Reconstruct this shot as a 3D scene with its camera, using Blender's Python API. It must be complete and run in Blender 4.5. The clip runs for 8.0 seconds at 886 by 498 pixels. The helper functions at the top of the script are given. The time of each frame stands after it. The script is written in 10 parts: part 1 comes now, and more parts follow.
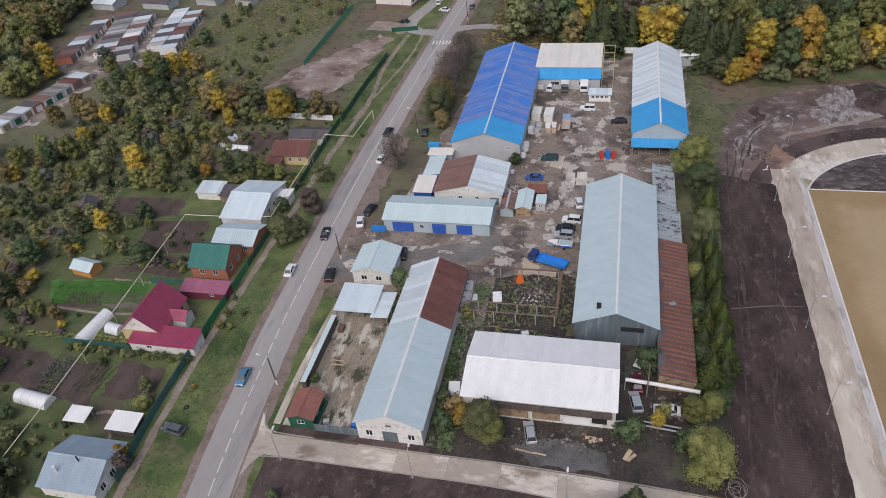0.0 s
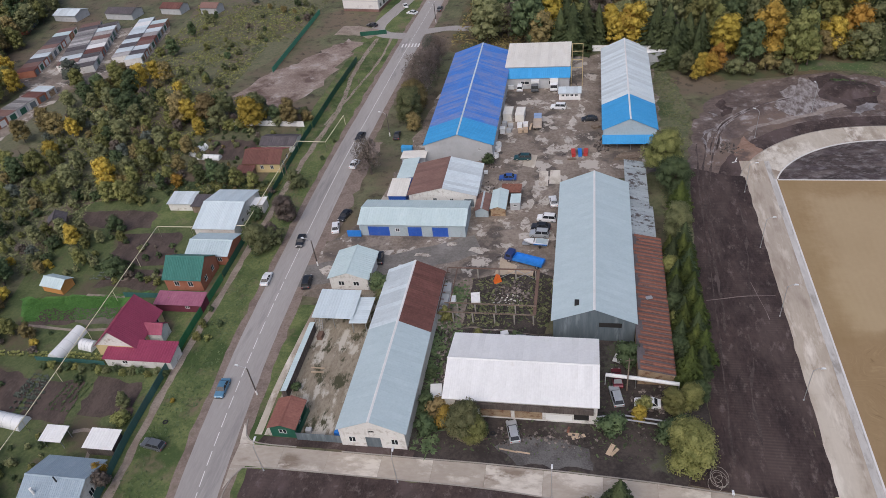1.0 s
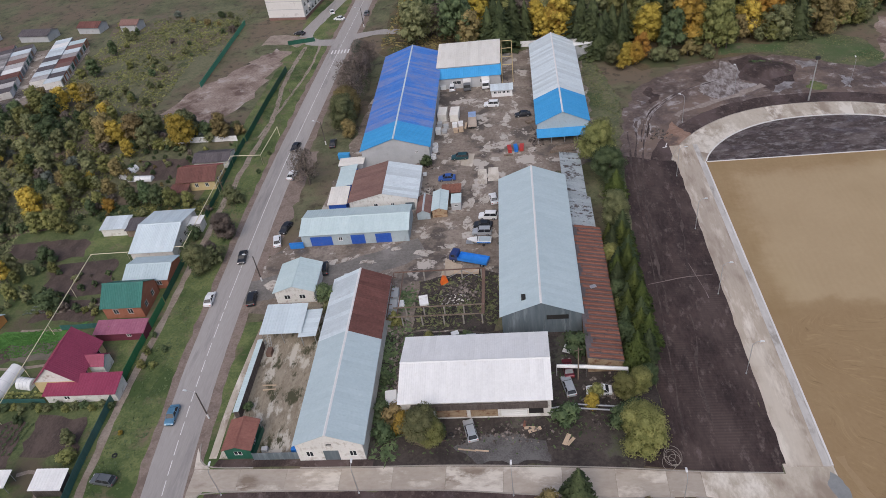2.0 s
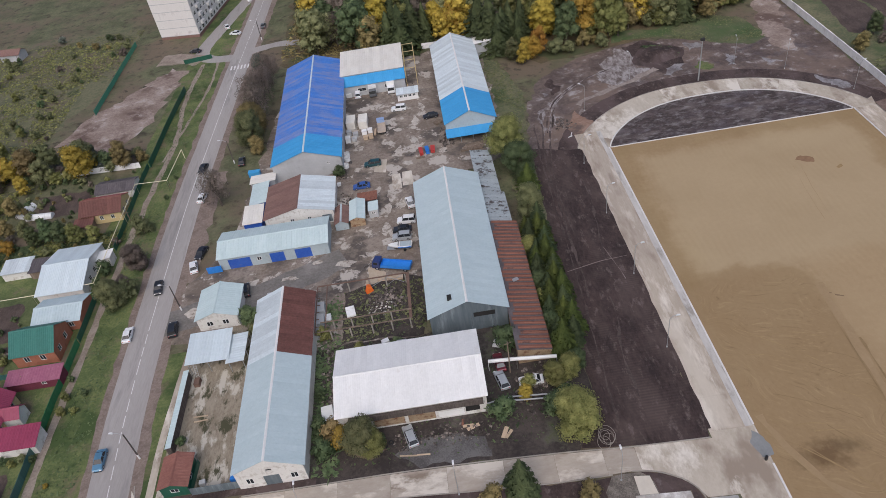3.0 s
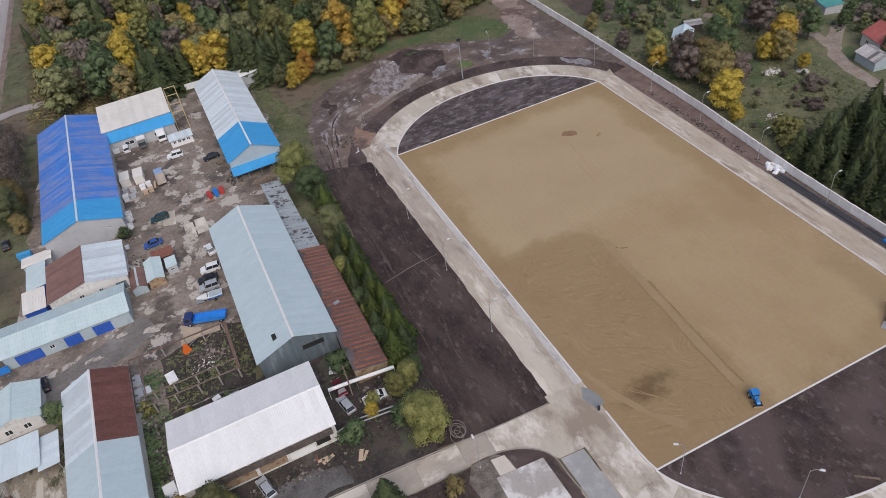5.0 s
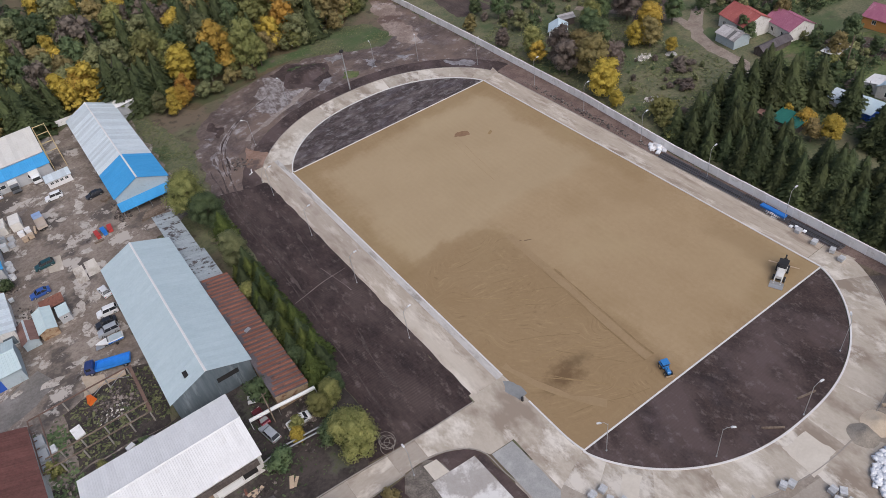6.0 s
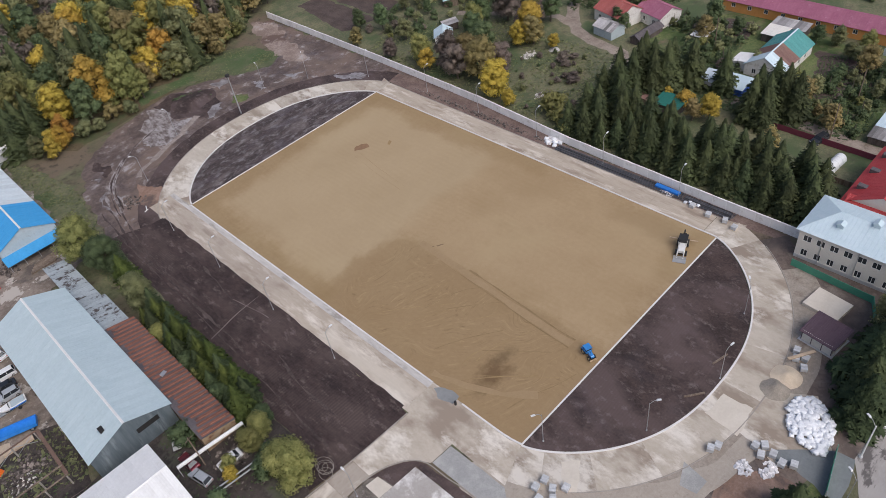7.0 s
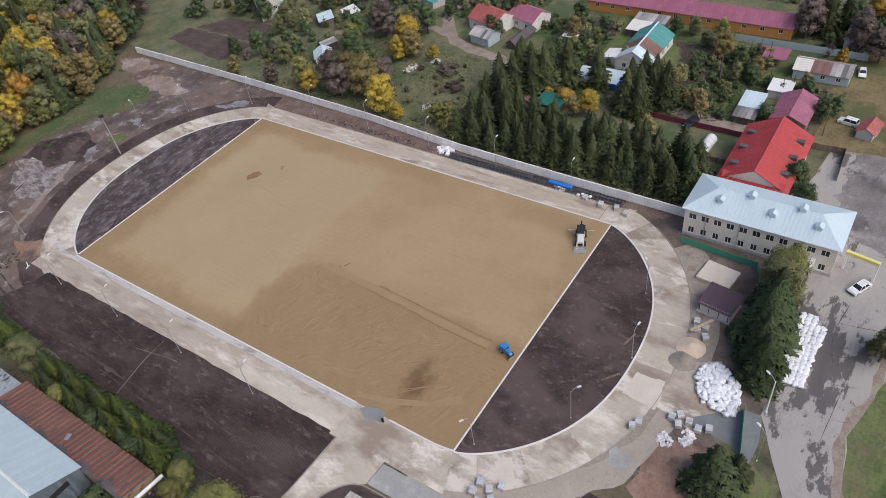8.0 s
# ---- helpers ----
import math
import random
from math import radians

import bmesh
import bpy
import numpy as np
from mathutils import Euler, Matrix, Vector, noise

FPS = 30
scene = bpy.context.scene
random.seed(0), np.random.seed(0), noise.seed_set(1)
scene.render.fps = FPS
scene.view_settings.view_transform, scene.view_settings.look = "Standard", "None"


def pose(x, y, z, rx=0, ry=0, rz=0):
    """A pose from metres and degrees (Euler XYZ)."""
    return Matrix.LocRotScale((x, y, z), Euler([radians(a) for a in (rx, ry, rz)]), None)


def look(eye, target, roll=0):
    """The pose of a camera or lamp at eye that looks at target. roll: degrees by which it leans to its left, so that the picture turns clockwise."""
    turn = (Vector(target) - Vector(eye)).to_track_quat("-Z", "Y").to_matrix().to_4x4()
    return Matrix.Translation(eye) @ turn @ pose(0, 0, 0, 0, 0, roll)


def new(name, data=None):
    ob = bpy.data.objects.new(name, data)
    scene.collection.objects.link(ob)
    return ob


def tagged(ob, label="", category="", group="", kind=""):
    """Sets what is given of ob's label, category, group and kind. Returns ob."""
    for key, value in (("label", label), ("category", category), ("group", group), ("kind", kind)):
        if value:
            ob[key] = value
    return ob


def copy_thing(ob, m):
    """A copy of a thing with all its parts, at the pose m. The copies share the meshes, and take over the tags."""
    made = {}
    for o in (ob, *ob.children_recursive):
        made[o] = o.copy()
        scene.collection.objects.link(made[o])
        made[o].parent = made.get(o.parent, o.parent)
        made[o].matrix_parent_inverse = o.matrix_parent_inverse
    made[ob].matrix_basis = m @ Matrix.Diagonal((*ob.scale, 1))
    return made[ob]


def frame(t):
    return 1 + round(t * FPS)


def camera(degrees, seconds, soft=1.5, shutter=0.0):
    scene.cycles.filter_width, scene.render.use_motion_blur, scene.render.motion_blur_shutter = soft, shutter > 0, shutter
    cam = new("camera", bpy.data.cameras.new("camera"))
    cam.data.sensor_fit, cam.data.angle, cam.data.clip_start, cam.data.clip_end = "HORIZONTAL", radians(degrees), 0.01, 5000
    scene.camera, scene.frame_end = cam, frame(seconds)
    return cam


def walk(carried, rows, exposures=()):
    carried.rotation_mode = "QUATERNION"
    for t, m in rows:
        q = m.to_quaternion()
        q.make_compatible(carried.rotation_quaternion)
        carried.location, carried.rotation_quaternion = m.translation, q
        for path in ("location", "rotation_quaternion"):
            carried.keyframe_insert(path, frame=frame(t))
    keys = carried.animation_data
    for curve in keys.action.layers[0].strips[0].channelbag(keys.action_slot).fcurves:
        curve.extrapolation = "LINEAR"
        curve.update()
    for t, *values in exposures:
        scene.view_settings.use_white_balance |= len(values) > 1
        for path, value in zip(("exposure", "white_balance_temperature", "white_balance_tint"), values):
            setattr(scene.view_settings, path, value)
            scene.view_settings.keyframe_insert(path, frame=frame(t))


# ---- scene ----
EXPOSURE = (0.0, 5960, 13)  # stops, kelvin, tint
cam = camera(64.00, 8.0, soft=0.6)
WALK = [  # seconds, eye, a point ahead, lean
    (0, (-44.11, -44.08, 96.88), (-66.39, 31.04, 34.74), -6.96),
    (0.5, (-44.18, -44.08, 96.89), (-65.51, 31.36, 34.82), -7.24),
    (1, (-44.16, -44.03, 96.90), (-63.20, 31.90, 34.68), -7.54),
    (1.5, (-43.87, -43.80, 96.96), (-59.61, 32.65, 34.45), -8.08),
    (3, (-42.69, -43.58, 98.27), (-43.89, 33.08, 34.07), -9.69),
    (3.5, (-42.86, -43.70, 98.53), (-37.14, 32.38, 33.88), -9.78),
    (4, (-43.10, -43.76, 98.75), (-30.69, 31.24, 33.78), -9.74),
    (5.5, (-43.04, -43.44, 99.18), (-12.38, 24.80, 32.82), -9.39),
    (6, (-43.06, -43.35, 99.27), (-6.74, 21.58, 32.45), -9.54),
    (6.5, (-43.21, -43.10, 99.25), (-1.90, 18.53, 32.20), -9.79),
    (7, (-43.52, -42.62, 99.28), (3.01, 14.71, 31.85), -9.90),
    (7.5, (-43.84, -42.25, 99.39), (7.52, 10.59, 31.79), -9.91),
    (8, (-44.35, -42.30, 99.34), (11.94, 5.26, 31.74), -9.64),
]
walk(cam, [(t, look(eye, ahead, lean)) for t, eye, ahead, lean in WALK], exposures=[(0, 0.0, *EXPOSURE[1:]), (4, -0.03, *EXPOSURE[1:]), (8, 0.18, EXPOSURE[1], EXPOSURE[2] - 1)])
from mathutils import geometry

# ---- sky and sun: a bright overcast autumn day ----
world = bpy.data.worlds.new("overcast_sky")
scene.world = world
world.use_nodes = True
_sky = world.node_tree.nodes.new("ShaderNodeTexSky")
_sky.sky_type, _sky.sun_disc = "NISHITA", False
_sky.sun_elevation, _sky.sun_rotation = radians(48), radians(200)
_sky.air_density, _sky.dust_density, _sky.ozone_density = 1.0, 6.0, 1.0
world.node_tree.links.new(_sky.outputs[0], world.node_tree.nodes["Background"].inputs[0])
world.node_tree.nodes["Background"].inputs[1].default_value = 0.11
_sun = bpy.data.lights.new("sun", "SUN")
_sun.energy, _sun.angle, _sun.color = 1.0, radians(35), (1.0, 0.96, 0.9)
new("sun", _sun).matrix_world = look((40, -120, 150), (0, 0, 0))


# ---- materials ----
def nd(nt, kind, **inputs):
    n = nt.nodes.new(kind)
    for k, v in inputs.items():
        n.inputs[k].default_value = v
    return n


def mixrgb(nt, fac, a, b, mode="MIX"):
    m = nt.nodes.new("ShaderNodeMix")
    m.data_type, m.blend_type = "RGBA", mode
    for sock, v in ((0, fac), (6, a), (7, b)):
        if isinstance(v, bpy.types.NodeSocket):
            nt.links.new(v, m.inputs[sock])
        elif sock == 0:
            m.inputs[0].default_value = v
        else:
            m.inputs[sock].default_value = (*v, 1)
    return m.outputs[2]


def ramp(nt, src, lo, hi):
    r = nt.nodes.new("ShaderNodeMapRange")
    r.inputs[1].default_value, r.inputs[2].default_value = lo, hi
    nt.links.new(src, r.inputs[0])
    return r.outputs[0]


def noise_tex(nt, vec, scale, detail=4.0, rough=0.6):
    n = nd(nt, "ShaderNodeTexNoise", Scale=scale, Detail=detail, Roughness=rough)
    nt.links.new(vec, n.inputs["Vector"])
    return n.outputs[0]


def surface(name, c1, c2, fine=3.0, coarse=0.3, stain=None, amount=(0.55, 0.75), stain_scale=0.8, stretch=(1, 1, 1), rough=0.85,
            metal=0.0, bump=0.15, vary=0.0, island=0.0, wet=None, third=None, third_scale=0.05, third_at=(0.5, 0.6), spec=0.5):
    """Colour c1 to c2 at a fine and a coarse scale, stains with a shape, wet gloss, and tones that differ from piece to piece."""
    m = bpy.data.materials.new(name)
    m.use_nodes = True
    nt = m.node_tree
    bsdf = nt.nodes["Principled BSDF"]
    tc = nt.nodes.new("ShaderNodeTexCoord")
    mp = nt.nodes.new("ShaderNodeMapping")
    mp.inputs["Scale"].default_value = stretch
    nt.links.new(tc.outputs["Object"], mp.inputs[0])
    vec = mp.outputs[0]
    info = nt.nodes.new("ShaderNodeObjectInfo")
    if vary:
        add = nt.nodes.new("ShaderNodeVectorMath")
        nt.links.new(vec, add.inputs[0])
        sc = nt.nodes.new("ShaderNodeVectorMath")
        sc.operation = "SCALE"
        sc.inputs[0].default_value = (37, 53, 11)
        nt.links.new(info.outputs["Random"], sc.inputs["Scale"])
        nt.links.new(sc.outputs[0], add.inputs[1])
        vec = add.outputs[0]
    f = noise_tex(nt, vec, fine, 8, 0.72)
    c = noise_tex(nt, vec, coarse, 4, 0.6)
    mean = nt.nodes.new("ShaderNodeMath")
    nt.links.new(f, mean.inputs[0])
    nt.links.new(c, mean.inputs[1])
    col = mixrgb(nt, ramp(nt, mean.outputs[0], *((0.85, 1.15) if bump >= 0.05 else (0.75, 1.25))), c1, c2)
    if third:
        col = mixrgb(nt, ramp(nt, noise_tex(nt, vec, third_scale, 5, 0.62), *third_at), col, third)
    if stain:
        col = mixrgb(nt, ramp(nt, noise_tex(nt, vec, stain_scale, 6, 0.68), *amount), col, stain)
    if vary or island:
        hsv = nt.nodes.new("ShaderNodeHueSaturation")
        src = info.outputs["Random"]
        if island:
            geo = nt.nodes.new("ShaderNodeNewGeometry")
            src = geo.outputs["Random Per Island"]
        k = max(vary, island)
        r = nt.nodes.new("ShaderNodeMapRange")
        r.inputs[3].default_value, r.inputs[4].default_value = 1 - k, 1 + k
        nt.links.new(src, r.inputs[0])
        nt.links.new(r.outputs[0], hsv.inputs["Value"])
        nt.links.new(col, hsv.inputs["Color"])
        col = hsv.outputs[0]
    nt.links.new(col, bsdf.inputs["Base Color"])
    bsdf.inputs["Metallic"].default_value, bsdf.inputs["Specular IOR Level"].default_value = metal, spec
    if wet:
        scale, lo, hi, gloss = wet
        r = nt.nodes.new("ShaderNodeMapRange")
        r.inputs[1].default_value, r.inputs[2].default_value, r.inputs[3].default_value, r.inputs[4].default_value = lo, hi, rough, gloss
        nt.links.new(noise_tex(nt, vec, scale, 5, 0.6), r.inputs[0])
        nt.links.new(r.outputs[0], bsdf.inputs["Roughness"])
    else:
        bsdf.inputs["Roughness"].default_value = rough
    if bump:
        b = nd(nt, "ShaderNodeBump", Strength=min(1.0, bump * 2), Distance=bump)
        nt.links.new(f, b.inputs["Height"])
        nt.links.new(b.outputs[0], bsdf.inputs["Normal"])
    return m


def leaf(name, c1, c2, shift=0.25, through_leaf=0.3):
    """Foliage: a tone for each clump, and one for each plant."""
    m = bpy.data.materials.new(name)
    m.use_nodes = True
    nt = m.node_tree
    bsdf = nt.nodes["Principled BSDF"]
    geo = nt.nodes.new("ShaderNodeNewGeometry")
    info = nt.nodes.new("ShaderNodeObjectInfo")
    tc = nt.nodes.new("ShaderNodeTexCoord")
    big = ramp(nt, noise_tex(nt, tc.outputs["Object"], 0.7, 3, 0.6), 0.32, 0.68)
    blend = nt.nodes.new("ShaderNodeMath")
    blend.operation = "MULTIPLY_ADD"
    blend.inputs[1].default_value = 0.80
    less = nt.nodes.new("ShaderNodeMath")
    less.operation = "MULTIPLY"
    less.inputs[1].default_value = 0.20
    nt.links.new(geo.outputs["Random Per Island"], less.inputs[0])
    nt.links.new(big, blend.inputs[0])
    nt.links.new(less.outputs[0], blend.inputs[2])
    col = mixrgb(nt, blend.outputs[0], c1, c2)
    hsv = nt.nodes.new("ShaderNodeHueSaturation")
    r = nt.nodes.new("ShaderNodeMapRange")
    r.inputs[3].default_value, r.inputs[4].default_value = 1 - shift, 1 + shift
    att = nt.nodes.new("ShaderNodeAttribute")
    att.attribute_name = "tone"
    half = nd(nt, "ShaderNodeMath")
    half.operation = "MULTIPLY_ADD"
    half.inputs[1].default_value = 0.5
    nt.links.new(att.outputs["Fac"], half.inputs[0])
    nt.links.new(info.outputs["Random"], half.inputs[2])
    nt.links.new(half.outputs[0], r.inputs[0])
    r.clamp = False
    nt.links.new(r.outputs[0], hsv.inputs["Value"])
    h = nt.nodes.new("ShaderNodeMapRange")
    h.inputs[3].default_value, h.inputs[4].default_value = 0.488, 0.512
    mul = nd(nt, "ShaderNodeMath")
    mul.operation = "MULTIPLY"
    mul.inputs[1].default_value = 7.31
    fr = nt.nodes.new("ShaderNodeMath")
    fr.operation = "FRACT"
    nt.links.new(info.outputs["Random"], mul.inputs[0])
    nt.links.new(mul.outputs[0], fr.inputs[0])
    nt.links.new(fr.outputs[0], h.inputs[0])
    nt.links.new(h.outputs[0], hsv.inputs["Hue"])
    nt.links.new(col, hsv.inputs["Color"])
    nt.links.new(hsv.outputs[0], bsdf.inputs["Base Color"])
    bsdf.inputs["Roughness"].default_value = 0.75
    bsdf.inputs["Specular IOR Level"].default_value = 0.25
    glow = nt.nodes.new("ShaderNodeBsdfTranslucent")
    nt.links.new(hsv.outputs[0], glow.inputs["Color"])
    mix = nt.nodes.new("ShaderNodeMixShader")
    mix.inputs[0].default_value = through_leaf
    nt.links.new(bsdf.outputs[0], mix.inputs[1])
    nt.links.new(glow.outputs[0], mix.inputs[2])
    nt.links.new(mix.outputs[0], nt.nodes["Material Output"].inputs["Surface"])
    return m


def zoned(material, zones):
    """Lays broad damp or dry zones with soft, uneven edges over a ground's colour. Zones: (x0, x1, y0, y1, softness, strength, colour)."""
    nt = material.node_tree
    bsdf = nt.nodes["Principled BSDF"]
    col = bsdf.inputs["Base Color"].links[0].from_socket
    tc = nt.nodes.new("ShaderNodeTexCoord")
    sep = nt.nodes.new("ShaderNodeSeparateXYZ")
    nt.links.new(tc.outputs["Object"], sep.inputs[0])
    wob = noise_tex(nt, tc.outputs["Object"], 0.12, 5, 0.6)
    shift = nd(nt, "ShaderNodeMath")
    shift.operation = "MULTIPLY_ADD"
    shift.inputs[1].default_value, shift.inputs[2].default_value = 9.0, -4.5
    nt.links.new(wob, shift.inputs[0])
    xy = []
    for k in (0, 1):
        a = nt.nodes.new("ShaderNodeMath")
        nt.links.new(sep.outputs[k], a.inputs[0])
        nt.links.new(shift.outputs[0], a.inputs[1])
        xy.append(a.outputs[0])
    for x0, x1, y0, y1, soft, strength, colour in zones:
        mask = None
        for src, lo, hi in ((xy[0], x0, x1), (xy[1], y0, y1)):
            for a, b in ((lo - soft, lo + soft), (hi + soft, hi - soft)):
                r = nt.nodes.new("ShaderNodeMapRange")
                r.interpolation_type = "SMOOTHSTEP"
                r.inputs[1].default_value, r.inputs[2].default_value = a, b
                nt.links.new(src, r.inputs[0])
                if mask is None:
                    mask = r.outputs[0]
                else:
                    m = nt.nodes.new("ShaderNodeMath")
                    m.operation = "MULTIPLY"
                    nt.links.new(mask, m.inputs[0])
                    nt.links.new(r.outputs[0], m.inputs[1])
                    mask = m.outputs[0]
        m = nt.nodes.new("ShaderNodeMath")
        m.operation = "MULTIPLY"
        m.inputs[1].default_value = strength
        nt.links.new(mask, m.inputs[0])
        col = mixrgb(nt, m.outputs[0], col, colour)
    nt.links.new(col, bsdf.inputs["Base Color"])
    return material


def furrowed(material, width, strength, along_y=True, wobble=3.0, dark=(0.6, 0.6, 0.6)):
    """Adds the parallel lines of a harrow or of wheels to a ground's colour and relief."""
    nt = material.node_tree
    bsdf = nt.nodes["Principled BSDF"]
    col = bsdf.inputs["Base Color"].links[0].from_socket
    tc = nt.nodes.new("ShaderNodeTexCoord")
    w = nd(nt, "ShaderNodeTexWave", Scale=0.314 / width, Distortion=wobble, Detail=3.0)
    w.inputs["Detail Scale"].default_value = 0.15
    w.bands_direction = "X" if along_y else "Y"
    nt.links.new(tc.outputs["Object"], w.inputs["Vector"])
    gate = ramp(nt, noise_tex(nt, tc.outputs["Object"], 0.09, 4, 0.6), 0.42, 0.6)
    m = nt.nodes.new("ShaderNodeMath")
    m.operation = "MULTIPLY"
    nt.links.new(w.outputs["Fac"], m.inputs[0])
    nt.links.new(gate, m.inputs[1])
    k = nt.nodes.new("ShaderNodeMath")
    k.operation = "MULTIPLY"
    k.inputs[1].default_value = strength
    nt.links.new(m.outputs[0], k.inputs[0])
    nt.links.new(mixrgb(nt, k.outputs[0], col, mixrgb(nt, 1.0, col, dark, "MULTIPLY")), bsdf.inputs["Base Color"])
    return material


def spotted(material, spots):
    """Damp or dug hollows with a ragged, soft rim. Spots: (x, y, rx, ry, strength, colour)."""
    nt = material.node_tree
    bsdf = nt.nodes["Principled BSDF"]
    col = bsdf.inputs["Base Color"].links[0].from_socket
    tc = nt.nodes.new("ShaderNodeTexCoord")
    rag = noise_tex(nt, tc.outputs["Object"], 0.45, 6, 0.68)
    for x, y, rx, ry, strength, colour in spots:
        mp = nt.nodes.new("ShaderNodeMapping")
        mp.inputs["Scale"].default_value = (1 / rx, 1 / ry, 1.0)
        mp.inputs["Location"].default_value = (-x / rx, -y / ry, 0)
        nt.links.new(tc.outputs["Object"], mp.inputs[0])
        ln = nt.nodes.new("ShaderNodeVectorMath")
        ln.operation = "LENGTH"
        nt.links.new(mp.outputs[0], ln.inputs[0])
        a = nd(nt, "ShaderNodeMath")
        a.operation = "MULTIPLY_ADD"
        a.inputs[1].default_value = 2.4
        nt.links.new(rag, a.inputs[0])
        nt.links.new(ln.outputs["Value"], a.inputs[2])
        m = nt.nodes.new("ShaderNodeMath")
        m.operation = "MULTIPLY"
        m.inputs[1].default_value = strength
        nt.links.new(ramp(nt, a.outputs[0], 2.45, 1.55), m.inputs[0])
        col = mixrgb(nt, m.outputs[0], col, colour)
    nt.links.new(col, bsdf.inputs["Base Color"])
    return material


def swirled(material, area, strength, dark, light):
    """Curved drag marks left by a levelling blade, inside one area of the ground."""
    nt = material.node_tree
    bsdf = nt.nodes["Principled BSDF"]
    col = bsdf.inputs["Base Color"].links[0].from_socket
    tc = nt.nodes.new("ShaderNodeTexCoord")
    warp = noise_tex(nt, tc.outputs["Object"], 0.05, 2, 0.5)
    turn = nt.nodes.new("ShaderNodeVectorRotate")
    turn.rotation_type = "Z_AXIS"
    turn.inputs["Center"].default_value = (10, 25, 0)
    ang = nd(nt, "ShaderNodeMath")
    ang.operation = "MULTIPLY_ADD"
    ang.inputs[1].default_value, ang.inputs[2].default_value = 4.2, -1.4
    nt.links.new(warp, ang.inputs[0])
    nt.links.new(ang.outputs[0], turn.inputs["Angle"])
    nt.links.new(tc.outputs["Object"], turn.inputs[0])
    mp = nt.nodes.new("ShaderNodeMapping")
    mp.inputs["Scale"].default_value = (0.22, 1.0, 1.0)
    nt.links.new(turn.outputs[0], mp.inputs[0])
    streak = noise_tex(nt, mp.outputs[0], 1.25, 7, 0.70)
    sep = nt.nodes.new("ShaderNodeSeparateXYZ")
    nt.links.new(tc.outputs["Object"], sep.inputs[0])
    mask = ramp(nt, noise_tex(nt, tc.outputs["Object"], 0.11, 4, 0.6), 0.36, 0.56)
    x0, x1, y0, y1 = area
    for src, lo, hi in ((sep.outputs[0], x0, x1), (sep.outputs[1], y0, y1)):
        for a, b in ((lo - 1.5, lo + 2), (hi + 1.5, hi - 2)):
            m = nt.nodes.new("ShaderNodeMath")
            m.operation = "MULTIPLY"
            nt.links.new(mask, m.inputs[0])
            nt.links.new(ramp(nt, src, a, b), m.inputs[1])
            mask = m.outputs[0]
    for lo, hi, tone in ((0.56, 0.70, dark), (0.46, 0.34, light)):
        m = nt.nodes.new("ShaderNodeMath")
        m.operation = "MULTIPLY"
        nt.links.new(ramp(nt, streak, lo, hi), m.inputs[0])
        nt.links.new(mask, m.inputs[1])
        k = nt.nodes.new("ShaderNodeMath")
        k.operation = "MULTIPLY"
        k.inputs[1].default_value = strength
        nt.links.new(m.outputs[0], k.inputs[0])
        col = mixrgb(nt, k.outputs[0], col, tone)
    nt.links.new(col, bsdf.inputs["Base Color"])
    return material


GRASS = surface("grass", (0.075, 0.085, 0.039), (0.155, 0.155, 0.083), fine=1.2, coarse=0.12, third=(0.150, 0.115, 0.078), third_scale=0.045, third_at=(0.45, 0.60),
                stain=(0.050, 0.042, 0.026), stain_scale=0.3, amount=(0.53, 0.66), bump=0.3)
VERGE = surface("verge_grass", (0.078, 0.112, 0.034), (0.155, 0.178, 0.062), fine=2.0, coarse=0.25, stain=(0.17, 0.13, 0.085), stain_scale=0.16, amount=(0.52, 0.68), third=(0.05, 0.082, 0.02), third_scale=0.09, bump=0.2)
SCRUB = surface("dry_grass", (0.092, 0.104, 0.052), (0.190, 0.178, 0.098), fine=1.4, coarse=0.15, third=(0.075, 0.104, 0.042), third_scale=0.06, stain=(0.07, 0.056, 0.040), stain_scale=0.3, bump=0.25)
BED = surface("green_crop", (0.050, 0.150, 0.022), (0.095, 0.225, 0.045), fine=4.0, coarse=0.4, bump=0.25)
FIELD = surface("streaked_soil", (0.0262, 0.0160, 0.0150), (0.0650, 0.0418, 0.0372), fine=2.0, coarse=0.3, stretch=(1.0, 0.42, 1), stain=(0.165, 0.130, 0.118), stain_scale=0.7,
                amount=(0.55, 0.74), third=(0.085, 0.060, 0.053), third_scale=0.16, third_at=(0.46, 0.64), bump=0.2, rough=0.9)
SOIL = surface("dark_soil", (0.0285, 0.0180, 0.0160), (0.0700, 0.0460, 0.0400), fine=2.6, coarse=0.2, stretch=(1.0, 0.7, 1), stain=(0.160, 0.128, 0.118), stain_scale=0.75,
               amount=(0.545, 0.72), third=(0.100, 0.070, 0.065), third_scale=0.09, third_at=(0.46, 0.62), bump=0.2, rough=0.9, wet=(0.12, 0.54, 0.70, 0.45))
GARDEN = surface("garden_soil", (0.058, 0.040, 0.034), (0.105, 0.076, 0.062), fine=3.0, coarse=0.4, stretch=(1, 0.5, 1), stain=(0.14, 0.12, 0.10), stain_scale=0.5, amount=(0.6, 0.8), bump=0.15)
MUD = surface("rutted_mud", (0.094, 0.068, 0.058), (0.172, 0.131, 0.113), fine=1.0, coarse=0.12, third=(0.180, 0.130, 0.104), third_scale=0.06, third_at=(0.48, 0.62), stain=(0.350, 0.320, 0.310), stain_scale=0.24, amount=(0.56, 0.66), bump=0.3, wet=(0.15, 0.5, 0.62, 0.3))
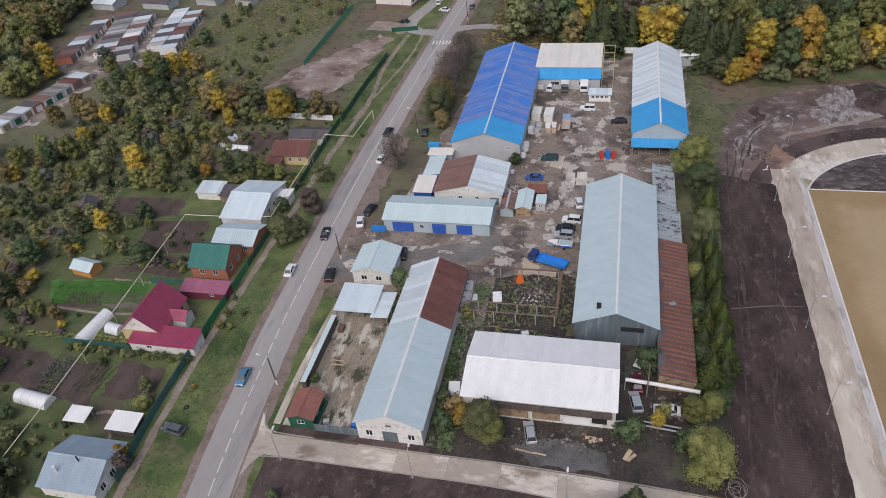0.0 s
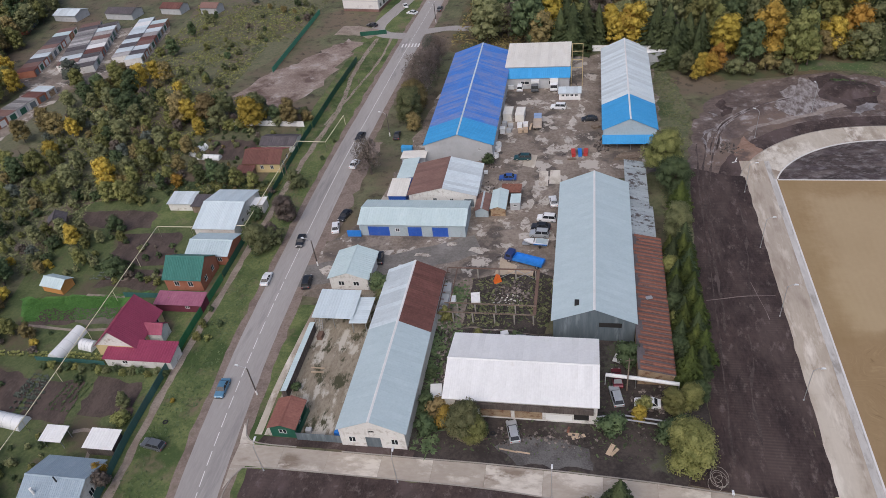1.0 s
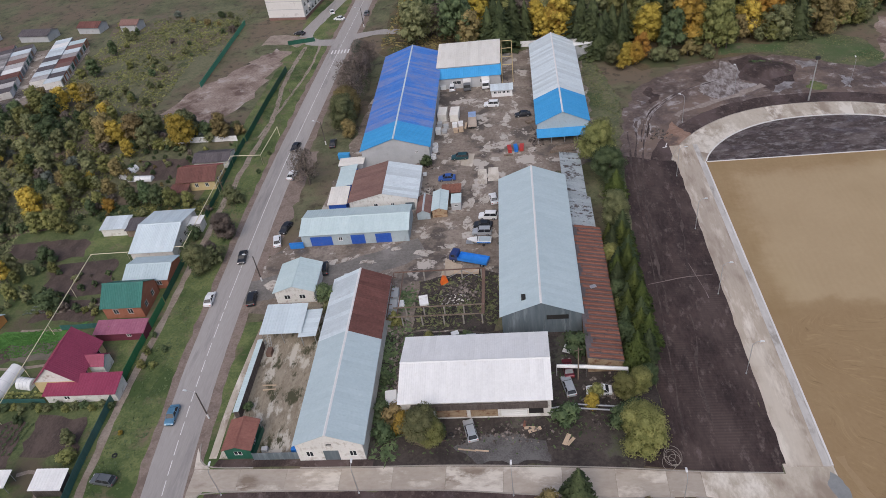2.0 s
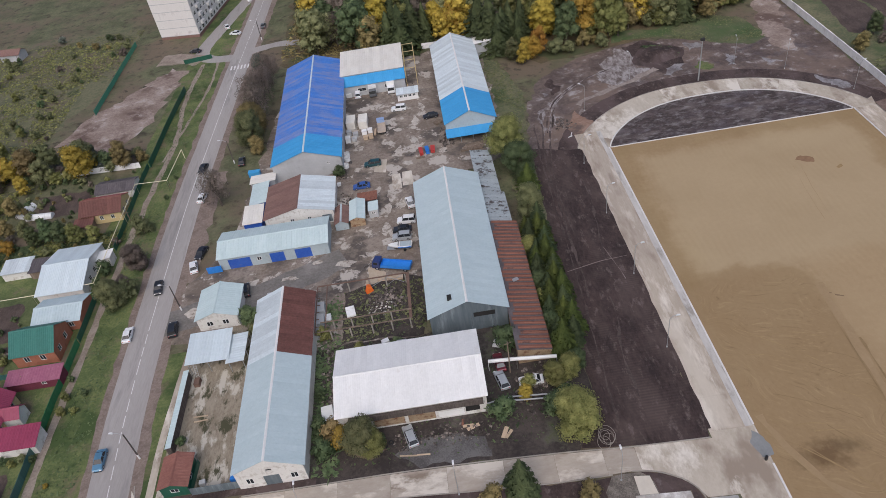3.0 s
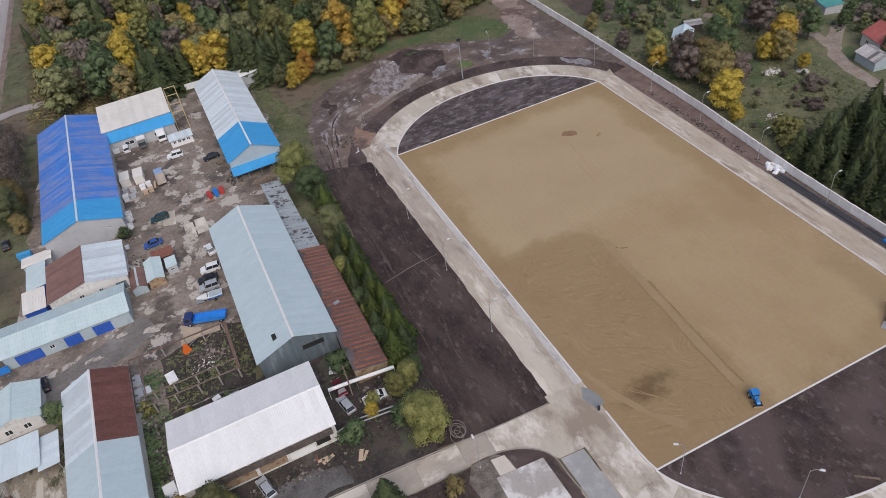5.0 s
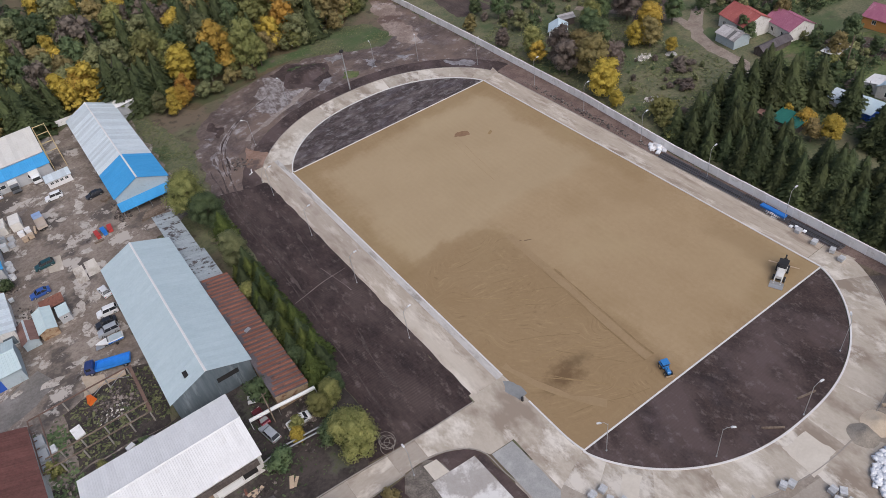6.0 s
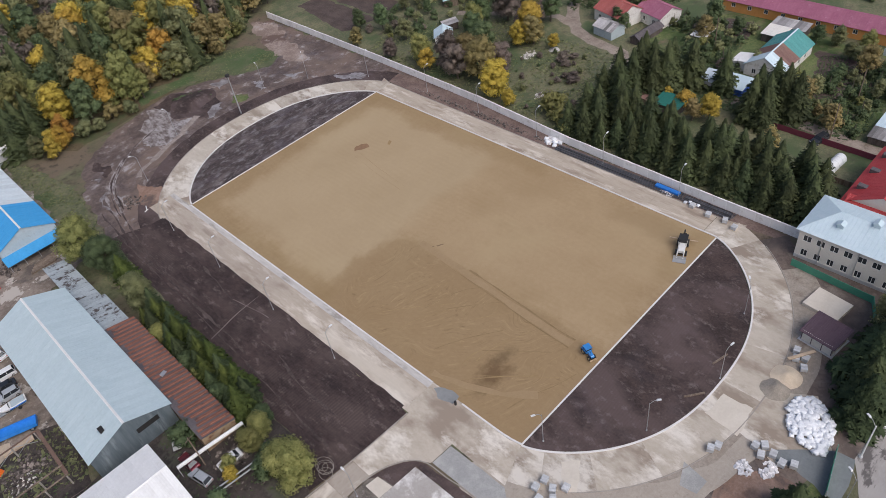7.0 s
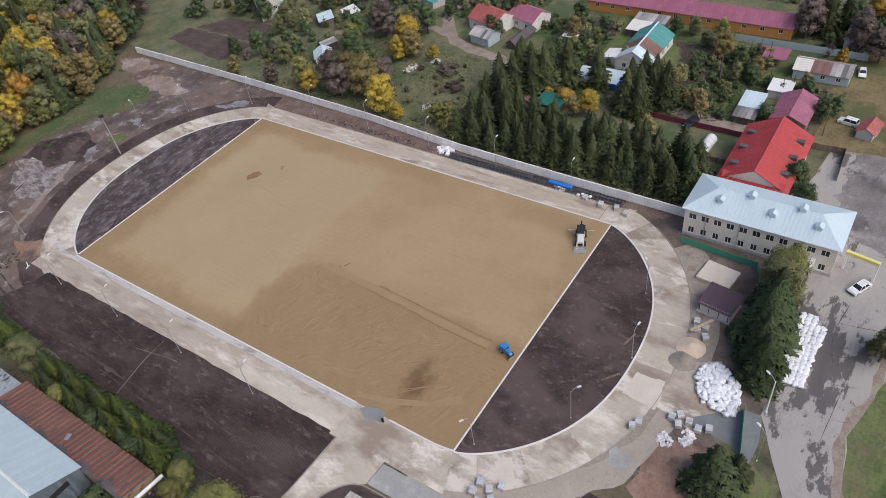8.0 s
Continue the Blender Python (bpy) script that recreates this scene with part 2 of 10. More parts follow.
CLAY = surface("red_clay", (0.225, 0.136, 0.095), (0.315, 0.212, 0.160), fine=1.5, coarse=0.2, stain=(0.12, 0.085, 0.07), stain_scale=0.12, amount=(0.5, 0.62), bump=0.25)
PATH = surface("trodden_earth", (0.225, 0.176, 0.140), (0.330, 0.276, 0.228), fine=2.0, coarse=0.3, stain=(0.13, 0.11, 0.07), stain_scale=0.35, amount=(0.58, 0.72), bump=0.15)
SHOULDER = surface("gravel_shoulder", (0.165, 0.124, 0.102), (0.270, 0.212, 0.178), fine=2.0, coarse=0.3, stain=(0.17, 0.135, 0.10), stain_scale=0.3, amount=(0.55, 0.70), bump=0.08)
PALECLAY = surface("pale_clay", (0.205, 0.150, 0.122), (0.340, 0.272, 0.232), fine=1.5, coarse=0.15, stain=(0.42, 0.37, 0.34), stain_scale=0.15, amount=(0.56, 0.66), third=(0.13, 0.085, 0.068), third_scale=0.08, third_at=(0.52, 0.60), bump=0.25)
ASPHALT = surface("worn_asphalt", (0.305, 0.282, 0.266), (0.390, 0.364, 0.345), fine=3.0, coarse=0.12, stretch=(1, 0.12, 1), stain=(0.20, 0.19, 0.185), stain_scale=0.3, bump=0.03, rough=0.8)
YARD = surface("broken_yard", (0.165, 0.130, 0.104), (0.290, 0.243, 0.200), fine=1.2, coarse=0.13, stain=(0.460, 0.415, 0.365), stain_scale=0.16, amount=(0.55, 0.585),
               third=(0.100, 0.083, 0.070), third_scale=0.10, third_at=(0.52, 0.60), bump=0.12, wet=(0.2, 0.6, 0.68, 0.25))
COURT = surface("stained_concrete_court", (0.215, 0.178, 0.128), (0.315, 0.270, 0.205), fine=2.2, coarse=0.5, stain=(0.062, 0.060, 0.030), stain_scale=0.42, stretch=(1, 0.42, 1), amount=(0.52, 0.60), third=(0.50, 0.46, 0.39), third_scale=0.34, third_at=(0.53, 0.60), bump=0.12)
TRACK = surface("straight_track_concrete", (0.385, 0.322, 0.252), (0.500, 0.432, 0.350), fine=1.6, coarse=0.3, stretch=(1, 0.22, 1), stain=(0.690, 0.630, 0.545), stain_scale=0.34, amount=(0.52, 0.66),
                third=(0.285, 0.225, 0.172), third_scale=0.42, third_at=(0.51, 0.66), bump=0.03)
TRACK = zoned(TRACK, [(-7, -3.2, 19, 44, 1.2, 0.55, (0.640, 0.580, 0.490)), (-7.4, -0.4, 60, 104, 6.0, 0.35, (0.350, 0.300, 0.262))])
PALEEDGE = surface("pale_edge_concrete", (0.450, 0.425, 0.395), (0.590, 0.565, 0.530), fine=1.4, coarse=0.3, stretch=(1, 0.3, 1), stain=(0.330, 0.300, 0.265), stain_scale=0.5, amount=(0.52, 0.64), bump=0.03, rough=0.6)
CONCRETE = surface("track_concrete", (0.400, 0.345, 0.275), (0.510, 0.455, 0.378), fine=1.5, coarse=0.16, stretch=(1, 0.5, 1), stain=(0.650, 0.600, 0.525), stain_scale=0.17, amount=(0.51, 0.61),
                   third=(0.285, 0.230, 0.178), third_scale=0.15, third_at=(0.50, 0.62), bump=0.03, vary=0.06)
SAND = surface("pitch_sand", (0.324, 0.226, 0.120), (0.386, 0.280, 0.157), fine=1.2, coarse=0.05, stretch=(1.0, 0.8, 1), stain=(0.264, 0.177, 0.083), stain_scale=0.045, amount=(0.48, 0.72), bump=0.06,
               third=(0.403, 0.307, 0.171), third_scale=0.03, third_at=(0.5, 0.68))
CONC_PATH = surface("path_concrete", (0.370, 0.318, 0.262), (0.460, 0.405, 0.342), fine=1.6, coarse=0.2, stretch=(0.5, 1, 1), stain=(0.600, 0.548, 0.475), stain_scale=0.15, amount=(0.51, 0.59),
                    third=(0.235, 0.186, 0.142), third_scale=0.2, third_at=(0.52, 0.64), bump=0.04, vary=0.07)
SAND = zoned(SAND, [(5, 55, 53, 96, 3.0, 0.65, (0.420, 0.322, 0.192)), (24, 57, 4, 54, 2.5, 0.45, (0.389, 0.281, 0.156)), (-3, 23.0, -3, 53.5, 1.6, 0.6, (0.261, 0.173, 0.082)), (-2, 3.5, 50, 104, 1.5, 0.5, (0.269, 0.182, 0.083)),
                     (-2, 62, 97, 104, 2.0, 0.5, (0.269, 0.182, 0.083)), (55, 62, 40, 104, 2.0, 0.5, (0.269, 0.182, 0.083)), (44, 62, -2, 5, 2.0, 0.4, (0.269, 0.182, 0.083))])
FIELD = furrowed(FIELD, 0.56, 0.42, False, 1.0, (0.45, 0.45, 0.45))
SOIL = furrowed(SOIL, 0.5, 0.15, False, 5.0, (0.55, 0.55, 0.55))
SAND = furrowed(SAND, 1.3, 0.12, True, 14.0, (0.768, 0.726, 0.589))
SAND = swirled(SAND, (0.5, 22.5, 1, 50), 0.85, (0.187, 0.120, 0.052), (0.370, 0.265, 0.139))
SAND = zoned(SAND, [(53, 58, 2, 22, 2.0, 0.5, (0.259, 0.177, 0.087))])
SAND = spotted(SAND, [(7.6, 12.6, 4.0, 2.8, 0.9, (0.144, 0.087, 0.038)), (11.5, 13.5, 2.6, 1.5, 0.7, (0.154, 0.102, 0.048)), (3.6, 12.0, 2.2, 1.4, 0.5, (0.182, 0.121, 0.057))])
SAND_DAMP = surface("damp_sand", (0.240, 0.158, 0.068), (0.322, 0.218, 0.099), fine=1.0, coarse=0.10, stretch=(1.0, 0.55, 1), stain=(0.346, 0.242, 0.119), stain_scale=0.14, amount=(0.5, 0.7), bump=0.10)
FOREST = surface("leaf_litter", (0.085, 0.065, 0.035), (0.150, 0.115, 0.059), fine=2.0, coarse=0.2, third=(0.070, 0.080, 0.033), third_scale=0.1, bump=0.25)
GRAVEL = surface("grey_paving", (0.300, 0.300, 0.290), (0.380, 0.375, 0.360), fine=5.0, coarse=0.4, stain=(0.46, 0.45, 0.43), stain_scale=0.4, bump=0.06)
KERB = surface("pale_kerb", (0.640, 0.620, 0.600), (0.760, 0.740, 0.720), fine=3.0, coarse=0.5, bump=0.02, vary=0.06)
OLDKERB = surface("old_kerb", (0.28, 0.25, 0.22), (0.38, 0.35, 0.31), fine=3.0, coarse=0.5, bump=0.03)
LINE = surface("worn_road_paint", (0.62, 0.61, 0.60), (0.75, 0.74, 0.73), fine=4.0, coarse=0.5, stain=(0.3, 0.29, 0.28), stain_scale=1.2, amount=(0.55, 0.7), bump=0)
PUDDLE = surface("wet_patch", (0.06, 0.055, 0.05), (0.09, 0.085, 0.08), fine=2.0, coarse=0.4, bump=0, rough=0.12)


def sheet_mat(name, c1, c2, stain=None, rough=0.45, metal=0.0, amount=(0.58, 0.75), scale=0.5, vary=0.05):
    return surface(name, c1, c2, fine=2.0, coarse=0.25, stretch=(1, 1, 1), stain=stain, stain_scale=scale, amount=amount, rough=rough, metal=metal, bump=0.015, vary=vary, spec=0.4)


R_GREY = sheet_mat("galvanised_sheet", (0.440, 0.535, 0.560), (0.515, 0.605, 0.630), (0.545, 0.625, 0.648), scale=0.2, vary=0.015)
R_PALE = sheet_mat("pale_teal_sheet", (0.480, 0.590, 0.595), (0.570, 0.670, 0.675), (0.62, 0.70, 0.70), scale=0.3, vary=0.02)
R_PALEBLUE = sheet_mat("pale_blue_sheet", (0.560, 0.640, 0.670), (0.640, 0.715, 0.745), (0.70, 0.75, 0.77), scale=0.25)
R_WHITE = sheet_mat("white_slate", (0.720, 0.715, 0.700), (0.820, 0.815, 0.800), (0.58, 0.56, 0.52), rough=0.75, amount=(0.60, 0.80), vary=0.03)
R_CREAM = sheet_mat("cream_membrane", (0.660, 0.630, 0.570), (0.760, 0.735, 0.680), (0.56, 0.52, 0.46), rough=0.7)
R_PATCHED = sheet_mat("patched_zinc", (0.300, 0.335, 0.350), (0.400, 0.445, 0.465), (0.070, 0.058, 0.052), scale=0.55, amount=(0.53, 0.60), vary=0.12)
R_SLATE = sheet_mat("slate_blue_sheet", (0.255, 0.325, 0.385), (0.325, 0.395, 0.450), (0.40, 0.45, 0.49), scale=0.3)
R_ZINC = sheet_mat("weathered_zinc", (0.520, 0.580, 0.605), (0.650, 0.710, 0.735), (0.42, 0.44, 0.45), scale=0.35, vary=0.12)
R_BLUE = sheet_mat("royal_blue_sheet", (0.048, 0.170, 0.540), (0.078, 0.235, 0.650), (0.270, 0.280, 0.450), scale=0.08, amount=(0.44, 0.66), vary=0.03)
R_SKY = sheet_mat("sky_blue_sheet", (0.052, 0.300, 0.610), (0.080, 0.360, 0.690), vary=0.03)
R_RUST = sheet_mat("red_brown_sheet", (0.115, 0.047, 0.038), (0.190, 0.085, 0.068), (0.075, 0.04, 0.033), rough=0.7, vary=0.12)
R_BROWN = sheet_mat("faded_brown_sheet", (0.170, 0.095, 0.080), (0.240, 0.145, 0.120), (0.11, 0.06, 0.05), rough=0.75, vary=0.1)
R_KIOSK = sheet_mat("faded_terracotta_sheet", (0.215, 0.090, 0.070), (0.300, 0.135, 0.105), (0.16, 0.08, 0.065), rough=0.8)
R_TILE = sheet_mat("orange_rust_sheet", (0.168, 0.071, 0.049), (0.250, 0.109, 0.074), (0.060, 0.042, 0.038), rough=0.85, amount=(0.54, 0.66), scale=0.45, vary=0.1)
R_MAROON = sheet_mat("maroon_metal_tile", (0.230, 0.035, 0.075), (0.300, 0.055, 0.105), vary=0.03)
R_PINK = sheet_mat("faded_magenta_sheet", (0.290, 0.095, 0.155), (0.375, 0.145, 0.205), (0.45, 0.25, 0.30), vary=0.05)
R_GREEN = sheet_mat("dark_green_sheet", (0.020, 0.130, 0.105), (0.035, 0.170, 0.140), vary=0.03)
R_TEAL = sheet_mat("teal_sheet", (0.070, 0.260, 0.250), (0.110, 0.330, 0.310), vary=0.04)
R_RED = sheet_mat("bright_red_sheet", (0.385, 0.042, 0.044), (0.470, 0.068, 0.066), (0.36, 0.06, 0.06), vary=0.05)
R_REDD = sheet_mat("old_red_sheet", (0.330, 0.085, 0.075), (0.420, 0.130, 0.110), (0.5, 0.3, 0.28), vary=0.05)
R_DARK = sheet_mat("dark_felt", (0.075, 0.065, 0.070), (0.130, 0.115, 0.120), rough=0.85, vary=0.1)
R_PLUM = sheet_mat("plum_brown_sheet", (0.075, 0.045, 0.060), (0.100, 0.065, 0.080), vary=0.03)
R_MIX = sheet_mat("garage_felt", (0.25, 0.235, 0.23), (0.40, 0.385, 0.38), (0.16, 0.13, 0.12), rough=0.8, scale=0.25, vary=0.55)
W_GREY = surface("grey_plaster", (0.400, 0.410, 0.420), (0.480, 0.490, 0.500), fine=2.0, coarse=0.3, stain=(0.33, 0.33, 0.33), stain_scale=0.5, bump=0.02)
W_WHITE = surface("whitewash", (0.630, 0.615, 0.580), (0.750, 0.735, 0.700), fine=2.5, coarse=0.4, stain=(0.40, 0.36, 0.31), stain_scale=0.8, amount=(0.52, 0.70), bump=0.03)
W_CREAM = surface("cream_brick", (0.640, 0.610, 0.545), (0.730, 0.700, 0.635), fine=5.0, coarse=0.5, stain=(0.54, 0.51, 0.45), stain_scale=1.0, bump=0.03)
W_TIN = surface("dark_streaked_tin", (0.090, 0.115, 0.130), (0.165, 0.198, 0.218), fine=1.0, coarse=0.4, stretch=(1.5, 1.5, 0.2), stain=(0.27, 0.31, 0.325), stain_scale=0.5, rough=0.5, bump=0.04)
W_WOOD = surface("weathered_boards", (0.150, 0.110, 0.080), (0.240, 0.190, 0.145), fine=2.0, coarse=0.5, stretch=(2, 2, 0.3), stain=(0.09, 0.07, 0.05), bump=0.05, vary=0.15)
W_DARK = surface("dark_boards", (0.070, 0.055, 0.048), (0.120, 0.100, 0.090), fine=2.0, coarse=0.5, stretch=(2, 2, 0.3), bump=0.05, vary=0.15)
W_BRICK = surface("red_brick", (0.330, 0.120, 0.070), (0.420, 0.175, 0.110), fine=6.0, coarse=0.6, stain=(0.26, 0.10, 0.06), bump=0.03)
W_BLUE = surface("blue_paint", (0.025, 0.090, 0.420), (0.045, 0.130, 0.500), fine=2.0, coarse=0.4, stain=(0.12, 0.14, 0.30), stain_scale=0.8, rough=0.5, bump=0.02)
W_LBLUE = surface("pale_blue_paint", (0.360, 0.430, 0.460), (0.440, 0.510, 0.540), fine=2.0, coarse=0.4, stain=(0.28, 0.30, 0.30), bump=0.02)
W_MAROON = surface("maroon_boards", (0.120, 0.022, 0.040), (0.170, 0.035, 0.060), fine=3.0, coarse=0.5, bump=0.02)
W_YEL = surface("ochre_siding", (0.520, 0.400, 0.200), (0.600, 0.480, 0.260), fine=3.0, coarse=0.5, bump=0.02)
W_ORANGE = surface("orange_boards", (0.480, 0.220, 0.060), (0.560, 0.280, 0.090), fine=3.0, coarse=0.5, bump=0.02)
W_GREEN = surface("green_sheet_wall", (0.015, 0.085, 0.055), (0.025, 0.120, 0.080), fine=2.0, coarse=0.4, stretch=(6, 6, 0.3), rough=0.45, bump=0.03, vary=0.08)
W_RUST = surface("rusted_plate", (0.280, 0.190, 0.110), (0.420, 0.330, 0.220), fine=2.0, coarse=0.6, stain=(0.16, 0.07, 0.035), stain_scale=1.0, amount=(0.5, 0.65), bump=0.04, vary=0.15)
W_PANEL = surface("concrete_panel", (0.760, 0.755, 0.745), (0.850, 0.845, 0.835), fine=3.0, coarse=0.4, stain=(0.56, 0.53, 0.49), stain_scale=0.7, bump=0.03, vary=0.07)
# Near-black colour painted for the gloom inside openings.
DARK = surface("dark_interior", (0.015, 0.014, 0.013), (0.025, 0.023, 0.022), bump=0)
METAL = surface("galvanised_steel", (0.42, 0.43, 0.44), (0.50, 0.51, 0.52), rough=0.45, metal=0.6, bump=0)
STEEL_D = surface("rusty_steel", (0.130, 0.080, 0.060), (0.190, 0.120, 0.090), rough=0.8, bump=0.02)
BLACK = surface("black_rubber", (0.018, 0.018, 0.019), (0.028, 0.028, 0.029), rough=0.7, bump=0)
PIPE_BK = surface("black_pipe", (0.070, 0.072, 0.082), (0.125, 0.128, 0.140), rough=0.35, bump=0, vary=0.6)
WHITEP = surface("white_paint", (0.74, 0.74, 0.72), (0.82, 0.82, 0.80), rough=0.5, bump=0)
YELP = surface("pale_yellow_pipe", (0.72, 0.66, 0.46), (0.80, 0.74, 0.54), rough=0.5, bump=0)
BAG = surface("woven_white_bag", (0.72, 0.74, 0.77), (0.82, 0.84, 0.86), fine=4.0, coarse=1.0, rough=0.6, bump=0.04, vary=0.1)
BLOCKS = surface("grey_kerb_stones", (0.42, 0.43, 0.44), (0.55, 0.56, 0.57), fine=4.0, coarse=1.0, bump=0.03, vary=0.15)
PLANK = surface("raw_planks", (0.42, 0.32, 0.22), (0.55, 0.43, 0.31), fine=3.0, coarse=0.5, bump=0.02, vary=0.15)
BARK = surface("bark", (0.085, 0.068, 0.052), (0.150, 0.125, 0.100), fine=4.0, coarse=1.0, stretch=(1, 1, 0.3), bump=0.04)
FOIL = surface("polythene", (0.70, 0.71, 0.71), (0.80, 0.81, 0.81), fine=2.0, coarse=0.6, rough=0.35, bump=0.02)
ORANGE = surface("orange_tarpaulin", (0.75, 0.14, 0.02), (0.85, 0.20, 0.03), rough=0.5, bump=0.02)
NETG = surface("green_netting", (0.060, 0.260, 0.170), (0.100, 0.330, 0.220), rough=0.6, bump=0.03)
BLUEP = surface("blue_tarpaulin", (0.020, 0.150, 0.520), (0.035, 0.200, 0.600), rough=0.45, bump=0.02)
REDP = surface("red_paint", (0.40, 0.04, 0.035), (0.48, 0.06, 0.05), rough=0.5, bump=0)
GLASS = bpy.data.materials.new("window_glass")
GLASS.use_nodes = True
_g = GLASS.node_tree.nodes["Principled BSDF"]
_g.inputs["Base Color"].default_value, _g.inputs["Roughness"].default_value, _g.inputs["Transmission Weight"].default_value = (0.05, 0.06, 0.07, 1), 0.05, 0.3
# Green and olive leaf tones carry extra blue in place of distance haze.
L_GREEN = leaf("leaves_green", (0.064, 0.098, 0.048), (0.185, 0.238, 0.110))
L_OLIVE = leaf("leaves_olive", (0.112, 0.132, 0.060), (0.300, 0.305, 0.150))
L_YELLOW = leaf("leaves_yellow", (0.300, 0.225, 0.042), (0.640, 0.465, 0.095))
L_OCHRE = leaf("leaves_ochre", (0.195, 0.160, 0.072), (0.410, 0.325, 0.144))
L_ORANGE = leaf("leaves_orange", (0.330, 0.190, 0.036), (0.600, 0.365, 0.080))
L_RUST = leaf("leaves_rust", (0.140, 0.114, 0.096), (0.270, 0.220, 0.186))
L_CLOVER = leaf("leaves_clover", (0.060, 0.160, 0.033), (0.120, 0.270, 0.069))
L_DARK = leaf("needles_dark", (0.046, 0.060, 0.028), (0.100, 0.122, 0.048), through_leaf=0.15)
L_SPRUCE = leaf("needles_green", (0.045, 0.066, 0.031), (0.105, 0.135, 0.058), through_leaf=0.2)
L_HEDGE = leaf("needles_yellow_green", (0.036, 0.054, 0.014), (0.130, 0.158, 0.038), through_leaf=0.2)
L_LIME = leaf("leaves_lime", (0.165, 0.182, 0.058), (0.390, 0.380, 0.144))
L_GREYG = leaf("leaves_grey_green", (0.110, 0.130, 0.108), (0.200, 0.222, 0.180))


# ---- building blocks ----
def box(bm, x0, x1, y0, y1, z0, z1):
    v = [bm.verts.new(p) for p in ((x0, y0, z0), (x1, y0, z0), (x1, y1, z0), (x0, y1, z0), (x0, y0, z1), (x1, y0, z1), (x1, y1, z1), (x0, y1, z1))]
    for f in ((3, 2, 1, 0), (4, 5, 6, 7), (0, 1, 5, 4), (1, 2, 6, 5), (2, 3, 7, 6), (3, 0, 4, 7)):
        bm.faces.new([v[i] for i in f])
    return v


def prism(bm, outline, axis, a, b):
    """A solid from an outline in the two other axes, from a to b along axis."""
    def put(p, t):
        return {"x": (t, p[0], p[1]), "y": (p[0], t, p[1]), "z": (p[0], p[1], t)}[axis]
    lo, hi = [bm.verts.new(put(p, a)) for p in outline], [bm.verts.new(put(p, b)) for p in outline]
    n = len(outline)
    bm.faces.new(lo[::-1])
    bm.faces.new(hi)
    for i in range(n):
        bm.faces.new((lo[i], lo[(i + 1) % n], hi[(i + 1) % n], hi[i]))


def tube(bm, p, q, r0, r1=None, sides=8, caps=True):
    p, q = Vector(p), Vector(q)
    r1 = r0 if r1 is None else r1
    turn = (q - p).to_track_quat("Z", "Y")
    rings = []
    for at, r in ((p, r0), (q, r1)):
        rings.append([bm.verts.new(at + turn @ Vector((r * math.cos(2 * math.pi * k / sides), r * math.sin(2 * math.pi * k / sides), 0))) for k in range(sides)])
    for k in range(sides):
        bm.faces.new((rings[0][k], rings[0][(k + 1) % sides], rings[1][(k + 1) % sides], rings[1][k]))
    if caps:
        bm.faces.new(rings[0][::-1])
        bm.faces.new(rings[1])


def mesh_of(bm, material, name="mesh", smooth=False):
    bmesh.ops.recalc_face_normals(bm, faces=bm.faces)
    me = bpy.data.meshes.new(name)
    bm.to_mesh(me)
    bm.free()
    me.materials.append(material)
    if smooth:
        me.polygons.foreach_set("use_smooth", [True] * len(me.polygons))
    return me


def part(name, bm, material, parent, label=""):
    ob = new(name, bm if isinstance(bm, bpy.types.Mesh) else mesh_of(bm, material, name))
    ob.parent = parent
    if label:
        ob["label"] = label
    return ob


def thing(name, x, y, z=0.0, rz=0.0, label="", category="", group="", kind=""):
    ob = new(name)
    ob.empty_display_size = 0.3
    ob.matrix_basis = pose(x, y, z, 0, 0, rz)
    return tagged(ob, label, category, group, kind)


def solid(name, bm, material, x=0, y=0, z=0, rz=0, label="", category="", group="", kind="", smooth=False):
    ob = new(name, mesh_of(bm, material, name, smooth))
    ob.matrix_basis = pose(x, y, z, 0, 0, rz)
    return tagged(ob, label, category, group, kind)


def b_box(*a):
    bm = bmesh.new()
    box(bm, *a)
    return bm


def b_tube(*a, **k):
    bm = bmesh.new()
    tube(bm, *a, **k)
    return bm


def ragged(outline, step=2.5, jitter=0.5, seed=1):
    """A closed outline cut into short steps whose points stray a little, as worn edges of soil and turf do."""
    out = []
    for i, p in enumerate(outline):
        q = outline[(i + 1) % len(outline)]
        n = max(1, int(math.dist(p, q) / step))
        for k in range(n):
            x, y = p[0] + (q[0] - p[0]) * k / n, p[1] + (q[1] - p[1]) * k / n
            if jitter:
                x += jitter * 2 * noise.noise((x * 0.35, y * 0.35, seed)) + jitter * 0.8 * noise.noise((x * 1.3, y * 1.3, seed + 9))
                y += jitter * 2 * noise.noise((x * 0.35, y * 0.35, seed + 30)) + jitter * 0.8 * noise.noise((x * 1.3, y * 1.3, seed + 39))
            out.append((x, y))
    return out


LAYER = [0]


def patch(name, outline, z, material, jitter=0.5, step=2.5, label="", seed=1, kind="structure"):
    """A thin layer of ground, its top at z."""
    LAYER[0] += 1
    z += 0.00025 * LAYER[0]
    pts = ragged(outline, step, jitter, seed)
    n = len(pts)
    vs, _, fs, *_ = geometry.delaunay_2d_cdt([Vector(p) for p in pts], [(i, (i + 1) % n) for i in range(n)], [], 1, 1e-4)
    me = bpy.data.meshes.new(name)
    me.from_pydata([(v.x, v.y, z) for v in vs], [], [tuple(f) for f in fs])
    if len(me.polygons) and sum(p.normal.z for p in me.polygons) < 0:
        me.flip_normals()
    me.materials.append(material)
    return tagged(new(name, me), label, kind=kind)


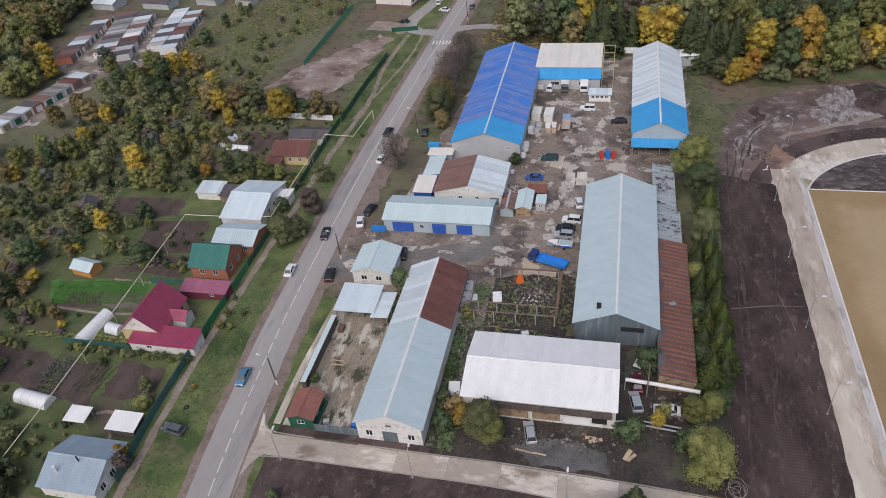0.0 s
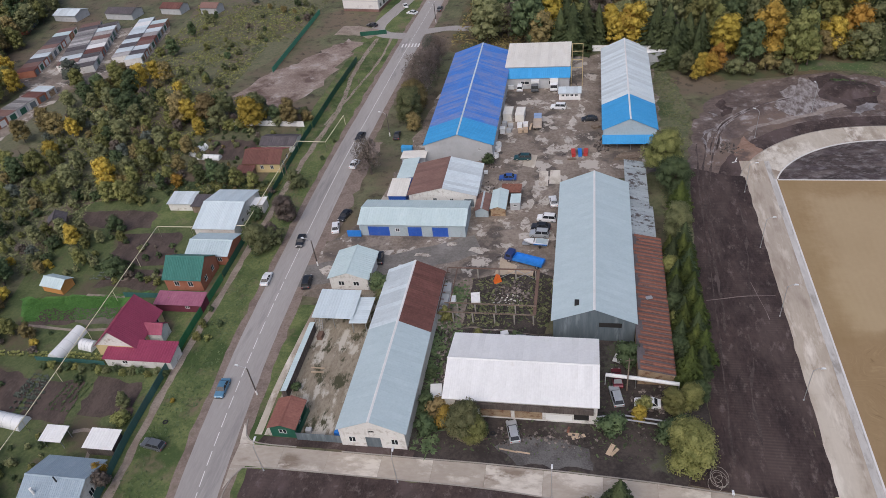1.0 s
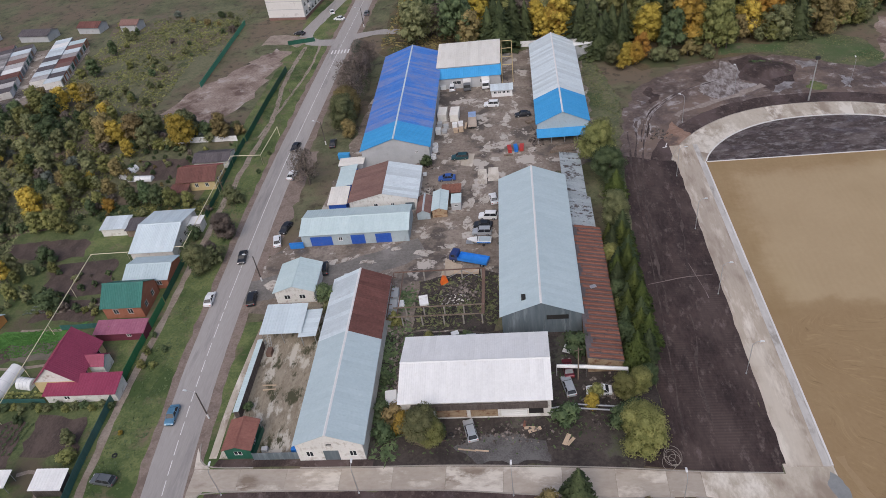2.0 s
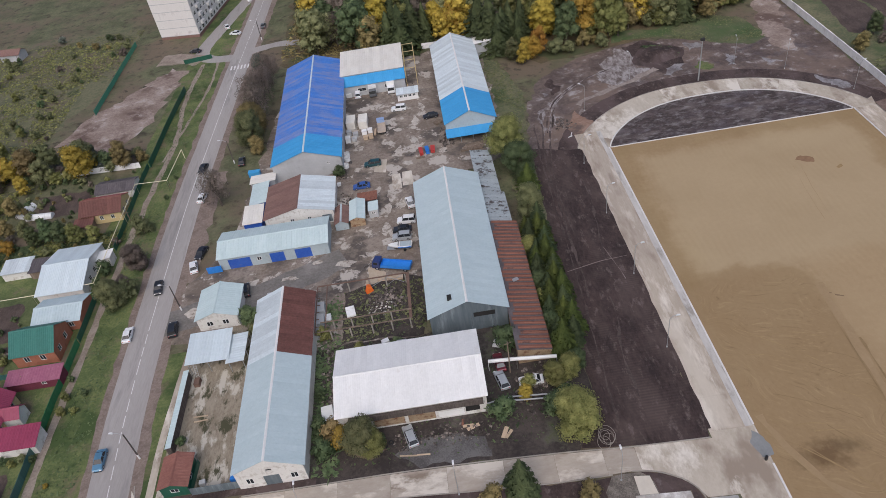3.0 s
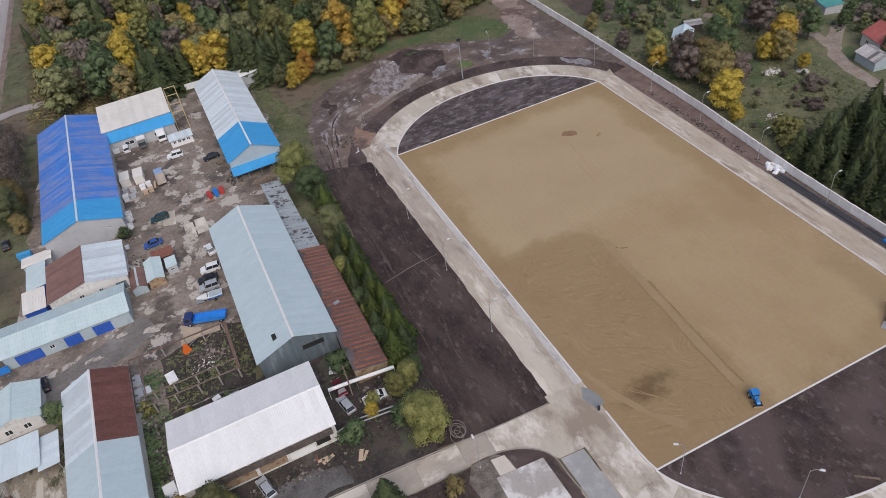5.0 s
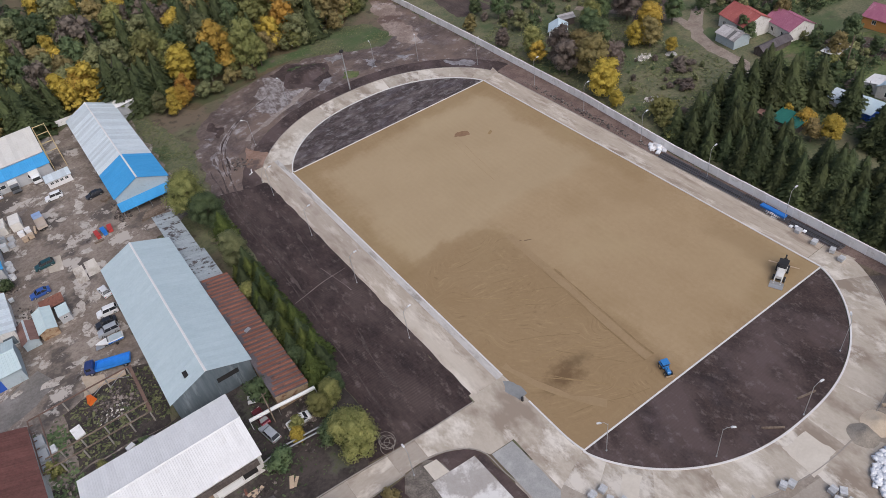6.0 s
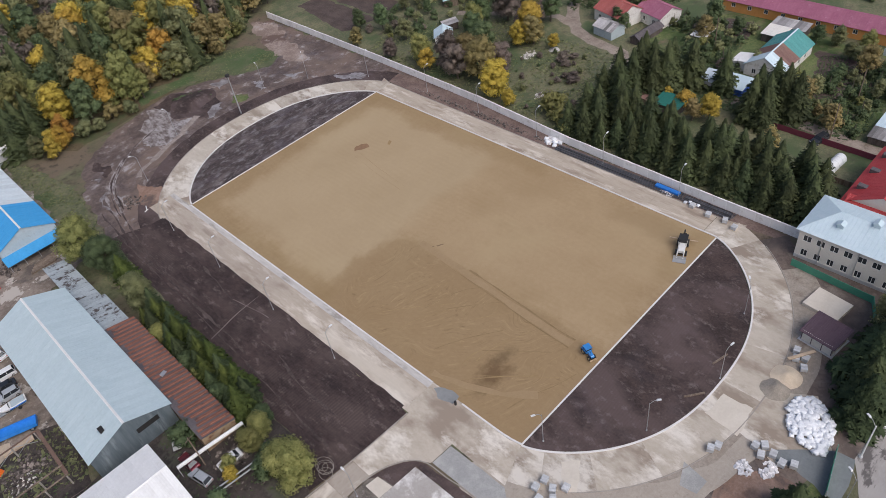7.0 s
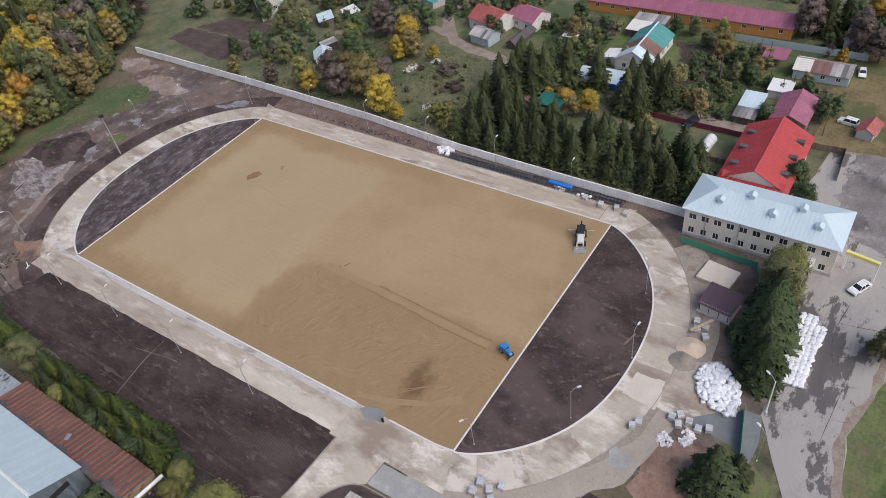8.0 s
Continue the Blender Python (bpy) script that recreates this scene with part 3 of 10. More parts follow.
def along(points, step=2.0):
    """Points of a smooth line through the given ones."""
    pts = [Vector(p) for p in points]
    out = []
    for i in range(len(pts) - 1):
        a, b, c, d = pts[max(i - 1, 0)], pts[i], pts[i + 1], pts[min(i + 2, len(pts) - 1)]
        n = max(2, int((c - b).length / step))
        for k in range(n):
            t = k / n
            out.append(0.5 * (2 * b + (c - a) * t + (2 * a - 5 * b + 4 * c - d) * t * t + (3 * b - a - 3 * c + d) * t ** 3))
    return out + [pts[-1]]


def ribbon_outline(points, left, right, step=3.0):
    """The outline of a strip that reaches left and right of a line."""
    line = along(points, step)
    a, b = [], []
    for i, p in enumerate(line):
        d = (line[min(i + 1, len(line) - 1)] - line[max(i - 1, 0)]).normalized()
        n = Vector((-d.y, d.x))
        a.append(tuple(p + n * left)[:2])
        b.append(tuple(p - n * right)[:2])
    return a + b[::-1]


def strip(name, points, left, right, z, material, jitter=0.0, label="", seed=1):
    """A strip of ground along a line, as quads."""
    LAYER[0] += 1
    z += 0.00025 * LAYER[0]
    line = along(points, 2.0)
    bm = bmesh.new()
    last = None
    for i, p in enumerate(line):
        d = (line[min(i + 1, len(line) - 1)] - line[max(i - 1, 0)]).normalized()
        n = Vector((-d.y, d.x))
        jl = jitter * 2 * noise.noise((p.x * 0.3, p.y * 0.3, seed)) if jitter else 0
        jr = jitter * 2 * noise.noise((p.x * 0.3, p.y * 0.3, seed + 20)) if jitter else 0
        now = [bm.verts.new((*(p + n * (left + jl))[:2], z)), bm.verts.new((*(p - n * (right + jr))[:2], z))]
        if last:
            bm.faces.new((last[0], last[1], now[1], now[0]))
        last = now
    return solid(name, bm, material, label=label, kind="structure")


def rail(bm, points, w, z0, z1, step=2.0):
    """A raised edge of width w along a line."""
    line = along(points, step)
    last = None
    for i, p in enumerate(line):
        d = (line[min(i + 1, len(line) - 1)] - line[max(i - 1, 0)]).normalized()
        n = Vector((-d.y, d.x)) * (w / 2)
        a, b = p + n, p - n
        now = [bm.verts.new((a.x, a.y, z0)), bm.verts.new((a.x, a.y, z1)), bm.verts.new((b.x, b.y, z1)), bm.verts.new((b.x, b.y, z0))]
        if last:
            for k in range(3):
                bm.faces.new((last[k], last[k + 1], now[k + 1], now[k]))
        last = now


SHEETS = {}


def sheet_mesh(width, length, material, ribs=2, h=0.028):
    """A ribbed roofing sheet: width along y, length along x from the eave up."""
    key = (round(width, 3), round(length, 3), material.name, ribs, h)
    if key not in SHEETS:
        bm = bmesh.new()
        prof = [(0.0, 0.0)]
        for k in range(ribs):
            c = width * (k + 0.5) / ribs
            r = width * 0.11 / ribs * 2
            prof += [(c - r, 0), (c - r * 0.5, h), (c + r * 0.5, h), (c + r, 0)]
        prof += [(width - 0.02, 0.0)]
        lo = [bm.verts.new((0, y, z)) for y, z in prof]
        hi = [bm.verts.new((length, y, z)) for y, z in prof]
        for i in range(len(prof) - 1):
            bm.faces.new((lo[i], hi[i], hi[i + 1], lo[i + 1]))
        e0, e1 = [bm.verts.new((0, 0, -0.02)), bm.verts.new((0, width - 0.02, -0.02))], [bm.verts.new((length, 0, -0.02)), bm.verts.new((length, width - 0.02, -0.02))]
        bm.faces.new([*lo, e0[1], e0[0]])
        bm.faces.new((lo[0], e0[0], e1[0], hi[0]))
        bm.faces.new((lo[-1], hi[-1], e1[1], e0[1]))
        me = bpy.data.meshes.new("roof_sheet")
        bm.normal_update()
        bm.to_mesh(me)
        bm.free()
        me.materials.append(material)
        SHEETS[key] = me
    return SHEETS[key]


def slope(root, x_eave, z_eave, x_top, z_top, y0, y1, material, pitch=1.15, ribs=2, rng=None, name="roof", h=0.028):
    """One roof slope: a deck with its ribbed sheets, from the eave line up to the top line, along y."""
    dx, dz = x_top - x_eave, z_top - z_eave
    length = math.hypot(dx, dz)
    up = -1 if dx < 0 else 1
    nx, nz = -dz / length * up, abs(dx) / length
    bm = bmesh.new()
    t = 0.07
    prism(bm, [(x_eave, z_eave - t), (x_top, z_top - t), (x_top + nx * 0.04, z_top - t + nz * 0.04), (x_eave + nx * 0.04, z_eave - t + nz * 0.04)], "y", y0 + 0.03, y1 - 0.03)
    deck = part(name, bm, material, root)
    n = max(1, round((y1 - y0) / pitch))
    w = (y1 - y0) / n
    me = sheet_mesh(w, length + 0.03, material, ribs, h)
    ang = math.atan2(dz, abs(dx))
    for k in range(n):
        ob = new("roof_sheet", me)
        ob.parent = deck
        lift = 0.0 if rng is None else rng.uniform(0, 0.02)
        if up > 0:
            ob.matrix_basis = Matrix.Translation((x_eave, y0 + k * w, z_eave + lift)) @ Matrix.Rotation(-ang, 4, "Y")
        else:
            ob.matrix_basis = Matrix.Translation((x_eave, y0 + (k + 1) * w, z_eave + lift)) @ Matrix.Rotation(math.pi, 4, "Z") @ Matrix.Rotation(-ang, 4, "Y")
    return deck


def wall_mesh(length, height, thick, holes, gable=None):
    """An upright wall along x from 0, its outer face at y = 0, with holes (u0, u1, z0, z1) cut right through; gable: rises to (u, z)."""
    bm = bmesh.new()
    us = sorted({0.0, length, *[h[0] for h in holes], *[h[1] for h in holes]})
    zs = sorted({0.0, height, *[h[2] for h in holes], *[h[3] for h in holes]})
    for i in range(len(us) - 1):
        for j in range(len(zs) - 1):
            u, z = (us[i] + us[i + 1]) / 2, (zs[j] + zs[j + 1]) / 2
            if not any(h[0] < u < h[1] and h[2] < z < h[3] for h in holes):
                box(bm, us[i], us[i + 1], 0, thick, zs[j], zs[j + 1])
    if gable:
        prism(bm, [(0, height), (length, height), gable] if gable[0] not in (0, length) else [(0, height), (length, height), gable], "y", 0, thick)
    bmesh.ops.remove_doubles(bm, verts=bm.verts, dist=0.001)
    return bm


def put_wall(root, p, rz, length, height, thick, material, openings=(), gable=None, frame_mat=None, label=""):
    """A wall with its windows and doors. Openings: (centre, width, sill, head, kind)."""
    holes = [(c - w / 2, c + w / 2, z0, z1) for c, w, z0, z1, kind in openings]
    wall = part("wall", wall_mesh(length, height, thick, holes, gable), material, root, label)
    wall.matrix_basis = pose(*p, 0, 0, rz)
    for c, w, z0, z1, kind in openings:
        m = wall.matrix_basis
        if kind.startswith("window"):
            bm = bmesh.new()
            fw = 0.09
            for a in ((c - w / 2, c + w / 2, z0, z0 + fw), (c - w / 2, c + w / 2, z1 - fw, z1), (c - w / 2, c - w / 2 + fw, z0 + fw, z1 - fw), (c + w / 2 - fw, c + w / 2, z0 + fw, z1 - fw), (c - 0.04, c + 0.04, z0 + fw, z1 - fw)):
                box(bm, a[0], a[1], 0.04, 0.12, a[2], a[3])
            win = part("window", bm, WHITEP if frame_mat is None else frame_mat, root)
            win.matrix_basis = m
            pane = part("pane", b_box(c - w / 2 + fw, c + w / 2 - fw, 0.07, 0.085, z0 + fw, z1 - fw), GLASS, win)
            # Near-black plate stands in for the unlit room behind the pane.
            back = part("blind", b_box(c - w / 2, c + w / 2, thick - 0.02, thick, z0, z1), DARK, win)
        elif kind.startswith("open"):
            # A near-black plate fills the opening in place of an unlit inside.
            back = part("doorway", b_box(c - w / 2, c + w / 2, thick - 0.02, thick, z0, z1), DARK, root)
            back.matrix_basis = m
        else:
            mats = {"blue": W_BLUE, "rust": W_RUST, "wood": W_DARK, "white": WHITEP, "tin": W_TIN, "green": W_GREEN, "cream": W_CREAM, "maroon": W_MAROON}
            door = part("door", b_box(c - w / 2 + 0.02, c + w / 2 - 0.02, 0.05, 0.11, z0 + 0.02, z1 - 0.02), mats[kind.split("_")[-1]], root)
            door.matrix_basis = m
            bm = bmesh.new()
            for k in range(3):
                zz = z0 + (z1 - z0) * (0.15 + 0.35 * k)
                box(bm, c - w / 2 + 0.06, c + w / 2 - 0.06, 0.02, 0.05, zz - 0.04, zz + 0.04)
            part("door_rail", bm, mats[kind.split("_")[-1]], door)
    return wall


def gable_house(name, cx, cy, w, l, eave, ridge, rz, wall_mat, roofs, label, category="building", over=0.4, end_over=0.3, openings=None, pitch=1.15, ribs=2,
                cap=None, group="", gable_mat=None, h=0.028):
    """A house with a two-sided roof. Ridge along its own y; roofs: (from, to, west material, east material) as shares of its length."""
    root = thing(name, cx, cy, 0, rz, label, category, group)
    openings = openings or {}
    th = 0.3
    rng = random.Random(name + str(cx))
    put_wall(root, (-w / 2, -l / 2, 0), 0, w, eave, th, wall_mat, openings.get("S", ()), (w / 2, ridge - 0.12) if not gable_mat else None)
    put_wall(root, (w / 2, l / 2, 0), 180, w, eave, th, wall_mat, openings.get("N", ()), (w / 2, ridge - 0.12) if not gable_mat else None)
    if gable_mat:
        for yy in (-l / 2 + 0.02, l / 2 - th):
            bm = bmesh.new()
            prism(bm, [(-w / 2, eave), (w / 2, eave), (0, ridge - 0.12)], "y", yy, yy + th - 0.02)
            part("gable", bm, gable_mat, root)
    put_wall(root, (w / 2, -l / 2 + th, 0), 90, l - 2 * th, eave, th, wall_mat, openings.get("E", ()))
    put_wall(root, (-w / 2, l / 2 - th, 0), 270, l - 2 * th, eave, th, wall_mat, openings.get("W", ()))
    drop = (ridge - eave) / (w / 2) * over
    for a, b, mw, me in roofs:
        y0, y1 = -l / 2 + a * l - (end_over if a == 0 else 0), -l / 2 + b * l + (end_over if b == 1 else 0)
        slope(root, -w / 2 - over, eave - drop, 0, ridge, y0, y1, mw, pitch, ribs, rng, h=h)
        slope(root, w / 2 + over, eave - drop, 0, ridge, y0, y1, me, pitch, ribs, rng, h=h)
    bm = bmesh.new()
    k = (ridge - eave) / (w / 2)
    prism(bm, [(-0.22, ridge - 0.22 * k + 0.05), (0, ridge + 0.09), (0.22, ridge - 0.22 * k + 0.05), (0.22, ridge - 0.22 * k - 0.0), (0, ridge + 0.03), (-0.22, ridge - 0.22 * k)], "y", -l / 2 - end_over - 0.02, l / 2 + end_over + 0.02)
    part("ridge_cap", bm, cap or roofs[0][2], root)
    return root


def lean_to(name, cx, cy, w, l, low, high, rz, wall_mat, roof_mat, label, category="shed", over=0.3, openings=None, pitch=1.15, ribs=2, posts=False, group="", h=0.028):
    """A shed with a single slope: low side at its own -x, high side at +x."""
    root = thing(name, cx, cy, 0, rz, label, category, group)
    openings = openings or {}
    th = 0.2
    if posts:
        for sx, hh in ((-1, low), (1, high)):
            for k in range(max(2, round(l / 3.5) + 1)):
                y = -l / 2 + 0.15 + (l - 0.3) * k / (max(2, round(l / 3.5) + 1) - 1)
                part("post", b_tube((sx * (w / 2 - 0.15), y, 0), (sx * (w / 2 - 0.15), y, hh - 0.05), 0.07), METAL, root)
    else:
        lo = low - 0.1
        put_wall(root, (-w / 2, -l / 2, 0), 0, w, lo, th, wall_mat, openings.get("S", ()), (w, high - 0.1))
        put_wall(root, (w / 2, l / 2, 0), 180, w, lo, th, wall_mat, openings.get("N", ()), (0, high - 0.1))
        put_wall(root, (w / 2, -l / 2 + th, 0), 90, l - 2 * th, high - 0.1, th, wall_mat, openings.get("E", ()))
        put_wall(root, (-w / 2, l / 2 - th, 0), 270, l - 2 * th, lo, th, wall_mat, openings.get("W", ()))
    k = (high - low) / w * over
    slope(root, -w / 2 - over, low - k, w / 2 + over, high + k, -l / 2 - over, l / 2 + over, roof_mat, pitch, ribs, random.Random(name + str(cx)), h=h)
    return root

# ---- the ground and what is laid on it ----
bm = bmesh.new()
rings = [0, 60, 120, 200, 320, 600, 1200, 2500]
prev = None
for r in rings:
    ring = [bm.verts.new((-40 + r * math.cos(a * math.pi / 24), 80 + r * math.sin(a * math.pi / 24), -0.02 if r < 600 else -1.0)) for a in range(48)] if r else [bm.verts.new((-40, 80, -0.02))]
    if prev:
        for k in range(48):
            if len(prev) == 1:
                bm.faces.new((prev[0], ring[k], ring[(k + 1) % 48]))
            else:
                bm.faces.new((prev[k], ring[k], ring[(k + 1) % 48], prev[(k + 1) % 48]))
    prev = ring
solid("ground", bm, GRASS, label="rough autumn grass and weeds with bare brown spots", kind="structure")

MEADOW = surface("short_meadow", (0.082, 0.092, 0.042), (0.150, 0.150, 0.078), fine=1.5, coarse=0.2, third=(0.065, 0.105, 0.035), third_scale=0.07, third_at=(0.46, 0.6), stain=(0.16, 0.12, 0.100), stain_scale=0.15, amount=(0.58, 0.7), bump=0.2)
ROAD = [(-94, -60), (-99, -20), (-103.0, 7), (-105.2, 29), (-106.5, 55), (-106.9, 103), (-105.7, 145), (-104.2, 185), (-103, 210), (-101, 260), (-99, 330)]
patch("ground_meadow", [(-234, 126), (-206, 72), (-170, 58), (-152, 96), (-152, 126), (-162, 150), (-150, 180), (-148, 235), (-204, 240), (-205, 172)], 0.0, surface("pale_meadow", (0.105, 0.110, 0.057), (0.185, 0.172, 0.100), fine=1.2, coarse=0.12, third=(0.155, 0.118, 0.088), third_scale=0.05, third_at=(0.5, 0.62), stain=(0.07, 0.085, 0.035), stain_scale=0.12, amount=(0.52, 0.64), bump=0.3), 1.5, 4, "overgrown olive meadow of the gully")
patch("ground_forest", [(-88, 178), (-60, 172), (-20, 172), (-8, 152), (20, 156), (44, 160), (60, 175), (66, 320), (-92, 320)], 0.0, FOREST, 1.5, 4, "forest floor covered with fallen leaves")
patch("ground_garden", [(-166, 4), (-121.5, 4), (-121.5, 100), (-150, 100), (-172, 88), (-168, 50)], 0.001, surface("garden_grass", (0.062, 0.088, 0.028), (0.118, 0.138, 0.052), fine=1.6, coarse=0.2, third=(0.105, 0.085, 0.052), third_scale=0.08, third_at=(0.52, 0.62), stain=(0.05, 0.075, 0.022), stain_scale=0.3, bump=0.25), 1.0, 3, "green garden ground between the plots")
strip("ground_verge", [(p[0] - 11.5, p[1]) for p in ROAD], 7.5, 8.5, 0.004, VERGE, 0.3, "mown green verge between fence and road")
strip("ground_verge", [(p[0] + 6.0, p[1]) for p in ROAD[:5]], 2.0, 5.5, 0.004, VERGE, 0.3, "grass strip beside the road")
patch("ground_yard", [(-103, 58), (-103, 72), (-97, 80), (-92, 92), (-91, 112), (-84, 172), (-40, 173), (-24, 169), (-24.5, 106), (-30, 104), (-49, 96), (-49, 66), (-52, 46), (-71, 46), (-74, 62), (-96, 57)], 0.012, YARD, 0.7, 2.5,
      "worn industrial yard of broken concrete and earth")
patch("ground_lot", [(-96.5, 23), (-82, 23), (-82, 62), (-96.5, 59)], 0.016, COURT, 0.1, 3, "stained concrete court of the workshop")
patch("ground_scrap", [(-72, 20.8), (-58, 20.8), (-44, 20.4), (-28, 19.8), (-23, 26), (-23, 50), (-72, 50)], 0.014, surface("scrap_yard", (0.032, 0.025, 0.022), (0.075, 0.060, 0.052), fine=1.6, coarse=0.25, stain=(0.070, 0.080, 0.030), stain_scale=0.14,
      amount=(0.57, 0.68), third=(0.15, 0.14, 0.13), third_scale=0.14, third_at=(0.57, 0.68), bump=0.25), 0.5, 2.5, "dark trampled ground with weeds and litter")
patch("ground_field", [(-97, 21.3), (-82, 21.1), (-70, 20.9), (-70, 22.8), (-82, 22.5), (-96.5, 22.9)], 0.020, SOIL, 0.15, 1.5, "dark trodden soil along the workshop fence")
patch("pavement_base", [(-20.5, 14.9), (-16.4, 13.8), (-12.6, 11), (-11.4, 8.8), (-7, 8.6), (-7.2, -2), (0.2, 0), (-0.4, 21.5), (-7.4, 21.6), (-7.4, 18.3), (-20.5, 18.8)], 0.016, CONC_PATH, 0.0, 3, "concrete bed under the path junction")
patch("ground_field", [(-27.5, 20.2), (-23, 19.3), (-18, 18.9), (-7.6, 18.5), (-7.4, 104), (-9, 111), (-13, 121), (-19, 108), (-22, 60), (-23, 30)], 0.014, FIELD, 0.3, 2.5, "dark harrowed soil beside the running track")
patch("ground_field", [(-97, 16.6), (-75, 16.6), (-58, 16.4), (-44, 15.4), (-31, 14.6), (-24, 14.4), (-18, 9), (-13, 0), (-8, -10), (4, -20), (4, -60), (-90, -60)], 0.014, SOIL, 0.3, 2.5, "dark bare soil south of the path")
patch("ground_clay", [(66.5, 176), (71.6, 170), (70, 160), (66.6, 152.8), (63, 140), (59.4, 136), (57, 143), (58.5, 153.4), (63, 166)], 0.032, PALECLAY, 1.4, 2.0, "orange clay track at the fence")
patch("ground_clay", [(-155, 150), (-150, 163), (-140, 176), (-128, 192), (-122, 190), (-125, 172), (-128, 150), (-138, 139), (-148, 141)], 0.02, PALECLAY, 1.5, 2.5, "bare reddish clay slope")
patch("ground_grass", [(15.7, 159), (19, 165), (32.5, 163), (39, 170), (46.5, 169), (57, 160), (58.2, 145.8), (51.5, 143), (43.7, 147), (37.2, 153.4), (30, 157)], 0.03, MEADOW, 1.2, 2.0, "grass clearing at the edge of the wood")
patch("ground_grass", [(-22, 60), (-19.5, 108), (-15.5, 136), (-22, 165), (-27, 168), (-26, 106), (-26, 60)], 0.008, SCRUB, 1.0, 2.0, "thin dry grass")
patch("ground_east", [(66, -14), (68.6, -6), (68.6, 44), (70.5, 50), (72.5, 110), (72.5, 120), (67, 118), (65.5, 95), (65.5, 0)], 0.017, surface("rubble_soil", (0.130, 0.085, 0.070), (0.210, 0.150, 0.125), fine=2.0, coarse=0.3,
      stain=(0.09, 0.07, 0.06), bump=0.25), 0.3, 2.0, "reddish rubble strip along the concrete fence")
patch("ground_school", [(60, -4), (68, -10), (64, -14), (64, -45), (44, -46), (26, -37), (8, -30), (10, -22), (34, -24), (50, -19)], 0.017, surface("building_site", (0.120, 0.090, 0.075), (0.190, 0.150, 0.125), fine=1.6, coarse=0.25,
      stain=(0.27, 0.22, 0.18), stain_scale=0.2, third=(0.085, 0.068, 0.06), third_scale=0.1, bump=0.2), 0.5, 2.0, "muddy building site beside the track")
patch("ground_clay", [(8, -25.5), (15, -26), (19, -29.5), (20.5, -33.5), (17, -38), (13, -44), (3, -44), (0, -31)], 0.022, CLAY, 0.6, 2.0, "red-brown clay bank")
patch("ground_grass", [(14, -35.0), (24, -36), (18, -43), (12, -44)], 0.026, VERGE, 0.6, 1.5, "patch of green grass")
patch("ground_scrubland", [(72.5, 172), (72, 118), (70.8, 60), (69, 44), (69, -12), (200, -30), (200, 200), (120, 300)], 0.004, SCRUB, 0.5, 4.0, "overgrown dry grass beyond the fence")
patch("pavement_asphalt", [(62, -36.5), (66, -30), (90, -31), (110, -33), (110, -60), (28, -66), (14, -66), (14.5, -46), (29, -38.5), (45, -38.8)], 0.03, surface("cracked_wet_asphalt", (0.320, 0.296, 0.276), (0.405, 0.380, 0.355), fine=2.0, coarse=0.2,
      stain=(0.125, 0.113, 0.107), stain_scale=0.12, stretch=(0.6, 1.2, 1), amount=(0.515, 0.545), third=(0.37, 0.345, 0.32), third_scale=0.1, bump=0.04, wet=(0.16, 0.5, 0.58, 0.3)), 0.1, 2.5, "cracked patched asphalt with damp stains")
patch("pavement_asphalt", [(77, -37.5), (101, -36.8), (109, -38), (109, -58), (80, -58), (72, -50)], 0.034, surface("dark_damp_asphalt", (0.175, 0.155, 0.148), (0.255, 0.232, 0.222), fine=2.0, coarse=0.2, stain=(0.33, 0.31, 0.295), stain_scale=0.2, amount=(0.56, 0.66),
      third=(0.115, 0.102, 0.098), third_scale=0.12, third_at=(0.5, 0.6), bump=0.05, wet=(0.16, 0.5, 0.62, 0.4)), 0.8, 2.0, "dark damp asphalt of the back drive")
CRACK = surface("tar_crack", (0.07, 0.063, 0.06), (0.10, 0.09, 0.085), bump=0.02)
for k, pts in enumerate(([(40.0, -39.5), (40.6, -43), (39.6, -46), (40.8, -50)], [(46.5, -40.5), (45.6, -45), (47.0, -50)], [(33, -40), (32.2, -44), (33.4, -49.6)], [(44, -45.4), (50, -44.2), (58, -45)], [(26, -47), (36, -47.6), (48, -48.4)], [(54, -38.5), (53, -44), (54.5, -52)])):
    strip("pavement_crack", pts, 0.03, 0.03, 0.036, CRACK, 0.06, "dark crack in the asphalt", k)
strip("pavement_litter", [(20, -51.8), (25, -50.2), (31, -49.4), (38, -51.2), (44, -52.2), (54, -53.2)], 0.6, 0.9, 0.034, PATH, 0.5, "brown leaf litter along the lawn edge")
patch("ground_grass", [(18, -52.8), (24, -51.0), (31, -50.2), (38, -52), (44, -52.8), (54, -54), (54, -75), (18, -75)], 0.036, VERGE, 0.3, 2.0, "green lawn beside the drive")

# the street
strip("pavement_shoulder", ROAD, 5.1, 5.6, 0.010, SHOULDER, 0.35, "dirt shoulder of the road")
strip("road", ROAD, 3.6, 3.6, 0.02, ASPHALT, 0.05, "worn grey two-lane asphalt road")
strip("pavement_layby", [(-101.6, 76), (-101.2, 95), (-99.8, 120)], 2.2, 1.8, 0.016, SHOULDER, 0.8, "gravel lay-by beside the road")
strip("pavement_turning", [(-104, 64), (-96, 66), (-80, 70), (-66, 76)], 3.5, 3.5, 0.018, surface("dark_tar", (0.150, 0.138, 0.125), (0.215, 0.198, 0.180), fine=1.6, coarse=0.2, stain=(0.27, 0.25, 0.23), stain_scale=0.18,
      bump=0.06, wet=(0.2, 0.58, 0.66, 0.25)), 0.5, "patched tarmac entrance of the yard")
bm = bmesh.new()
line = along(ROAD, 1.0)
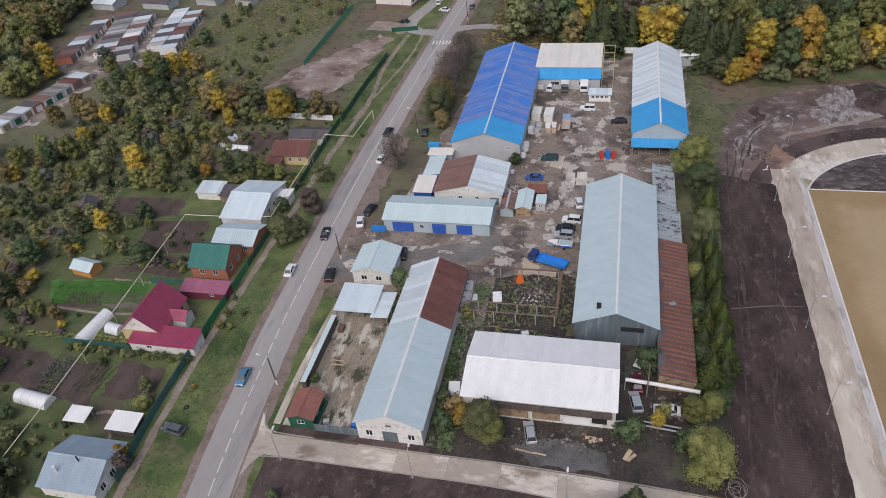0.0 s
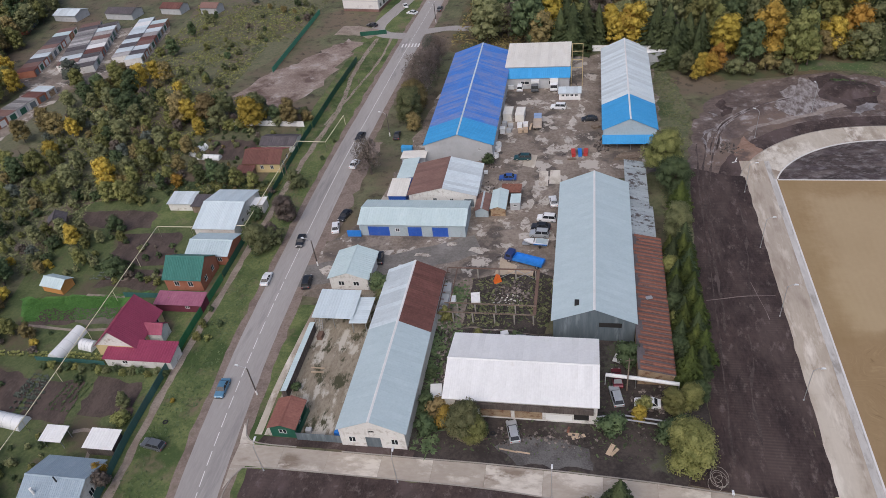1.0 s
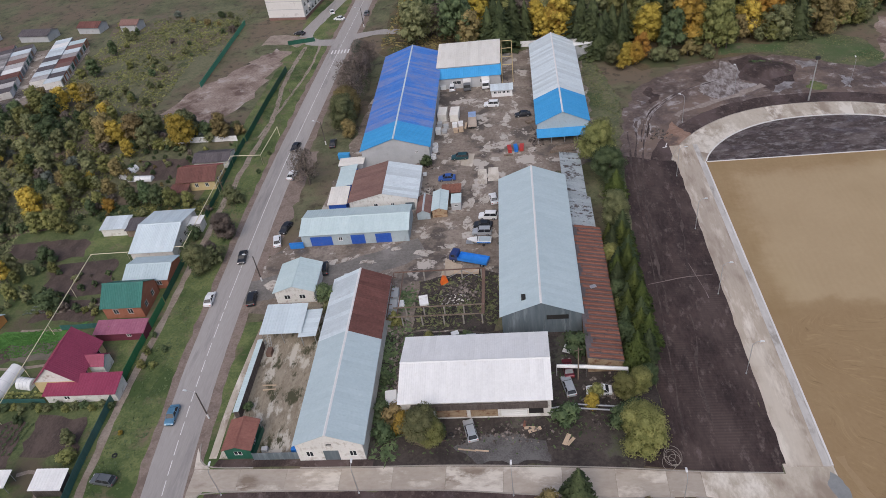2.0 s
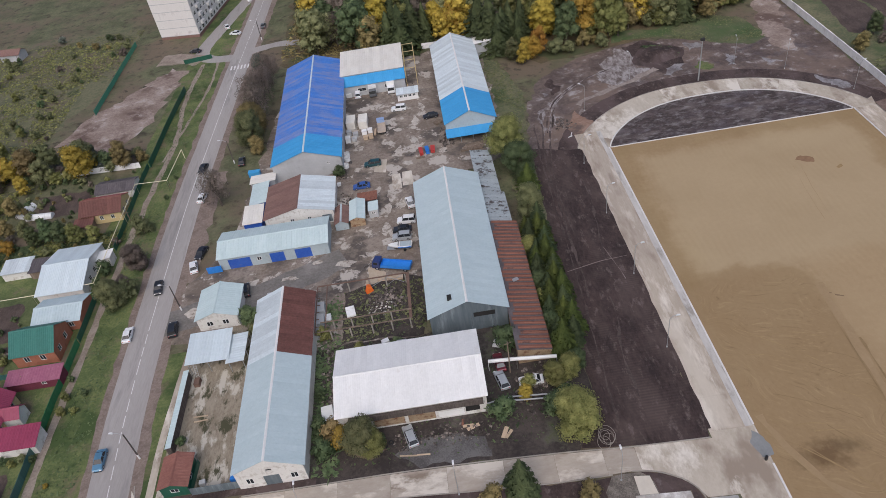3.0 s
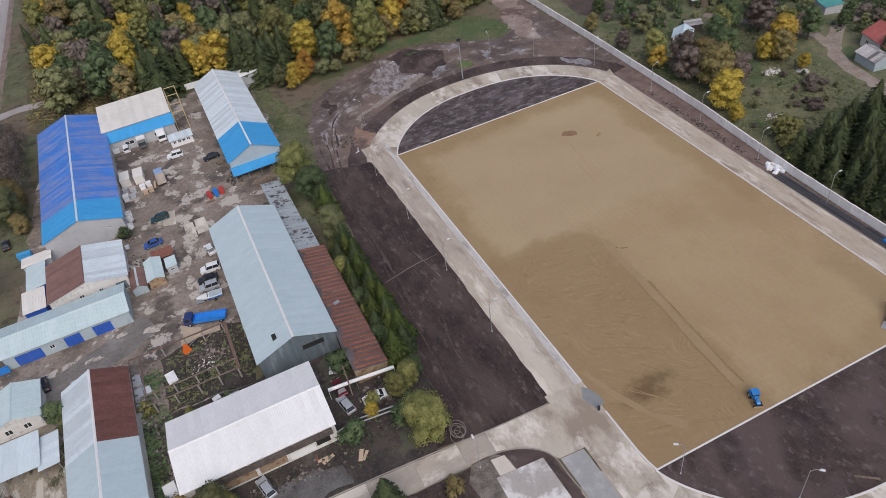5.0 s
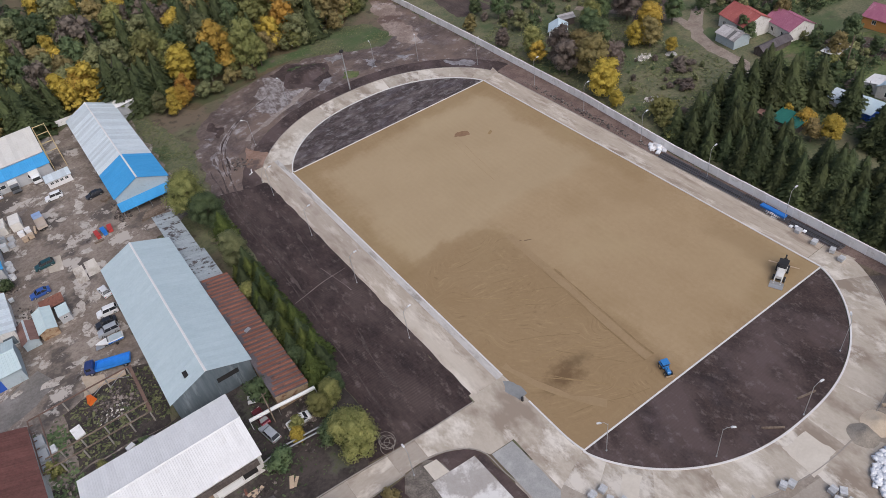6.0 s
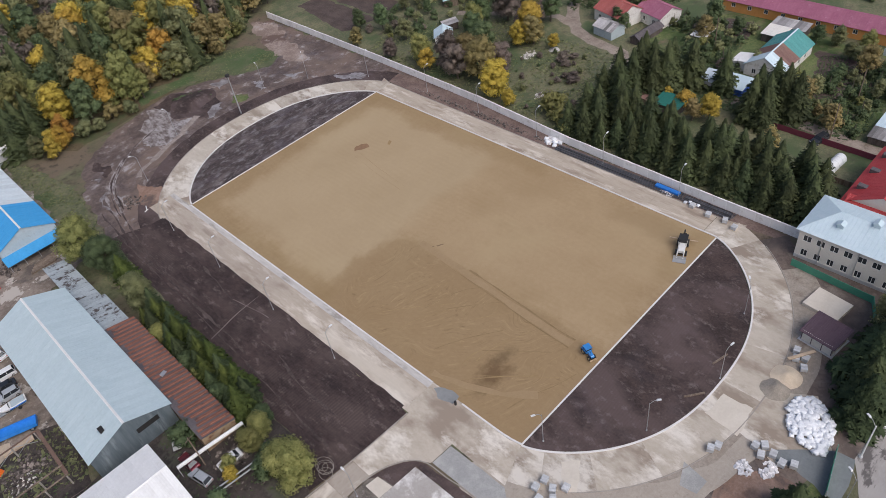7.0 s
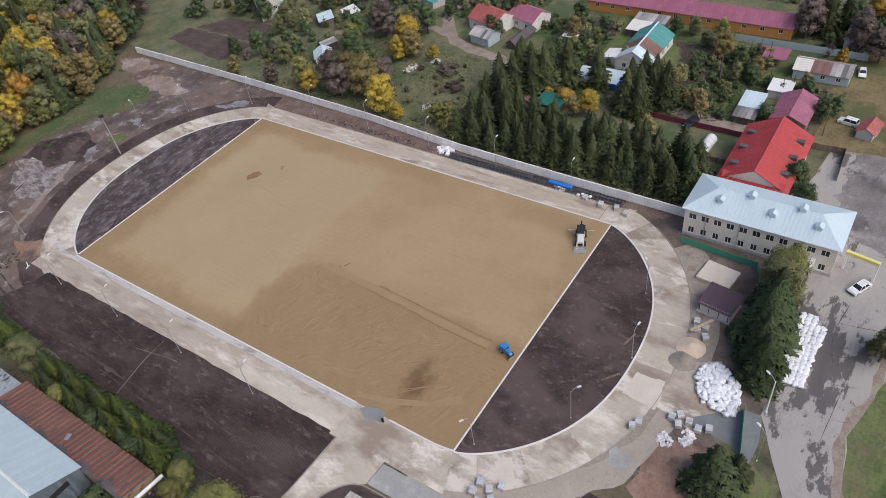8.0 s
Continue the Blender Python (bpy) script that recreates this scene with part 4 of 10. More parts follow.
for i in range(0, len(line) - 4, 4):
    d = (line[i + 3] - line[i]).normalized()
    n = Vector((-d.y, d.x)) * 0.075
    a, b = line[i], line[i + (4 if 62 < line[i].y < 178 else 3)]
    vs = [bm.verts.new((*q, 0.05)) for q in (a - n, b - n, b + n, a + n)]
    bm.faces.new(vs)
solid("road_marking", bm, LINE, label="worn white dashed centre line", kind="structure")
strip("road_side", [(-103.5, 193), (-110, 194), (-116, 196), (-119, 205), (-112, 235), (-104, 270), (-98, 320)], 2.6, 2.6, 0.024, ASPHALT, 0.2, "side road by the apartment block")
strip("road_side", [(-102, 196), (-92, 199), (-84, 198), (-72, 200), (-50, 203)], 2.2, 2.2, 0.024, ASPHALT, 0.3, "asphalt turning into the wood")
strip("pavement_crossing", [(-118, 195), (-124, 199), (-134, 201)], 4.0, 4.0, 0.026, PATH, 0.8, "dusty forecourt")
for k in range(6):
    solid("road_marking", b_box(-106.6 + k * 1.15, -106.1 + k * 1.15, 183.5, 186.5, 0.0, 0.05), LINE, label="worn white crossing bar", kind="structure")
strip("path", [(-116, -30), (-118, 5), (-119.5, 33), (-119.2, 60), (-119.0, 85), (-118.2, 111), (-116.5, 140), (-118.5, 165), (-117, 192)], 0.75, 0.75, 0.014, PATH, 0.25, "trodden earth footpath in the grass")
strip("path", [(-118.2, 130), (-115, 150), (-112, 172), (-112, 192)], 0.4, 0.4, 0.013, PATH, 0.2, "narrow footpath in the grass")
strip("pavement_walk", [(-97.6, 23), (-97.7, 36), (-96.6, 55), (-96.2, 58)], 0.65, 0.65, 0.03, CONCRETE, 0.05, "narrow concrete pavement")

# the path from the street to the track: a row of cast slabs
walkway = tagged(new("pavement_path"), "pale cast-concrete path with a raised kerb", kind="structure")


def slab_piece(parent, corners, z0, z1, material, name="slab"):
    bm = bmesh.new()
    prism(bm, corners, "z", z0, z1)
    return part(name, bm, material, parent)


EDGE_X = (-103, -75, -58, -44, -30, -20, -7.4)
NORTH, SOUTH = (21.0, 20.7, 20.7, 20.3, 19.6, 18.8, 18.3), (16.8, 16.8, 16.6, 15.6, 14.8, 14.8, 14.8)


def edge(x, ys):
    return float(np.interp(x, EDGE_X, ys))


xs = [-100.1, -92, -84, -75, -66.5, -58, -49, -40, -32, -24.5, -19.5]
for a, b in zip(xs, xs[1:]):
    slab_piece(walkway, [(a, edge(a, SOUTH)), (b - 0.03, edge(b, SOUTH)), (b - 0.03, edge(b, NORTH)), (a, edge(a, NORTH))], -0.01, 0.04, CONC_PATH)
slab_piece(walkway, [(-100.1, 16.78), (-97.4, 16.78), (-98.9, 14.8), (-99.7, 12.2)], -0.01, 0.037, CONC_PATH)
slab_piece(walkway, [(-100.2, 21.02), (-100.9, 25.2), (-99.4, 22.6), (-97.4, 21.02)], -0.01, 0.037, CONC_PATH)
bm = bmesh.new()
rail(bm, [(-100.6, 26), (-99.6, 22.6), (-97, 21.3), (-90, 21.1)], 0.16, 0, 0.14)
rail(bm, [(x, edge(x, NORTH) + 0.15) for x in (-82, -70, -58, -44, -30, -20, -7.6)], 0.16, 0, 0.14)
rail(bm, [(-98.6, 3), (-99.2, 12), (-98.2, 15.6)] + [(x, edge(x, SOUTH) - 0.15) for x in (-95, -75, -58, -44, -32, -24)], 0.16, 0, 0.14)
solid("trim_path", bm, OLDKERB, label="weathered raised concrete kerb", kind="structure")

# the running track, cast in bays
PW, PL = 59.7, 102.0


def arc_in(u, end):
    """The inner edge of an end of the track, u from -1 to 1."""
    d = 17.3 * (1 - abs(u) ** 2.4) ** 0.75
    return Vector((PW / 2 * (1 + u), -d if end == "S" else PL + d))


def arc_pts(end, off, n=40):
    """Points along an end of the track, off metres outside its inner edge, or from one distance in the west to another in the east."""
    w, e = off if isinstance(off, tuple) else (off, off)
    base = [arc_in(math.sin(math.pi * (k / n - 0.5)), end) for k in range(n + 1)]
    out = []
    for i, p in enumerate(base):
        d = base[min(i + 1, n)] - base[max(i - 1, 0)]
        nn = Vector((d.y, -d.x)).normalized() * (1 if end == "S" else -1)
        out.append(p + nn * (w + (e - w) * i / n))
    return out


track = tagged(new("pavement_track"), "running track of pale stained concrete bays", kind="structure")
for k in range(14):
    y0, y1 = 19.45 + k * 6.475, 19.45 + (k + 1) * 6.475 - 0.012
    slab_piece(track, [(-7.3, y0), (-1.75, y0), (-1.75, y1), (-7.3, y1)], -0.01, 0.05, TRACK)
    # A paler row of narrow slabs runs along the kerb.
    slab_piece(track, [(-1.74, y0), (-0.6, y0), (-0.6, y1), (-1.74, y1)], -0.01, 0.052, PALEEDGE, "edge_slab")
strip("ground_smear", [(-7.3, 20), (-7.3, 60), (-7.25, 103)], 0.45, 0.36, 0.05, FIELD, 0.2, "soil washed over the edge of the track", 3)
for k in range(15):
    y0, y1 = 3 + k * 6.6, 3 + (k + 1) * 6.6 - 0.03
    slab_piece(track, [(60.3, y0), (65.4, y0), (65.4, y1), (60.3, y1)], -0.01, 0.05, TRACK)
for end, off in (("S", 6.6), ("N", (8.0, 5.6))):
    a, b = arc_pts(end, 0.3), arc_pts(end, off)
    for k in range(0, 40, 4):
        o = [tuple(a[k + j]) for j in range(5)] + [tuple(b[k + 4 - j]) for j in range(5)]
        slab_piece(track, o, -0.01, 0.045 + 0.004 * (k // 4 % 2), CONCRETE)
slab_piece(track, [(-19.45, 14.85), (-18.2, 14.5), (-16.4, 13.9), (-14.0, 12.5), (-12.8, 11.1), (-11.6, 8.9), (-7, 8.7), (-7.0, -2.5), (0, 0.2), (-0.6, 2), (-0.6, 19.4), (-7.3, 19.4), (-7.4, 18.3), (-19.45, 18.8)], -0.01, 0.047, CONCRETE)
slab_piece(track, [(-7.3, 110.2), (-0.6, 110.2), (-0.3, 104), (-0.6, 103), (-7.3, 103)], -0.01, 0.043, CONCRETE)
slab_piece(track, [(59.9, -0.2), (66.3, -3), (65.4, 2.9), (60.3, 2.9)], -0.01, 0.041, CONCRETE)
slab_piece(track, [(59.9, 102.2), (66.5, 106), (65.4, 101.9), (60.3, 101.9)], -0.01, 0.041, CONCRETE)
FRESH = surface("fresh_concrete", (0.56, 0.505, 0.425), (0.64, 0.585, 0.50), fine=2, coarse=0.3, bump=0.02)
for o in ([(22.5, -18.5), (27.5, -19), (28, -24), (22, -24)], [(1.5, -6.5), (3.5, -8.5), (-1.0, -11.5), (-2.3, -9.5)]):
    patch("pavement_patch", o, 0.056, FRESH, 0.25, 0.7, "fresh pale concrete patch")
patch("pavement_apron", [(23, -23.5), (33, -24.3), (36, -30), (27, -36.5), (23, -35), (21, -30)], 0.034, CONCRETE, 0.3, 1.5, "poured concrete apron")
patch("pavement_apron", [tuple(p) for p in arc_pts("S", 6.3)][8:33] + [tuple(p) for p in arc_pts("S", (10.5, 12.5))][8:33][::-1], 0.026, surface("damp_concrete", (0.270, 0.230, 0.188), (0.370, 0.325, 0.272), fine=2, coarse=0.2, stain=(0.190, 0.150, 0.118), stain_scale=0.2, amount=(0.50, 0.62), bump=0.05),
      0.25, 1.5, "damp brown-grey concrete strip outside the bend")
patch("pavement_apron", [(-9, 7.5), (-5.5, 1), (-1.5, -9), (8, -19.5), (16, -24), (23, -24.5), (21, -28), (8, -25), (-6, -12), (-13, 0)], 0.030, surface("grey_concrete", (0.330, 0.285, 0.235), (0.430, 0.380, 0.320), fine=2, coarse=0.2, stain=(0.24, 0.20, 0.16), bump=0.04),
      0.2, 1.5, "grey concrete apron round the bend")
patch("pavement_blocks", [(-11.4, 8.7), (-7.4, 8.5), (-7.3, -2.7), (-9.6, -5.5), (-11.2, -3)], 0.05, GRAVEL, 0.05, 2, "grey block paving")
patch("pavement_blocks", [(9.5, -21.8), (13.2, -20.4), (12.5, -24.6), (9.8, -24.4)], 0.05, GRAVEL, 0.05, 2, "grey block paving")
patch("pavement_blocks", [(21.6, -29.0), (23.5, -29.4), (26.0, -32.5), (28.5, -36.2), (29.0, -38.6), (24.0, -39.6), (19.6, -39.4), (21.4, -36.0), (22.0, -32.5)], 0.04, surface("fresh_tarmac", (0.15, 0.165, 0.17), (0.20, 0.215, 0.22), fine=3, coarse=0.4, bump=0.03), 0.15, 1.5, "fresh grey-blue tarmac apron")
patch("ground_kerb_bed", [(-20, 14.6), (-18.4, 14.2), (-16.6, 13.6), (-14.3, 12.3), (-13.0, 11.0), (-12.2, 9.1), (-12.0, 5.0), (-11.6, 0), (-13, -6), (-15, -6), (-13.4, 5), (-13.6, 10.3), (-18.2, 10.6), (-18.6, 13.4)], 0.04, SOIL, 0.1, 1.0, "dark soil bed behind a curved kerb")
patch("ground_shingle", [(-24.3, 14.5), (-19.6, 14.5), (-17, 10), (-20, 2), (-25, 4), (-25.6, 12)], 0.036, surface("brown_shingle", (0.10, 0.085, 0.07), (0.24, 0.21, 0.18), fine=6, coarse=0.5, bump=0.2), 0.2, 1.5, "brown shingle around the slabs")
bm = bmesh.new()
rail(bm, [(-21, 14.75), (-18.4, 14.35), (-16.6, 13.75), (-14.3, 12.45), (-13.0, 11.15), (-12.0, 9.2), (-11.8, 5.1), (-11.4, 0), (-12.8, -6)], 0.15, 0, 0.16, 1.0)
solid("trim_bed", bm, OLDKERB, label="curved concrete kerb", kind="structure")
base = thing("foundation_slabs", -18, 5, 0, 0, "pale concrete base slabs, partly wet, beside the path", "concrete slab")
WETSLAB = surface("damp_slab", (0.36, 0.33, 0.30), (0.44, 0.41, 0.38), fine=2, coarse=0.3, stain=(0.70, 0.68, 0.65), stain_scale=0.13, amount=(0.47, 0.56), bump=0.02)
slab_piece(base, [(4.3, 5.2), (4.6, -7.0), (-3.9, -7.0), (-3.7, 5.7)], 0, 0.16, WETSLAB)
slab_piece(base, [(-3.0, 8.9), (-0.7, 8.6), (-0.3, 5.55), (-3.0, 5.75)], 0, 0.12, FRESH)

# the pitch
patch("sports_pitch", [(-0.3, 0), (PW + 0.2, 0), (PW + 0.2, PL), (-0.3, PL)], 0.02, SAND, 0.0, 6, "levelled brown sand of an unfinished football pitch")
patch("pitch_damp", [(37.5, 85), (39, 86.8), (41.8, 84.8), (41, 83)], 0.031, surface("dug_earth", (0.20, 0.115, 0.06), (0.26, 0.155, 0.085), fine=1.4, coarse=0.3, bump=0.05), 0.4, 0.5, "small patch of dug earth")
patch("pitch_damp", [(44.3, 80.3), (45.6, 81), (45.8, 80.2), (44.6, 79.6)], 0.031, SAND_DAMP, 0.15, 0.4, "dark rut in the sand")
for x, y in ((23.4, 44.7), (24.9, 43.6)):
    patch("pitch_damp", [(x, y), (x + 1.2, y - 0.7), (x + 1.3, y - 1.0), (x, y - 0.4)], 0.033, surface("dark_rut", (0.17, 0.11, 0.06), (0.21, 0.14, 0.08), bump=0.05), 0.1, 0.3, "short dark rut in the sand")
DRYRUT = surface("dry_sand_rut", (0.302, 0.210, 0.110), (0.346, 0.245, 0.136), fine=1.5, coarse=0.2, bump=0.03)
RUTD = surface("pressed_sand", (0.228, 0.153, 0.070), (0.278, 0.193, 0.095), fine=1.5, coarse=0.2, bump=0.05)
PALERUT = surface("dry_rut", (0.042, 0.029, 0.026), (0.092, 0.069, 0.062), fine=1.5, coarse=0.2, bump=0.1)
DUSTRUT = surface("dust_rut", (0.175, 0.140, 0.130), (0.250, 0.205, 0.192), fine=1.5, coarse=0.2, bump=0.05)
DUST = surface("soil_crust", (0.062, 0.043, 0.040), (0.150, 0.116, 0.109), fine=1.1, coarse=0.3, stretch=(1.0, 0.5, 1), bump=0.12)
RUT = surface("raked_sand", (0.274, 0.186, 0.087), (0.336, 0.237, 0.115), fine=1.5, coarse=0.2, stretch=(1, 0.4, 1), bump=0.08)
rg = random.Random(5)
for k in range(14):
    a = rg.uniform(-0.9, 0.3)
    x0, y0 = rg.uniform(2, 14), rg.uniform(6, 40)
    r = rg.uniform(6, 11)
    pts = [(x0 + r * t * math.cos(a) + 2.5 * t * t, y0 + r * t * math.sin(a) - 4 * t * t) for t in (0, 0.35, 0.7, 1.0)]
    pts = [(min(max(px, 0.8), 22.0), max(py, 1.5)) for px, py in pts]
    strip("pitch_rut", pts, 0.07, 0.07, 0.036 + 0.0004 * k, RUT if k % 3 else RUTD, 0.08, "faint curved wheel rut in the sand", k)
strip("pitch_rut", [(1.0, 21), (2.6, 15), (5.4, 8.5), (9.0, 4.0)], 0.7, 0.7, 0.055, DRYRUT, 0.3, "pale worn wheel track in the sand")
lane_ = [(23.6, 47.0), (23.2, 42.0), (22.6, 33.0), (22.0, 24.0), (21.3, 15.0), (20.9, 6.0)]
strip("pitch_rut", lane_, 0.75, 0.75, 0.056, DRYRUT, 0.18, "straight wheel track in pale dry sand")
strip("pitch_rut", [(x + 1.15, y) for x, y in lane_[2:]], 0.12, 0.16, 0.057, RUTD, 0.16, "dark ridge of damp sand beside a wheel track", 4)
strip("pitch_rut", [(x - 0.95, y) for x, y in lane_[1:]], 0.08, 0.08, 0.058, RUTD, 0.10, "thin ridge of sand beside a wheel track", 6)
for dx in (0, 1.6):
    strip("pitch_rut", [(36 + dx, 83), (34.5 + dx, 74), (33.4 + dx, 64)], 0.05, 0.05, 0.056, DRYRUT, 0.10, "faint straight wheel track in the sand")
# churned ground outside the north bend
band = [tuple(p) for p in arc_pts("N", (8.1, 5.7))] + [tuple(p) for p in arc_pts("N", (13.0, 11.0))][::-1]
patch("ground_field", band, 0.018, SOIL, 0.25, 2.0, "dark soil bank outside the bend")
mud = [(-19, 108), (-16, 128), (-10, 143), (4, 152), (22, 157), (44, 151), (58, 147), (68, 162), (71.8, 172), (72.0, 118), (70.5, 98)] + [tuple(p) for p in arc_pts("N", (12.6, 10.6))][::-1]
patch("ground_mud", mud, 0.012, MUD, 0.8, 2.0, "rutted pale mud with tyre tracks and puddles")
patch("ground_mud", [(-4.4, 121), (-0.8, 114.4), (-1.4, 110.0), (-6.9, 109.0), (-8.0, 115)], 0.026, CLAY, 0.8, 1.0, "reddish clay dug up beside the bend")
WETMUD = surface("wet_mud", (0.200, 0.182, 0.178), (0.330, 0.312, 0.310), fine=1.2, coarse=0.4, stretch=(1, 0.6, 1), stain=(0.13, 0.10, 0.09), stain_scale=0.5, amount=(0.5, 0.62), bump=0.08, rough=0.3)
TREADS = surface("tread_marks", (0.115, 0.085, 0.073), (0.375, 0.345, 0.335), fine=1.1, coarse=0.7, stretch=(1, 0.45, 1), bump=0.25, rough=0.6)
for o in ([(35.2, 150.5), (38.6, 148.4), (38.0, 146.2), (35.6, 145.4)], [(42.4, 141), (45.4, 137), (43.6, 132.3), (40.5, 132.6), (42.4, 136.4)], [(24.2, 135.2), (28, 138), (31.3, 137.8), (28, 133.8), (24, 132.6)], [(50.6, 135.4), (55.4, 131), (51.8, 130.1)],
          [(59.6, 120.6), (65.6, 112.8), (62.6, 111.4), (58.8, 117.3)], [(-11.8, 134.4), (-8.8, 132.1), (-10.2, 130.8)], [(-15.2, 118), (-13.6, 126), (-12.6, 125.6), (-13.8, 117.6)]):
    patch("ground_puddle", o, 0.03, WETMUD, 0.9, 0.7, "wet grey mud with standing water")
patch("ground_treads", [(15.9, 153), (20, 149.4), (19, 139), (22.8, 137.6), (17, 132.8), (13, 131.2), (7, 132), (5.6, 138), (9, 146)], 0.024, TREADS, 1.4, 1.0, "pale wet tyre treads crossing each other")
strip("ground_rut", [(-3, 124.6), (0.4, 127.4), (7, 129.6), (15, 133.4), (22.7, 137.6)], 0.9, 0.8, 0.027, surface("pale_track", (0.235, 0.190, 0.165), (0.330, 0.285, 0.255), fine=1.2, coarse=0.4, stain=(0.15, 0.115, 0.10), stain_scale=0.5, bump=0.1), 0.6, "pale packed track round the bend")
patch("ground_mud", [(-7.0, 142), (-5.6, 134), (-8.0, 131.8), (-9.0, 139)], 0.028, SOIL, 0.7, 0.8, "dark churned hole in the mud")
patch("ground_field", [(17.6, 153.5), (24.6, 156), (34, 148), (30.5, 138), (23, 134.6), (18.4, 142)], 0.025, SOIL, 1.0, 1.2, "dark earth round a mound")
patch("ground_grass", [(34.7, 137.6), (39, 134.7), (36, 132.4), (32.2, 134.4)], 0.031, VERGE, 0.6, 0.7, "patch of green weeds")
for k in range(5):
    strip("ground_rut", [(-14.5 + 0.9 * k, 112 + k), (-12 + 1.2 * k + 0.5 * math.sin(k), 124 + k), (-4 + 1.5 * k, 134 + 0.9 * k), (8 + 1.2 * k, 141 + 0.5 * k)], 0.16, 0.16, 0.03 + 0.0005 * k, SOIL if k % 2 else TREADS, 0.3, "long wheel rut in the mud", k)
for k, (x0, x1, y0, y1) in enumerate(((-20.6, -15.5, 24, 118), (-18.6, -13.6, 52, 121), (-16.9, -12.0, 70, 119), (-15.4, -14.6, 26, 52), (-11.4, -10.2, 58, 92))):
    pts = [(x0 + (x1 - x0) * t ** 1.6 + 0.7 * math.sin(5 * t + k), y0 + (y1 - y0) * t) for t in (0, 0.2, 0.4, 0.6, 0.8, 1.0)]
    strip("ground_rut", pts, 0.13 + 0.04 * (k % 2), 0.13, 0.024 + 0.0005 * k, PALERUT, 0.3, "faint pale wheel rut in the dark soil", k)
strip("ground_rut", [(-20.4, 60.5), (-16.5, 61.4), (-12.6, 62.2), (-7.6, 62.6)], 0.07, 0.07, 0.03, DUSTRUT, 0.08, "narrow pale track across the soil")
strip("ground_rut", [(-11.6, 66.2), (-10.6, 61.0), (-9.9, 56.0)], 0.06, 0.06, 0.03, DUSTRUT, 0.1, "narrow pale track across the soil")
patch("ground_end", [tuple(p) for p in arc_pts("S", -0.1, 30)], 0.024, SOIL, 0.0, 3, "dark raked soil between pitch and bend")
# The grey stain puts the sheen of wet soil into the colour.
patch("ground_end", [tuple(p) for p in arc_pts("N", -0.1, 30)], 0.024, surface("puddle_sheen_soil", (0.040, 0.029, 0.027), (0.090, 0.066, 0.062), fine=1.8, coarse=0.2, stretch=(0.6, 1, 1), stain=(0.230, 0.212, 0.208), stain_scale=0.7, amount=(0.50, 0.70), third=(0.125, 0.100, 0.094), third_scale=0.16, bump=0.25, wet=(0.2, 0.5, 0.62, 0.35)), 0.0, 3, "dark soil with grey puddle sheen put into its colour, between pitch and bend")
bm = bmesh.new()
rail(bm, [(-0.45, 19.5), (-0.45, 60), (-0.45, 102)], 0.3, 0, 0.16, 6)
rail(bm, [(PW + 0.3, 0), (PW + 0.3, 102)], 0.3, 0, 0.16, 6)
rail(bm, [tuple(p) for p in arc_pts("S", 0.15)], 0.3, 0, 0.16)
rail(bm, [tuple(p) for p in arc_pts("N", 0.15)], 0.3, 0, 0.16)
rail(bm, [(-0.45, 12.5), (-0.45, 3.5), (0.0, 0.0)], 0.3, 0, 0.16, 1)
for y in (0, PL):
    rail(bm, [(0, y), (PW, y)], 0.28, 0, 0.12, 6)
solid("trim_pitch", bm, KERB, label="pale concrete kerb round the pitch", kind="structure")
bm = bmesh.new()
rail(bm, [tuple(p) for p in arc_pts("S", 6.75)][6:36], 0.14, 0, 0.1)
rail(bm, [tuple(p) for p in arc_pts("N", (8.1, 5.7))], 0.14, 0, 0.1)
rail(bm, [(65.5, 0), (65.5, 102)], 0.14, 0, 0.1, 6)
solid("trim_track", bm, OLDKERB, label="low concrete edging of the track", kind="structure")
patch("ground_puddle", [(-1.5, 18.6), (0.2, 17.0), (0.7, 15.4), (0.4, 14.0), (-1.7, 13.6), (-2.2, 16.1)], 0.058, surface("grey_cement", (0.215, 0.22, 0.215), (0.27, 0.275, 0.27), fine=3, coarse=0.4, bump=0.03, rough=0.5), 0.35, 0.6, "grey wet cement spill")
patch("ground_scrap", [(-66.5, 50.5), (-50, 50), (-49.5, 66), (-53, 68), (-65.5, 65)], 0.02, bpy.data.materials["scrap_yard"], 0.5, 1.5, "dark weedy ground inside the ruin")
# slabs and pale worn places in the yard
for o in ([(-54.5, 99), (-52.2, 99), (-52.4, 105.5), (-54.6, 105.5)], [(-52.0, 100), (-49.2, 100), (-49.5, 106), (-51.9, 106)], [(-59, 108), (-56, 107), (-55.5, 113), (-58.5, 113.5)]):
    solid("concrete_slab", (lambda b: (prism(b, o, "z", 0, 0.05), b)[1])(bmesh.new()), CONCRETE, label="pale concrete slab set in the yard", category="concrete slab", group="yard slabs")
rg = random.Random(12)
PALESLAB = surface("broken_slab", (0.375, 0.335, 0.290), (0.520, 0.475, 0.420), fine=1.8, coarse=0.5, stain=(0.21, 0.175, 0.145), stain_scale=0.7, amount=(0.52, 0.60), bump=0.05, vary=0.12)
